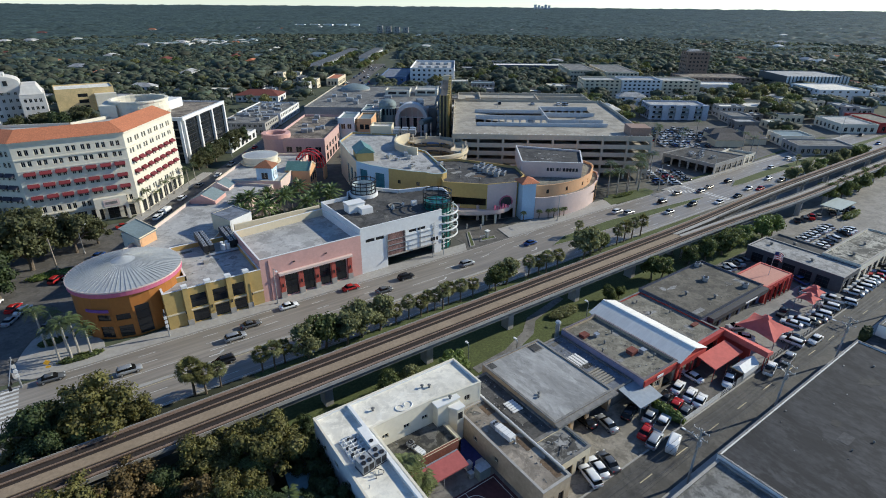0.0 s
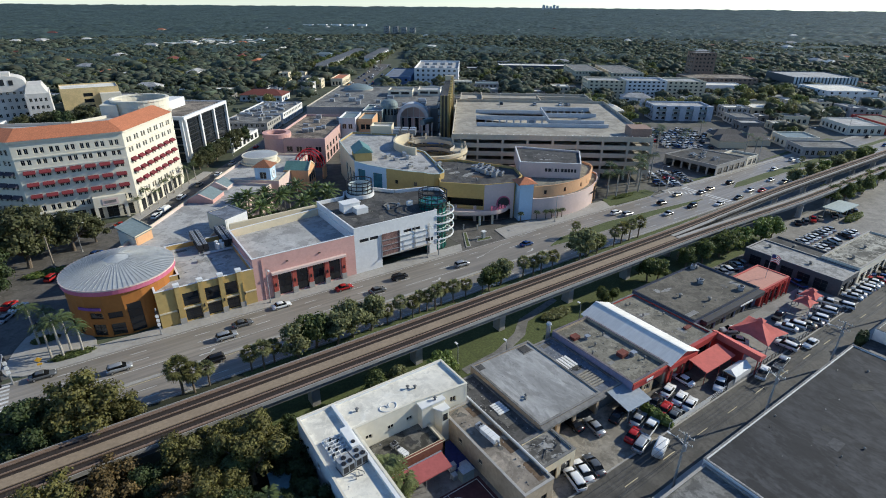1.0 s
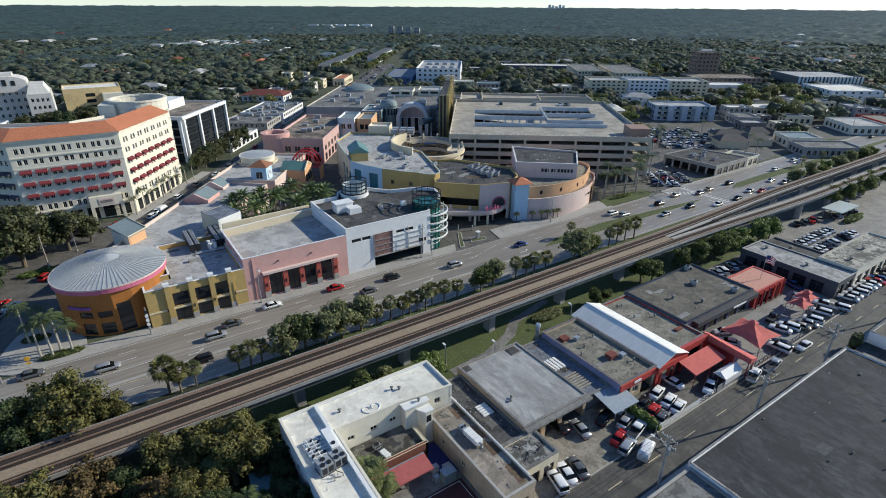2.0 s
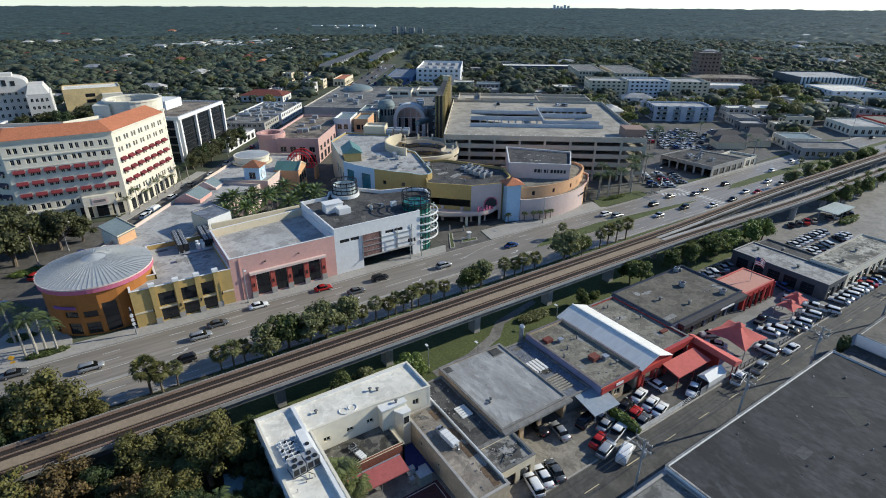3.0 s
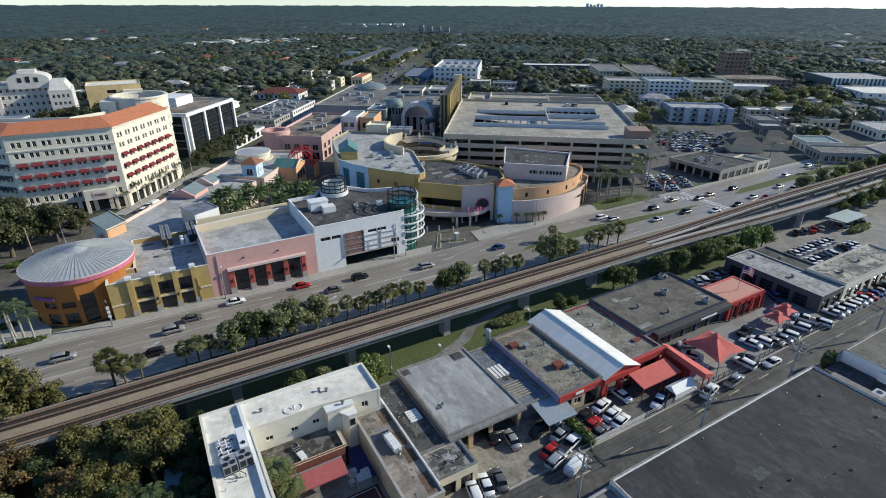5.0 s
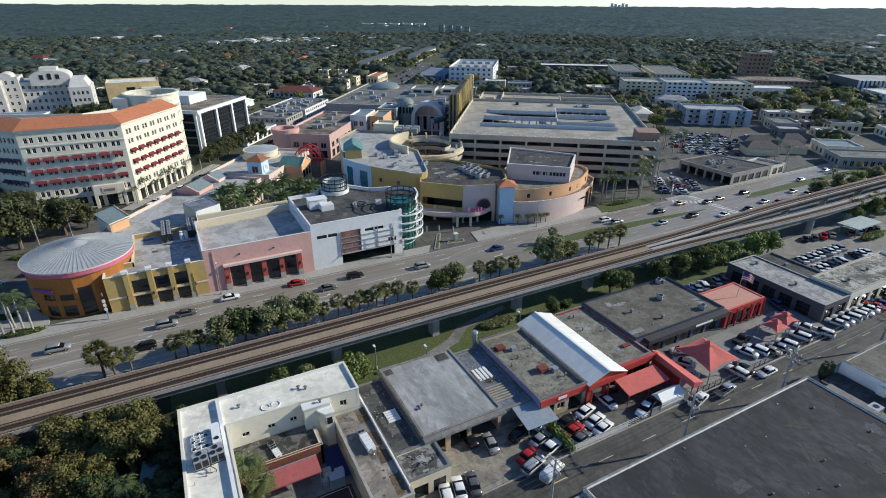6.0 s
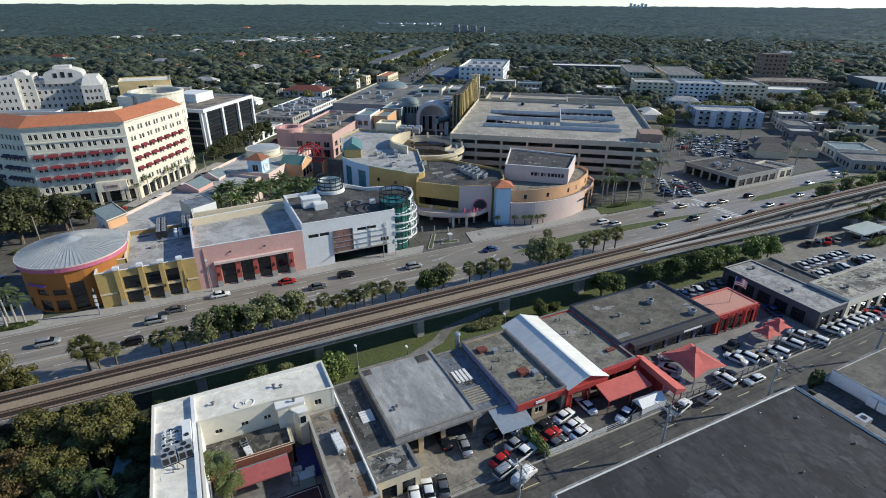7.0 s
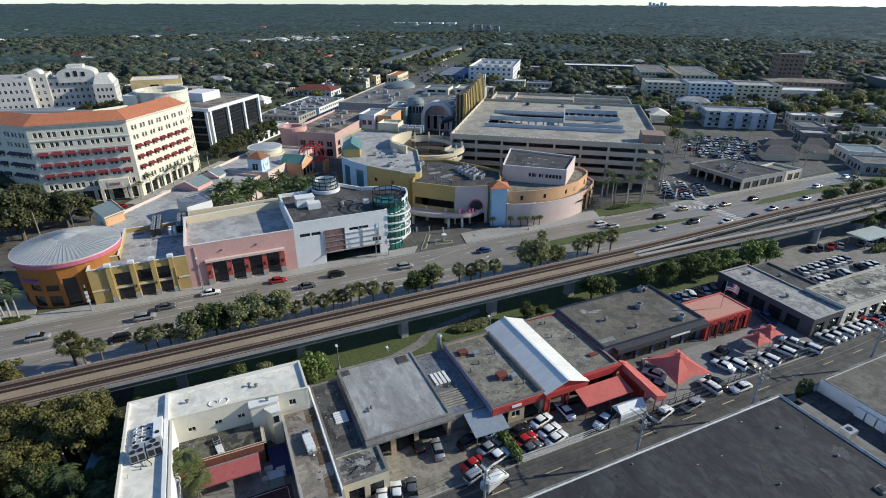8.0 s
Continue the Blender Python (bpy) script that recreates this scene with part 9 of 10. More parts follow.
for x, y in ((12.6, 50.5), (17.2, 52.3), (17, 56.6), (13.3, 56.6)):
    Shape().cyl(x, y, 0.05, -0.02, 2.3, 6).make("post", STEEL, tarp)
for x, y, s_ in ((26.3, 45.4, 1.3), (27.5, 43.0, 0.95), (27.4, 39.0, 0.6)):
    palm(YARD_PALM, x, y, s_, "bushy fan palm in the white building's yard", "yard palms")
for i in range(4):
    plant(SHADE[3], 25.9 + 0.8 * i, 38.5 - 0.6 * i, 0.42, 70 * i, "low rusty shrub in the yard", "shrub", "shrub", "yard shrubs")
# hedges
rng = np.random.default_rng(5)


def hedge(x, y, rx, ry, h, m, label, rz=0.0):
    blobs = [(x + rx * 0.7 * math.cos(a) * q, y + ry * 0.7 * math.sin(a) * q, h * 0.45, rx * 0.42, ry * 0.5, h * 0.6) for a in [k * 0.785 for k in range(8)] for q in (0.5, 1)]
    th = thing("hedge", label, "hedge", (x, y, 0))
    v, f = leaf_cloud(rng, blobs, 1800, 0.16)
    place("leaves", bulk("leaves", v, f, m), th)
    bl = np.array(blobs)
    v, f = lumps(rng, bl[:, :3], bl[:, 3:] * 0.85, ICO1, 0.08)
    place("inside", bulk("inside", v, f, m), th)


hedge(81.2, 66.9, 4.2, 1.6, 1.0, LEAF_GREY, "oval clipped grey-green hedge on the lawn")
hedge(71.4, 34.2, 0.9, 3.0, 1.7, LEAF_LIGHT, "bright green hedge beside parked cars")
hedge(-9.2, 109.0, 3.6, 1.0, 0.8, LEAF, "low hedge under the corner palms")
hedge(-13.6, 118.2, 2.4, 1.2, 0.7, LEAF, "low dark planting on the street corner")
hedge(-12.6, 153.0, 5.5, 2.0, 0.9, LEAF_LIGHT, "bright hedge strip beside the side street")
hedge(124.6, 23.6, 1.6, 0.9, 3.4, THICKET, "dark bush beside the warehouse yard")
# added planting: its dark leaves stand for the dark court below the palms
hedge(48.0, 154.0, 13.0, 6.5, 3.2, THICKET, "dense dark planting added to darken the palm court")
hedge(160, 111, 5.0, 1.0, 0.9, LEAF, "low hedge on the corner lawn")
hedge(206, 54.8, 6.0, 1.3, 1.6, LEAF, "dense hedge beside the shelter")
# palms
for i, (x, y) in enumerate(((-12.6, 110.2), (-10.6, 108.9), (-7.4, 109.0), (-9.4, 110.8), (-14.6, 117.0), (-12.6, 118.8), (-11.0, 112.4))):
    palm(PALMS[i % 3], x, y, random.uniform(0.92, 1.05), "tall palm with a pale trunk on the street corner", "corner palms")
for i, (x, y) in enumerate(((35.8, 153.5), (40.1, 159.3), (40.5, 147.8), (46.7, 164.2), (47.5, 151.6), (53.1, 160.1), (53.3, 146.8), (60.0, 155.1), (61.2, 148.6), (44.0, 154.5), (50.2, 155.4), (56.8, 151.0), (37.5, 161.5), (57.0, 162.5), (63.5, 152.5))):
    palm(COURT_PALMS[(i * 2) % 3], x, y, random.uniform(0.95, 1.12), "tall palm with long arching fronds in the court", "court palms")
for x, y in ((153.5, 113.4), (157, 112.0), (160, 114.2), (163.5, 112.2), (166, 114.5), (169, 111.6), (172, 113.6), (175, 116.8), (178, 118.5), (184, 117.5), (160.5, 118.5)):
    palm(PALMS[int(x) % 3], x, y, random.uniform(1.0, 1.35), "tall palm beside the parking garage", "garage palms")
for x, y in ((112.4, 113.6), (117.6, 111.9), (120.6, 110.6), (122.6, 110.0), (124.6, 109.5), (126.4, 109.2)):
    palm(SHORT_PALMS[0], x, y, 0.72, "small palm against the curved wall", "wall palms")
for k in range(6):
    x, y = uv(90 + k * 2.5, 260 + 6 * (k % 3))
    palm(PALMS[k % 3], x, y, 1.1, "palm in the car park", "car park palms")
for i, (x, y, s_) in enumerate(((-20, 224, 0.9), (-8, 221, 0.8), (-28, 236, 1.0), (2, 232, 0.8), (-12, 234, 0.9), (-50, 222, 0.9), (-54, 236, 1.0))):
    plant(PLAZA[i % 4], x, y, s_, random.uniform(0, 360), "leafy tree behind the office block", group="back court trees")
for i, (x, y, s_) in enumerate(((-20, 330, 1.1), (-10, 330, 1.2), (-4, 322, 1.25), (6, 332, 1.3), (-60, 302, 1.0), (-20, 302, 1.2), (0, 306, 1.1))):
    plant(PLAZA[i % 4], x, y, s_, random.uniform(0, 360), "leafy tree before the white clinic", group="clinic trees")
# trees before the office block and along the side street
for i, (x, y, s_) in enumerate(((-17, 160, 1.35), (-7, 166, 1.05), (-28, 152, 1.3), (-17, 172, 1.2), (-34, 166, 1.3), (-44, 156, 1.2), (-23, 145, 0.9), (-1.5, 169.5, 0.7))):
    plant(PLAZA[i % 4], x, y, s_, random.uniform(0, 360), "large dark shade tree before the office block", group="plaza trees")
for i in range(11):
    x, y = uv(-106.5 + random.uniform(-1.5, 1.5), 208 + i * 4.5)
    plant(PLAZA[i % 4], x, y, random.uniform(0.55, 0.8), random.uniform(0, 360), "dark scrubby street tree beside the black office", group="side street trees")
for i in range(8):
    x, y = uv(-102, 156 + i * 5.5)
    palm(PALMS[i % 3], x, y, random.uniform(0.7, 0.85), "slim palm along the arcade", "arcade palms")

for i in range(40):
    u, v = ((-131, 540 + i * 13) if i < 16 else (-154, 545 + (i - 16) * 16) if i < 28 else (-99, 560 + (i - 28) * 16))
    plant(TOWN[i % 4], *uv(u + random.uniform(-2, 2), v + random.uniform(-4, 4)), random.uniform(0.8, 1.3), random.uniform(0, 360), "leafy street tree beside the terraces", group="terrace trees")
# trees among the town blocks
random.seed(77)
count = 0
far_spots = [[], [], [], []]
for k in range(1500):
    u, v = random.uniform(-360, 420), random.uniform(205, 640)
    x, y = uv(u, v)
    if y < 124 or not free(u - 2.5, u + 2.5, v - 2.5, v + 2.5) or any((x - a) ** 2 + (y - b_) ** 2 < 110 for a, b_ in HOUSES):
        continue
    dense = 1.0 if u < -150 or v > 400 else 0.5
    if random.random() > dense or count > 230:
        continue
    if random.random() < 0.12:
        palm(PALMS[k % 3], x, y, random.uniform(1.0, 1.4), "palm among the town blocks", "town palms")
    else:
        spot = (x, y, random.uniform(0.75, 1.35), random.uniform(0, 360))
        if v > 330 or u < -200:
            far_spots[k % 4].append(spot)
        else:
            plant(TOWN[k % 4], *spot, "leafy tree among the town blocks", group="town trees")
    count += 1


def pooled(name, me, spots, label):
    """One mesh of many copies of a mesh, each turned and scaled at its spot."""
    v = np.empty(len(me.vertices) * 3)
    me.vertices.foreach_get("co", v)
    v = v.reshape(-1, 3)
    polys = [tuple(p.vertices) for p in me.polygons]
    verts, faces = [], []
    for x, y, k, rz in spots:
        c, w = math.cos(radians(rz)) * k, math.sin(radians(rz)) * k
        n = len(verts) * len(v)
        verts.append(np.stack([x + c * v[:, 0] - w * v[:, 1], y + w * v[:, 0] + c * v[:, 1], k * v[:, 2]], 1))
        faces += [tuple(n + i for i in p) for p in polys]
    out = bpy.data.meshes.new(name)
    out.from_pydata(np.vstack(verts).tolist(), [], faces)
    out.materials.append(me.materials[0])
    tagged(new(name, out), label, "woods", kind="stuff")


for kit, spots in zip(TOWN, far_spots):
    pooled("far_town_crowns", kit[1], spots, "leafy crowns of the far town trees")
    pooled("far_town_trunks", kit[0], spots, "trunks and limbs of the far town trees")

for i, (x, y, s_) in enumerate(((267, 194, 1.0), (263, 189, 1.1), (248, 173, 0.9), (311, 210, 1.15), (318, 208, 1.25), (326, 206, 1.2), (333, 202, 1.1), (340, 198, 1.25), (351, 193, 1.3), (349, 184, 1.2), (324, 187, 1.0), (291, 200, 0.9), (284, 206, 1.0), (411, 204, 1.5), (404, 196, 1.3), (399, 183, 1.2), (392, 190, 1.3), (366, 156, 1.2), (361, 146, 1.3), (372, 152, 1.4), (380, 166, 1.3), (305, 245, 1.0), (287, 231, 1.0), (295, 249, 1.1), (360, 186, 1.2), (368, 180, 1.1), (420, 190, 1.5), (430, 180, 1.4), (384, 148, 1.3), (400, 160, 1.4))):
    plant(TOWN[(1, 0, 1, 3)[i % 4]], x, y, s_, random.uniform(0, 360), "leafy tree before the apartment blocks", group="apartment trees")
for x, y in ((266, 118.4), (262, 121), (240, 140), (252, 146), (271, 150), (231, 150)):
    palm(PALMS[int(x) % 3], x, y, 1.0, "palm beside the corner shops", "car park palms")

# ---- woods to the horizon ----
rng = np.random.default_rng(9)


def wood_sites(n, r0, r1, az0=-34.0, az1=92.0):
    az = np.radians(rng.uniform(az0, az1, n))
    r = np.sqrt(rng.uniform(r0 * r0, r1 * r1, n))
    x, y = 10 + r * np.sin(az), r * np.cos(az)
    u, v = 0.8 * x - 0.6 * y, 0.6 * x + 0.8 * y
    ok = y > 128
    for a, b_, c, d in TAKEN:
        ok &= ~((u > a - 3) & (u < b_ + 3) & (v > c - 3) & (v < d + 3))
    ok &= ~((u > -170) & (u < 250) & (v < 560) & (rng.random(n) < 0.5))
    ok &= ~((np.abs(u + 92) < 9) & (v < 900))
    ok &= ~((np.abs(u - 96) < 4) & (v < 1400))
    ok &= ~((np.abs(y - 96) < 34))
    for a, b_ in HOUSES:
        ok &= ((x - a) ** 2 + (y - b_ + 4) ** 2) > 60
    return x[ok], y[ok]


def wood(name, n, r0, r1, rad, height, base, leaves, label, rough=0.2, clumps=1, flat_=(0.45, 0.68)):
    x, y = wood_sites(n, r0, r1)
    m = len(x)
    patch = np.sin(x / 61 + 1.3 * np.sin(y / 83)) * np.sin(y / 74 + 1.1 * np.sin(x / 97))
    keep = rng.random(m) < 0.93 + 0.3 * patch
    x, y, patch = x[keep], y[keep], patch[keep]
    m = len(x)
    s = np.clip(rng.lognormal(-0.02, 0.4, m) * (1 + 0.22 * patch), 0.35, 2.3)
    c = np.stack([x, y, height * rng.uniform(0.42, 0.72, m)], 1)
    r = np.stack([rad * s, rad * s * rng.uniform(0.85, 1.15, m), rad * s * rng.uniform(*flat_, m)], 1)
    if clumps > 1:
        pick = np.repeat(np.arange(m), clumps)
        d = rng.normal(size=(len(pick), 3))
        d /= np.linalg.norm(d, axis=1)[:, None]
        d[:, 2] = np.abs(d[:, 2]) * 0.9 - 0.1
        cc = c[pick] + d * r[pick] * rng.uniform(0.35, 0.75, len(pick))[:, None]
        v, f = lumps(rng, cc, r[pick] * rng.uniform(0.36, 0.62, len(pick))[:, None], base, rough)
    else:
        v, f = lumps(rng, c, r * (0.82 if leaves else 1.0), base, rough)
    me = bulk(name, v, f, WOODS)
    me.polygons.foreach_set("use_smooth", [True] * len(me.polygons))
    tagged(new(name, me), label, "woods", kind="stuff")
    if leaves:
        k = m * leaves
        pick = np.repeat(np.arange(m), leaves)
        d = rng.normal(size=(k, 3))
        d /= np.linalg.norm(d, axis=1)[:, None]
        d[:, 2] = np.abs(d[:, 2]) - 0.25
        p = c[pick] + d * r[pick] * rng.uniform(0.9, 1.12, k)[:, None]
        nrm = d + rng.normal(size=(k, 3)) * 0.5
        t = np.cross(nrm, rng.normal(size=(k, 3)))
        t /= np.linalg.norm(t, axis=1)[:, None] + 1e-9
        b = np.cross(nrm / np.linalg.norm(nrm, axis=1)[:, None], t)
        q = rng.uniform(0.45, 1.0, k)[:, None] * (1.0 if r0 < 500 else 1.6 if r0 < 1000 else 2.6)
        lv = np.stack([p - t * q - b * q * 0.7, p + t * q - b * q * 0.6, p + t * q * 0.8 + b * q * 0.7, p - t * q + b * q * 0.6], 1).reshape(-1, 3)
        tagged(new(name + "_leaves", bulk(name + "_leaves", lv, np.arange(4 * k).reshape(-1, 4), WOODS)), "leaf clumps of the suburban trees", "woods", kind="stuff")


wood("near_woods", 6600, 190, 620, 4.6, 9.0, ICO1, 28, "dense dark green suburban trees behind the town", 0.26, 7)
wood("middle_woods", 15500, 600, 1150, 4.5, 9.0, ICO1, 9, "dense canopy of suburban trees", 0.24, 1, (0.4, 0.58))
# closed canopy beyond: crowns of uneven height run together to the horizon
NA, NR = 640, 210
az = np.radians(np.linspace(-42, 104, NA))
rr_ = 640 * (4800 / 640) ** np.linspace(0, 1, NR)
A, R = np.meshgrid(az, rr_)
A = A + rng.normal(size=A.shape) * radians(0.05)
R = R * (1 + rng.normal(size=R.shape) * 0.002)
Xc, Yc = 10 + R * np.sin(A), R * np.cos(A)
tall = rng.random(A.shape)
tall = 0.5 * tall + 0.5 * np.roll(tall, 1, 1)
# the last term lifts the far sheet up to 34 m to raise the skyline
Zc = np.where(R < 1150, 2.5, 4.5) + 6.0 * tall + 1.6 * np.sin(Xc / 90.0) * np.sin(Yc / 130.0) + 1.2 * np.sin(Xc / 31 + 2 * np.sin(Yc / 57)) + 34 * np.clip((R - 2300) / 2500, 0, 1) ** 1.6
Uc, Vc = 0.8 * Xc - 0.6 * Yc, 0.6 * Xc + 0.8 * Yc
Zc = np.where((Vc < 700) & (Uc > -180) | (np.abs(Uc + 92) < 14) & (Vc < 900) | (Yc < 140), -1.0, Zc)
Zc[0, :] = -1
idx = np.arange(NA * NR).reshape(NR, NA)
F = np.stack([idx[:-1, :-1], idx[:-1, 1:], idx[1:, 1:], idx[1:, :-1]], -1).reshape(-1, 4)
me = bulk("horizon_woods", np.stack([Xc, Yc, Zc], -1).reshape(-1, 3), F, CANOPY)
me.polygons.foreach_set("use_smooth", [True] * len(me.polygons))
tagged(new("horizon_woods", me), "green canopy of trees, raised far off to the horizon", "woods", kind="stuff")


# ---- vehicles ----
def loft(profile, w0, w1, z_mid=None):
    """A car shell from a side outline (x, z): full width below, narrower above z_mid."""
    s = Shape()
    zs = [z for _, z in profile]
    lo, hi = min(zs), max(zs)
    n = len(profile)
    ends = max(abs(x) for x, _ in profile)
    half = [(w0 / 2 + (w1 - w0) / 2 * ((z - lo) / (hi - lo)) ** 1.5) * (1 - 0.13 * (abs(x) / ends) ** 5 if ends > 2 else 1) for x, z in profile]
    pts = [(x, -h, z) for (x, z), h in zip(profile, half)] + [(x, h, z) for (x, z), h in zip(profile, half)]
    return s.add(pts, [(i, (i + 1) % n, n + (i + 1) % n, n + i) for i in range(n)] + [tuple(range(n - 1, -1, -1)), tuple(range(n, 2 * n))])


def shell(stations, z0, W):
    """A rounded body from stations (x, top, width) along the car."""
    ring_ = ((0.86, 0.0), (0.98, 0.22), (1.0, 0.5), (0.965, 0.84), (0.84, 1.0))
    pts, n = [], 10
    for x, zt, k in stations:
        side = [(W / 2 * k * a, z0 + (zt - z0) * b_) for a, b_ in ring_]
        pts += [(x, -y, z) for y, z in side] + [(x, y, z) for y, z in reversed(side)]
    f = [(n * i + j, n * i + (j + 1) % n, n * (i + 1) + (j + 1) % n, n * (i + 1) + j) for i in range(len(stations) - 1) for j in range(n)]
    return Shape().add(pts, f + [tuple(range(n - 1, -1, -1)), tuple(n * (len(stations) - 1) + j for j in range(n))])


def crown(x0, x1, w, z0, z1):
    """A gently domed roof panel with rounded corners."""
    d, m = 0.16, (x0 + x1) / 2
    lo = [(x0 + d, -w), (x1 - d, -w * 0.97), (x1, -w * 0.8), (x1, w * 0.8), (x1 - d, w * 0.97), (x0 + d, w), (x0, w * 0.82), (x0, -w * 0.82)]
    pts = [(*q, z0) for q in lo] + [(m + (q[0] - m) * 0.8, q[1] * 0.75, z1) for q in lo]
    return Shape().add(pts, [(i, (i + 1) % 8, 8 + (i + 1) % 8, 8 + i) for i in range(8)] + [tuple(range(8, 16)), tuple(range(7, -1, -1))])


OUTLINES = {
    "sedan": dict(L=4.7, W=1.82, z0=0.24, body=[(-2.36, 0.6, 0.8), (-2.3, 0.9, 0.9), (-1.75, 0.97, 0.99), (-0.5, 0.96, 1), (0.9, 0.92, 1), (1.35, 0.88, 0.99), (2.0, 0.78, 0.94), (2.26, 0.66, 0.86), (2.38, 0.48, 0.74)], glass=[(-1.6, 0.94), (1.2, 0.87), (0.28, 1.38), (-0.95, 1.4)], roof=(-1.02, 0.34, 1.36, 1.45)),
    "suv": dict(L=4.7, W=1.88, z0=0.32, body=[(-2.34, 0.7, 0.85), (-2.3, 1.02, 0.93), (-1.6, 1.08, 1), (0.9, 1.06, 1), (1.25, 1.03, 0.99), (1.95, 0.94, 0.95), (2.24, 0.82, 0.88), (2.34, 0.58, 0.78)], glass=[(-2.24, 1.04), (1.3, 1.0), (0.45, 1.58), (-1.85, 1.6)], roof=(-1.9, 0.5, 1.56, 1.67)),
    "pickup": dict(L=5.4, W=1.92, z0=0.42, body=[(-2.7, 1.02, 0.95), (-2.64, 1.08, 0.97), (1.2, 1.1, 1), (1.45, 1.08, 1), (2.25, 1.0, 0.96), (2.58, 0.9, 0.9), (2.7, 0.62, 0.82)], glass=[(-0.85, 1.05), (1.5, 1.05), (0.7, 1.68), (-0.6, 1.7)], roof=(-0.65, 0.75, 1.66, 1.77)),
    "van": dict(L=5.0, W=1.9, z0=0.34, body=[(-2.5, 1.7, 0.9), (-2.4, 1.94, 0.95), (1.1, 1.92, 0.96), (1.45, 1.78, 0.96), (2.1, 1.12, 0.97), (2.4, 0.95, 0.92), (2.52, 0.65, 0.82)], glass=[(1.0, 1.15), (2.12, 1.12), (1.5, 1.76), (1.0, 1.8)], roof=(-2.2, 1.0, 1.9, 1.97)),
}
wheel_me = joined("wheel", [(Shape().cyl(0, 0, 0.33, -0.11, 0.11, 14).turned(pose(0, 0, 0, 90)), TYRE), (Shape().cyl(0, 0, 0.2, -0.125, 0.125, 10).turned(pose(0, 0, 0, 90)), CHROME)])
CARS = {}
NAMES = {"sedan": "car", "suv": "suv", "pickup": "pickup_truck", "van": "van"}


def car_parts(kind, colour, far):
    """Meshes of one kind of car; far off, the wheels and lamps stay in the body's mesh."""
    key = (kind, colour, far)
    if key not in CARS:
        o = OUTLINES[kind]
        paint, W, L = CAR_PAINT[colour], o["W"], o["L"]
        x0, x1, z0, z1 = o["roof"]
        body, lamps, tails, tyres = shell(o["body"], o["z0"], W), [], [], Shape()
        for y in (-0.62, 0.62):
            lamps.append(Shape().box(L / 2 - 0.3, L / 2 - 0.09, y - 0.2, y + 0.2, 0.62, 0.74))
            tails.append(Shape().box(-L / 2 + 0.02, -L / 2 + 0.15, y - 0.18, y + 0.18, 0.74, 0.9))
        for sx in (-L * 0.3, L * 0.3):
            for sy in (-0.8, 0.8):
                tyres.add(Shape().cyl(0, 0, 0.33, -0.11, 0.11, 8).turned(Matrix.Translation((sx, sy * W / 1.82, 0.33)) @ pose(0, 0, 0, 90)).v, Shape().cyl(0, 0, 1, 0, 1, 8).f)
        bits = [("cabin_glass", loft(o["glass"], W * 0.92 + (0.08 if kind == "van" else 0), W * 0.8 + (0.2 if kind == "van" else 0)).mesh("cabin_glass", CAR_GLASS)), ("roof", crown(x0 - 0.08, x1 + 0.1, W * 0.415, z0, z1).mesh("roof", paint, True))]
        if far > 1:
            g = loft(o["glass"], W * 0.92, W * 0.8)
            bits = [("body", joined("body", [(body, paint), (g, CAR_GLASS), (crown(x0 - 0.08, x1 + 0.1, W * 0.415, z0, z1), paint), (tyres, TYRE)]))]
        elif far:
            bits.append(("body", joined("body", [(body, paint), (tyres, TYRE), (lamps[0], LIGHT_CLEAR), (lamps[1], LIGHT_CLEAR), (tails[0], LIGHT_RED), (tails[1], LIGHT_RED)])))
        else:
            bits.append(("body", body.mesh("body", paint, True)))
            bits += [("headlight", q.mesh("headlight", LIGHT_CLEAR)) for q in lamps] + [("tail_light", q.mesh("tail_light", LIGHT_RED)) for q in tails]
            if kind == "pickup":
                bits.append(("cargo_bed", Shape().box(-2.65, -0.85, -0.82, 0.82, 1.1, 1.135).mesh("cargo_bed", DARK_METAL)))
        CARS[key] = bits
    return CARS[key]


def car(x, y, rz, kind="sedan", colour="white", z=0.0, place_="on the highway", group="road traffic"):
    word = {"sedan": "saloon car", "suv": "sport utility car", "pickup": "pickup truck", "van": "delivery van"}[kind]
    th = thing(NAMES[kind], f"{colour} {word} {place_}", "van" if kind == "van" else "truck" if kind == "pickup" else "car", (x, y, z), group)
    th.matrix_basis = pose(x, y, z, 0, 0, rz) @ Matrix.Diagonal((0.93, 0.93, 0.93, 1))
    far = y > 107 or x > 160 or y > 50
    far = 0 if 85 < y < 107 and x < 110 else 2 if y > 150 or x > 270 else int(far)
    for nm, me in car_parts(kind, colour, far):
        new(nm, me).parent = th
    if far:
        return th
    wb = OUTLINES[kind]["L"] * 0.3
    for sx in (-wb, wb):
        for sy in (-0.8, 0.8):
            w = new("wheel", wheel_me)
            w.parent = th
            w.matrix_basis = Matrix.Translation((sx, sy * OUTLINES[kind]["W"] / 1.82, 0.33))
    return th


random.seed(100)
POOL = ["white", "silver", "grey", "black", "white", "grey", "silver", "red", "blue", "black", "white", "beige"]
KINDS = ["sedan", "sedan", "suv", "sedan", "sedan", "pickup", "suv"]
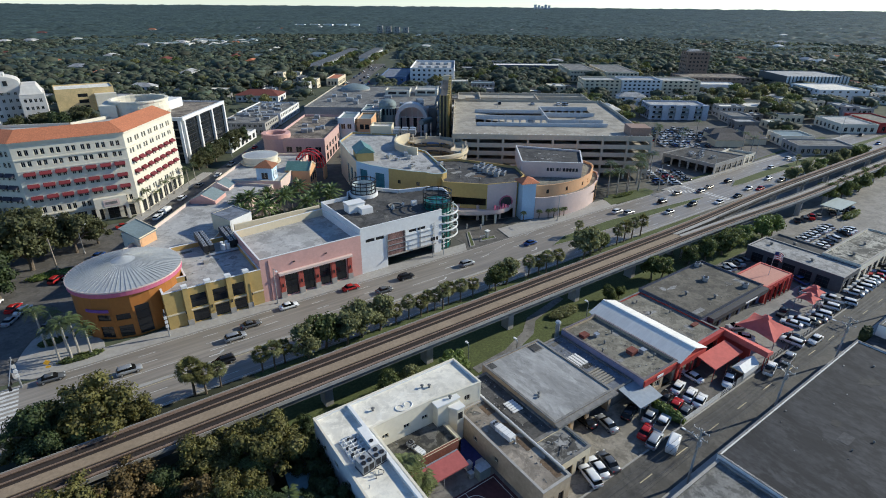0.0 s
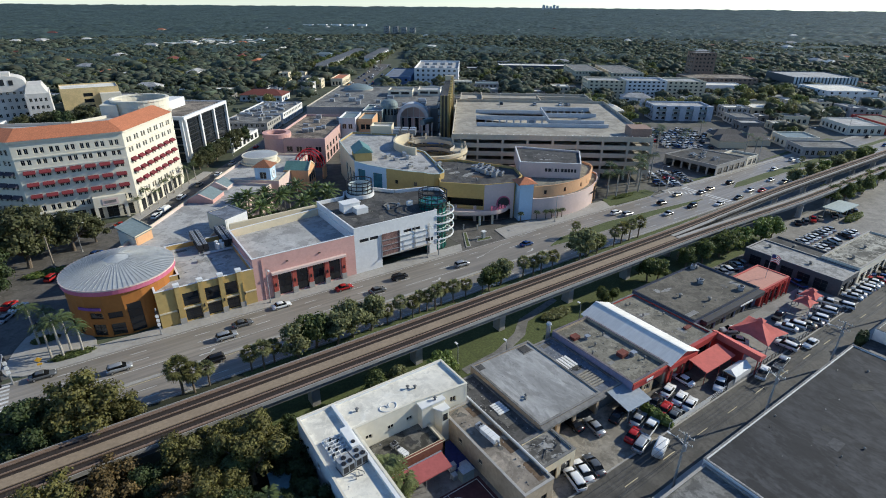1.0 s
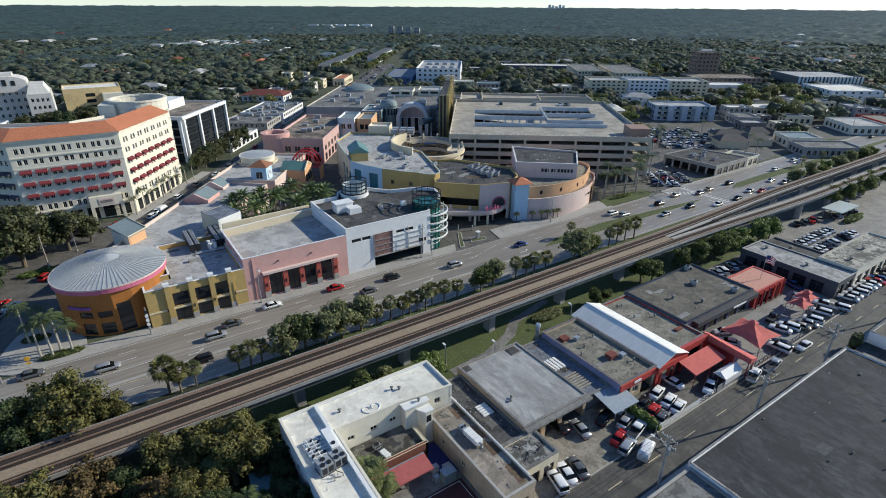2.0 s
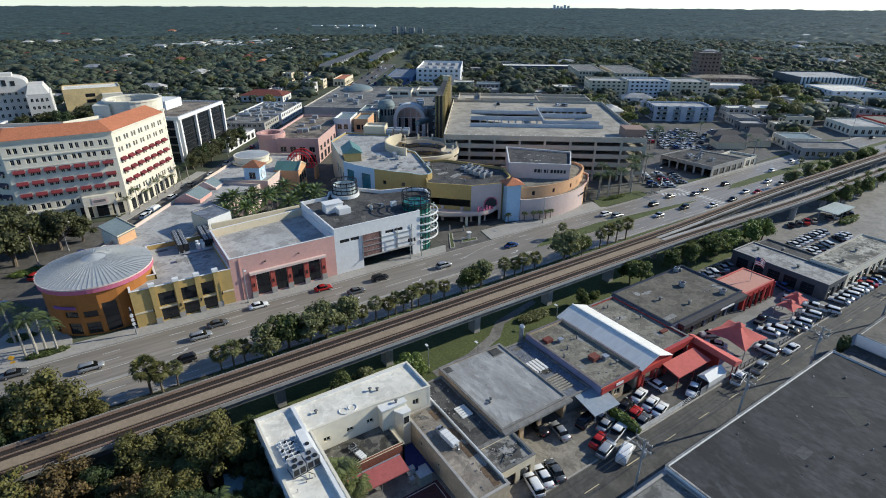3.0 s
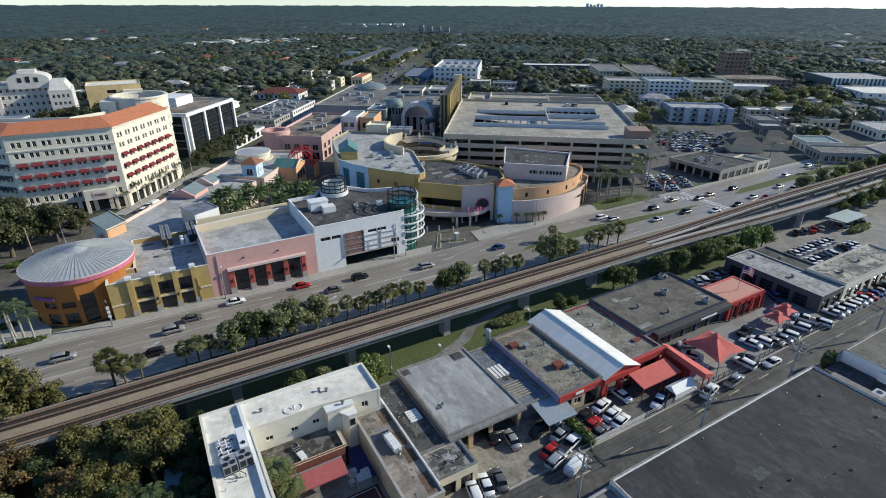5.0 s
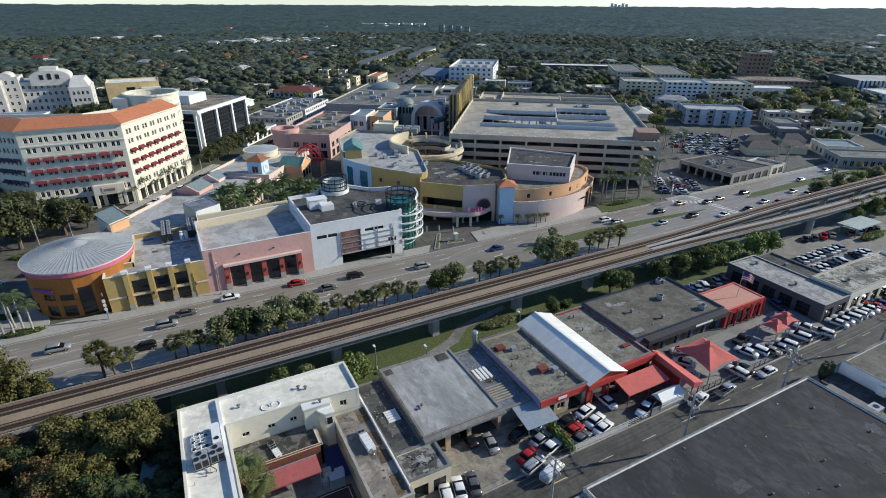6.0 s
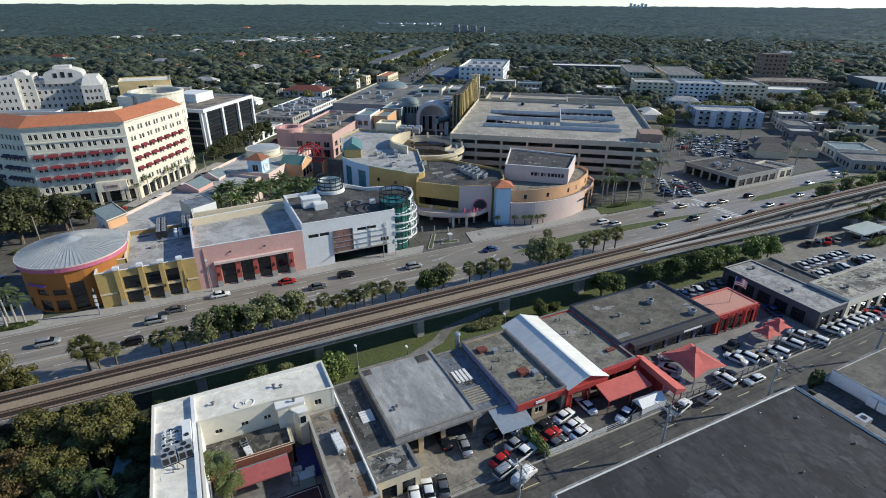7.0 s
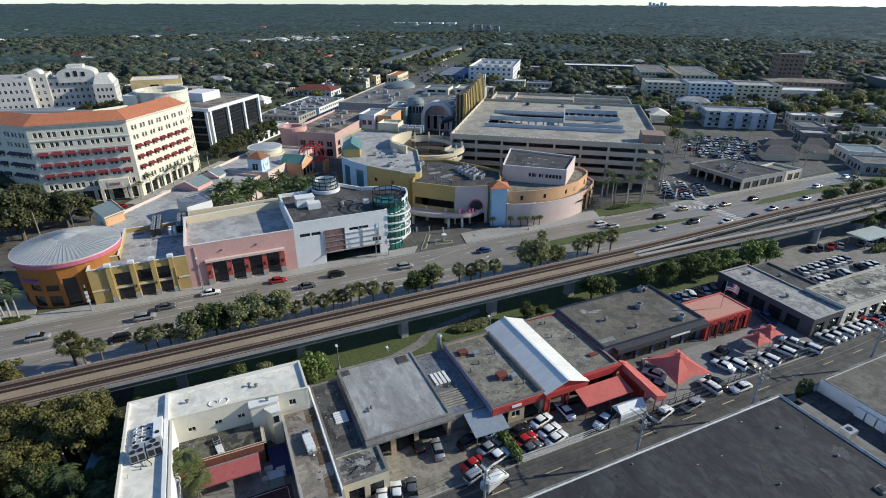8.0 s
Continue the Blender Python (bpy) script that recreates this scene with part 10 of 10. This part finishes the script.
for x, y, k, c in ((-2, 98.8, "suv", "silver"), (17.5, 98.6, "suv", "silver"), (21.5, 101.6, "sedan", "grey"), (13.2, 91.6, "suv", "black"), (60.5, 101.4, "suv", "black"), (52.6, 98.5, "sedan", "grey"), (46.5, 104.2, "sedan", "red"), (78, 98.6, "suv", "silver"), (101.5, 98.9, "sedan", "blue"), (31, 104.4, "sedan", "white"), (-14, 104.3, "sedan", "grey"), (-17, 88.7, "sedan", "silver"), (38, 91.5, "sedan", "white")):
    car(x, y, 0 if y > 93 else 180, k, c)
for x, y, k, c in ((143.8, 101.2, "suv", "white"), (146, 98.3, "suv", "silver"), (165.3, 98.6, "suv", "black"), (178, 101.0, "sedan", "beige"), (171.6, 91.0, "suv", "black"), (158, 91.2, "sedan", "silver"), (188, 97.6, "sedan", "grey"), (195, 98.4, "sedan", "beige"), (181.8, 87.0, "sedan", "white"), (208.5, 98.2, "suv", "black"), (206, 89.0, "sedan", "silver"), (209.7, 86.4, "sedan", "red"), (193.9, 86.8, "sedan", "black"), (225.9, 91.2, "sedan", "silver"), (243, 98, "suv", "white"), (227.6, 86.8, "suv", "beige"), (247.5, 91.4, "sedan", "red"), (244.5, 87, "suv", "white"), (265.6, 101.2, "suv", "white"), (266, 98.3, "van", "white"), (270, 89.1, "sedan", "black")):
    car(x, y, 0 if y > 93 else 180, k, c)
for k in range(26):
    lane = random.choice((98.6, 101.6, 104.4, 91.2, 89, 86.8))
    car(random.uniform(275, 520), lane, 0 if lane > 93 else 180, random.choice(KINDS), random.choice(POOL))
# cars parked in yards and along the back street
for x, y, rz, k, c in ((79.0, 37.0, 14, "sedan", "white"), (79.0, 34.6, 14, "sedan", "white"), (79.0, 32.7, 14, "sedan", "white"), (74.4, 34.5, 14, "sedan", "red"), (74.2, 32.6, 14, "sedan", "grey"), (74.6, 36.6, 14, "sedan", "black"), (84.0, 37.4, 90, "sedan", "white"), (88.6, 32.8, 200, "pickup", "white")):
    car(x, y, rz, k, c, 0.0, "parked beside the red store", "store cars")
for x, y, rz, k, c in ((52.4, 33.2, 75, "sedan", "white"), (54.6, 33.0, 75, "sedan", "grey"), (50.2, 32.8, 75, "suv", "white"), (68.4, 35.4, 15, "sedan", "silver"), (68.4, 33.1, 15, "pickup", "white"), (71.0, 38.2, 15, "suv", "white"), (64.8, 33.6, 15, "sedan", "red"), (64.2, 31.6, 15, "suv", "silver"), (60.9, 38.4, 80, "sedan", "silver"), (58.4, 41.0, 90, "sedan", "black"), (66.2, 37.8, 15, "suv", "black")):
    car(x, y, rz, k, c, 0.01, "parked in the garage yard", "garage yard cars")
car(66.0, 29.4, 20, "van", "white", 0.0, "standing at the street edge", "street cars")
for x, y, rz, k, c in ((116.5, 29.4, 180, "sedan", "white"), (104.9, 29.6, 8, "pickup", "silver"), (98.4, 30.0, 14, "pickup", "white")):
    car(x, y, rz, k, c, 0.0, "on the back street", "street cars")
for x, y, rz, k, c in ((118.9, 35.2, 105, "sedan", "white"), (121.4, 34.7, 105, "suv", "white"), (123.6, 33.5, 105, "sedan", "beige"), (126.2, 33.2, 105, "sedan", "silver"), (128.6, 33.2, 105, "suv", "white"), (133.8, 33.6, 105, "suv", "white"), (138.0, 34.6, 105, "pickup", "white"), (139.6, 32.2, 105, "suv", "white"), (122, 38.4, 10, "pickup", "black"), (111.5, 31.9, 95, "suv", "white"), (113.5, 32.2, 95, "sedan", "black"), (105, 38.6, 120, "sedan", "white"), (103, 36.2, 120, "sedan", "silver"), (107.6, 41.4, 150, "sedan", "white"), (136.8, 40.4, 20, "sedan", "silver"), (141.8, 43.5, 70, "pickup", "blue")):
    car(x, y, rz, k, c, 0.01, "parked on the dealer forecourt", "forecourt cars")
for i in range(9):
    car(146.2 + i * 2.55, 33.0 + 0.1 * (i % 2), 105, random.choice(KINDS[:5]), "white" if i < 6 else random.choice(POOL), 0.0, "parked in a row by the shops", "row cars")
for i in range(9):
    car(171 + i * 2.6, 33.0, 105, random.choice(KINDS[:5]), random.choice(POOL), 0.0, "parked in a row by the shops", "row cars")
for i, c in enumerate(("blue", "blue", "silver", "white", "black", "silver", "grey")):
    car(127.6 + i * 2.35, 57.6, 62, "sedan" if i % 3 else "suv", c, 0.0, "parked beside the railway", "rail side cars")
for r, (y, n) in enumerate(((55.0, 10), (50.0, 10))):
    for i in range(n):
        if random.random() < 0.9:
            car(168.4 + i * 2.5 + r * 1.0, y, 65, random.choice(KINDS[:5]), random.choice(["white", "silver", "white"] + POOL), 0.0, "parked in the railway car park", "railway lot cars")
for i in range(9):
    if i != 4:
        car(186 + i * 3.4, 63.0 - i * 0.7, 30, random.choice(KINDS), random.choice(POOL), 0.0, "parked under the railway", "railway lot cars")
# town car parks
for r in range(8):
    for i in range(16):
        if random.random() < 0.58:
            u, v = 100 + i * 2.7, 262 + r * 5.6
            if u < 112 or v > 252:
                x, y = uv(u, v)
                if free(u - 1, u + 1, v - 1, v + 1) or u < 150:
                    if not any(a < u < b_ and c < v < d for a, b_, c, d in TAKEN[5:]):
                        car(x, y, 53, random.choice(KINDS), random.choice(["white", "silver", "white", "silver"] + POOL), -0.02, "in the town car park", "town lot cars")
for r in range(3):
    for i in range(9):
        if random.random() < 0.85:
            x, y = uv(79.5 + r * 6.2, 194 + i * 2.8)
            if not (y < 108):
                car(x, y, -37, random.choice(KINDS[:5]), random.choice(POOL + ["red"]), -0.02, "parked beside the garage", "corner lot cars")
for i in range(26):
    u = -98 if i % 2 else -88
    v = 75 + i * 7.5 + random.uniform(-2, 2)
    car(*uv(u + random.uniform(0, 2), v), 53 if i % 2 else 233, random.choice(KINDS), random.choice(POOL), -0.01, "on the side street", "side street cars")
for i in range(70):
    u, v = random.choice((-97, -93.5, -88.5, -84, -79, -72, -69)) + random.uniform(-0.8, 0.8), 385 + 235 * random.random() ** 1.4
    if not free(u - 1, u + 1, v - 1, v + 1) and not -98 < u < -66:
        continue
    car(*uv(u, v), random.choice((53, 233)), random.choice(KINDS), random.choice(POOL), -0.01, "on the far side street", "far street cars")
for x, y, rz, k, c in ((-12.1, 149.2, 55, "suv", "red"), (-20.4, 138.5, 60, "sedan", "red"), (-20.8, 132.4, 60, "sedan", "silver"), (-24, 143, 60, "sedan", "white"), (-44, 112, 50, "sedan", "silver"), (6, 179, 10, "sedan", "red"), (-2, 183, 10, "sedan", "black"), (19.5, 186, 55, "van", "white"), (16, 181, 55, "suv", "white")):
    car(x, y, rz, k, c, -0.01, "by the office block", "plaza cars")
for i in range(14):
    u, v = 8 + random.uniform(0, 60), 214 + random.choice((0, 58)) + random.uniform(0, 10)
    if i < 5:
        car(*uv(u, 282), 53, random.choice(KINDS[:5]), random.choice(POOL), 16.0, "on the garage top deck", "deck cars")


# ---- poles, wires, lamps and signs ----
def utility_pole(x, y, h=10.5):
    th = thing("utility_pole", "grey concrete utility pole with cross arms", "pole", (x, y, 0.1), "utility poles")
    Shape().tube([(x, y, 0.0), (x, y, h)], 0.2, 8, 0.13).make("shaft", CONCRETE, th)
    for z in (h - 0.4, h - 1.6):
        Shape().box(x - 0.06, x + 0.06, y - 1.2, y + 1.2, z - 0.07, z + 0.07).make("cross_arm", CONCRETE, th)
        for dy in (-1.1, -0.4, 0.4, 1.1):
            Shape().cyl(x, y + dy, 0.06, z + 0.07, z + 0.3, 6).make("insulator", WHITE, th)
    Shape().cyl(x + 0.4, y, 0.28, h - 3.4, h - 2.4, 10).make("transformer", STEEL, th)
    Shape().tube([(x, y, h - 2.0), (x, y + 1.0, h - 1.7), (x, y + 2.2, h - 1.8)], 0.05).make("lamp_arm", STEEL, th)
    Shape().box(x - 0.12, x + 0.12, y + 2.1, y + 2.7, h - 1.9, h - 1.75).make("lamp_head", WHITE, th)


wp = thing("wooden_pole", "tall weathered wooden pole beside the plaza trees", "pole", (-11.5, 154.4, 0))
Shape().tube([(-11.5, 154.4, 0), (-11.5, 154.4, 9.6)], 0.2, 8, 0.14).make("shaft", mat("weathered pole timber", (0.3, 0.25, 0.19), 0.9, var=0.25, size=0.3), wp)
Shape().box(-11.9, -11.1, 154.32, 154.48, 9.0, 9.15).make("cross_arm", TRUNK, wp)


POLES = (34, 61.2, 87.0, 111.5, 144.0, 176.0, 208)
for x in POLES:
    utility_pole(x, 24.0)
for a, b_ in zip(POLES, POLES[1:]):
    for dy, z in ((-1.1, 10.35), (0.4, 10.35), (1.1, 10.35), (-1.1, 9.15), (0.4, 9.15), (0.0, 7.4)):
        pts = [(a + (b_ - a) * q / 8, 24.0 + dy, z - 0.55 * 4 * (q / 8) * (1 - q / 8)) for q in range(9)]
        tagged(Shape().tube(pts, 0.025, 4).make("power_line", DARK_METAL), "thin black power line between utility poles", "wire", group="power lines")


def street_lamp(x, y, h=9.0, arm=2.2, rz=-90.0, label="grey steel street lamp beside the highway"):
    th = thing("street_lamp", label, "lamp", (x, y, 0), "street lamps")
    d = Vector((math.cos(radians(rz)), math.sin(radians(rz)), 0))
    Shape().tube([(x, y, 0), (x, y, h)], 0.13, 8, 0.07).make("post", STEEL, th)
    Shape().tube([(x, y, h - 0.1), Vector((x, y, h + 0.35)) + d * arm * 0.5, Vector((x, y, h + 0.4)) + d * arm], 0.05).make("arm", STEEL, th)
    e = Vector((x, y, h + 0.35)) + d * arm
    Shape().box(e.x - 0.2, e.x + 0.2, e.y - 0.35, e.y + 0.35, e.z - 0.07, e.z + 0.07).make("lamp_head", WHITE, th)
    Shape().cyl(x, y, 0.25, 0, 0.5, 8).make("base", CONCRETE, th)


for x, y, h in ((73.0, 107.6, 9.5), (121.5, 107.4, 9.0), (29.5, 107.6, 9.0), (176, 107.6, 10), (214, 107.4, 11), (248, 107.8, 11), (292, 108, 11), (340, 108, 11)):
    street_lamp(x, y, h)
for u, v in ((-102.5, 96), (-102.5, 128), (-82.5, 118), (-102.5, 178), (-83, 190), (-102, 230)):
    street_lamp(*uv(u, v), 8.0, 2.0, 0.0, "grey street lamp along the side street")
for x, y in ((60.5, 60.2), (83, 62), (52, 64.5)):
    street_lamp(x, y, 4.5, 0.6, 90, "slim park lamp beside the footpath")


def signal(x, y, arm, rz, label="traffic signal mast with dark lamp boxes"):
    th = thing("traffic_signal", label, "traffic light", (x, y, 0), "traffic signals")
    d = Vector((math.cos(radians(rz)), math.sin(radians(rz)), 0))
    Shape().tube([(x, y, 0), (x, y, 6.6)], 0.16, 8, 0.12).make("mast", STEEL, th)
    if arm:
        e = Vector((x, y, 6.3)) + d * arm
        Shape().tube([(x, y, 6.1), e], 0.09, 6, 0.06).make("arm", STEEL, th)
        for q in (0.55, 0.78, 0.98):
            p = Vector((x, y, 6.1)).lerp(e, q)
            Shape().box(p.x - 0.2, p.x + 0.2, p.y - 0.2, p.y + 0.2, p.z - 1.0, p.z).make("lamp_box", DARK_METAL, th)
    for z in (2.4, 3.4, 4.4, 5.3):
        Shape().box(x - 0.3, x + 0.3, y - 0.28, y - 0.18, z, z + 0.65).make("sign_plate", WHITE if z < 5 else DARK_METAL, th)


signal(6.4, 107.2, 0, 0, "signal post with stacked small signs")
signal(76.4, 107.4, 4.0, 180)
signal(181, 107.6, 9, -90)
signal(-18.5, 105.0, 9, -90)
dm = thing("diamond_sign", "yellow diamond warning sign on a post", "sign", (-14.3, 107.6, 0.15))
Shape().cyl(-14.3, 107.6, 0.05, 0.1, 2.2, 6).make("post", STEEL, dm)
Shape().add([(-14.3, 107.5, 1.5), (-13.7, 107.5, 2.1), (-14.3, 107.5, 2.7), (-14.9, 107.5, 2.1), (-14.3, 107.54, 1.5), (-13.7, 107.54, 2.1), (-14.3, 107.54, 2.7), (-14.9, 107.54, 2.1)], [(0, 1, 2, 3), (7, 6, 5, 4), (0, 4, 5, 1), (1, 5, 6, 2), (2, 6, 7, 3), (3, 7, 4, 0)]).make("plate", SIGN_YELLOW, dm)
Shape().box(-14.7, -13.9, 107.5, 107.54, 0.9, 1.35).make("plate", SIGN_YELLOW, dm)
# garage entry: islands, booth and barrier
for k, p in enumerate(([(85.8, 107.2), (87.4, 107.0), (92.5, 116.0), (91.4, 116.4)], [(90.6, 108.6), (96, 107.8), (96.8, 109.6), (92.2, 110.4)])):
    setting(Shape().prism(p, -0.05, 0.18).make("kerb_island", CONCRETE), "raised concrete island at the garage entry", "kerb")
    slab("grass", inset(p, 0.3), 0.22, GRASS, "planted strip on the entry island", "grass", 0.1)
bo = thing("ticket_booth", "small grey ticket machine at the entry lane", "booth", (94, 110, 0.15))
Shape().box(93.6, 94.5, 109.3, 110.1, 0.15, 2.2).make("cabinet", STEEL, bo)
Shape().box(93.4, 94.7, 109.1, 110.3, 2.2, 2.4).make("roof", WHITE, bo)
Shape().box(91.2, 93.6, 109.66, 109.74, 1.0, 1.1).make("barrier_arm", WHITE, bo)
for x, y in ((93.2, 118.6), (96.5, 115.8), (89.4, 119.4)):
    b_ = thing("bollard", "short grey bollard by the entry", "bollard", (x, y, 0), "entry bollards")
    Shape().cyl(x, y, 0.22, -0.05, 1.5, 8).make("post", CONCRETE, b_)
    Shape().cyl(x, y, 0.26, 1.5, 1.65, 8).make("cap", CONCRETE, b_)
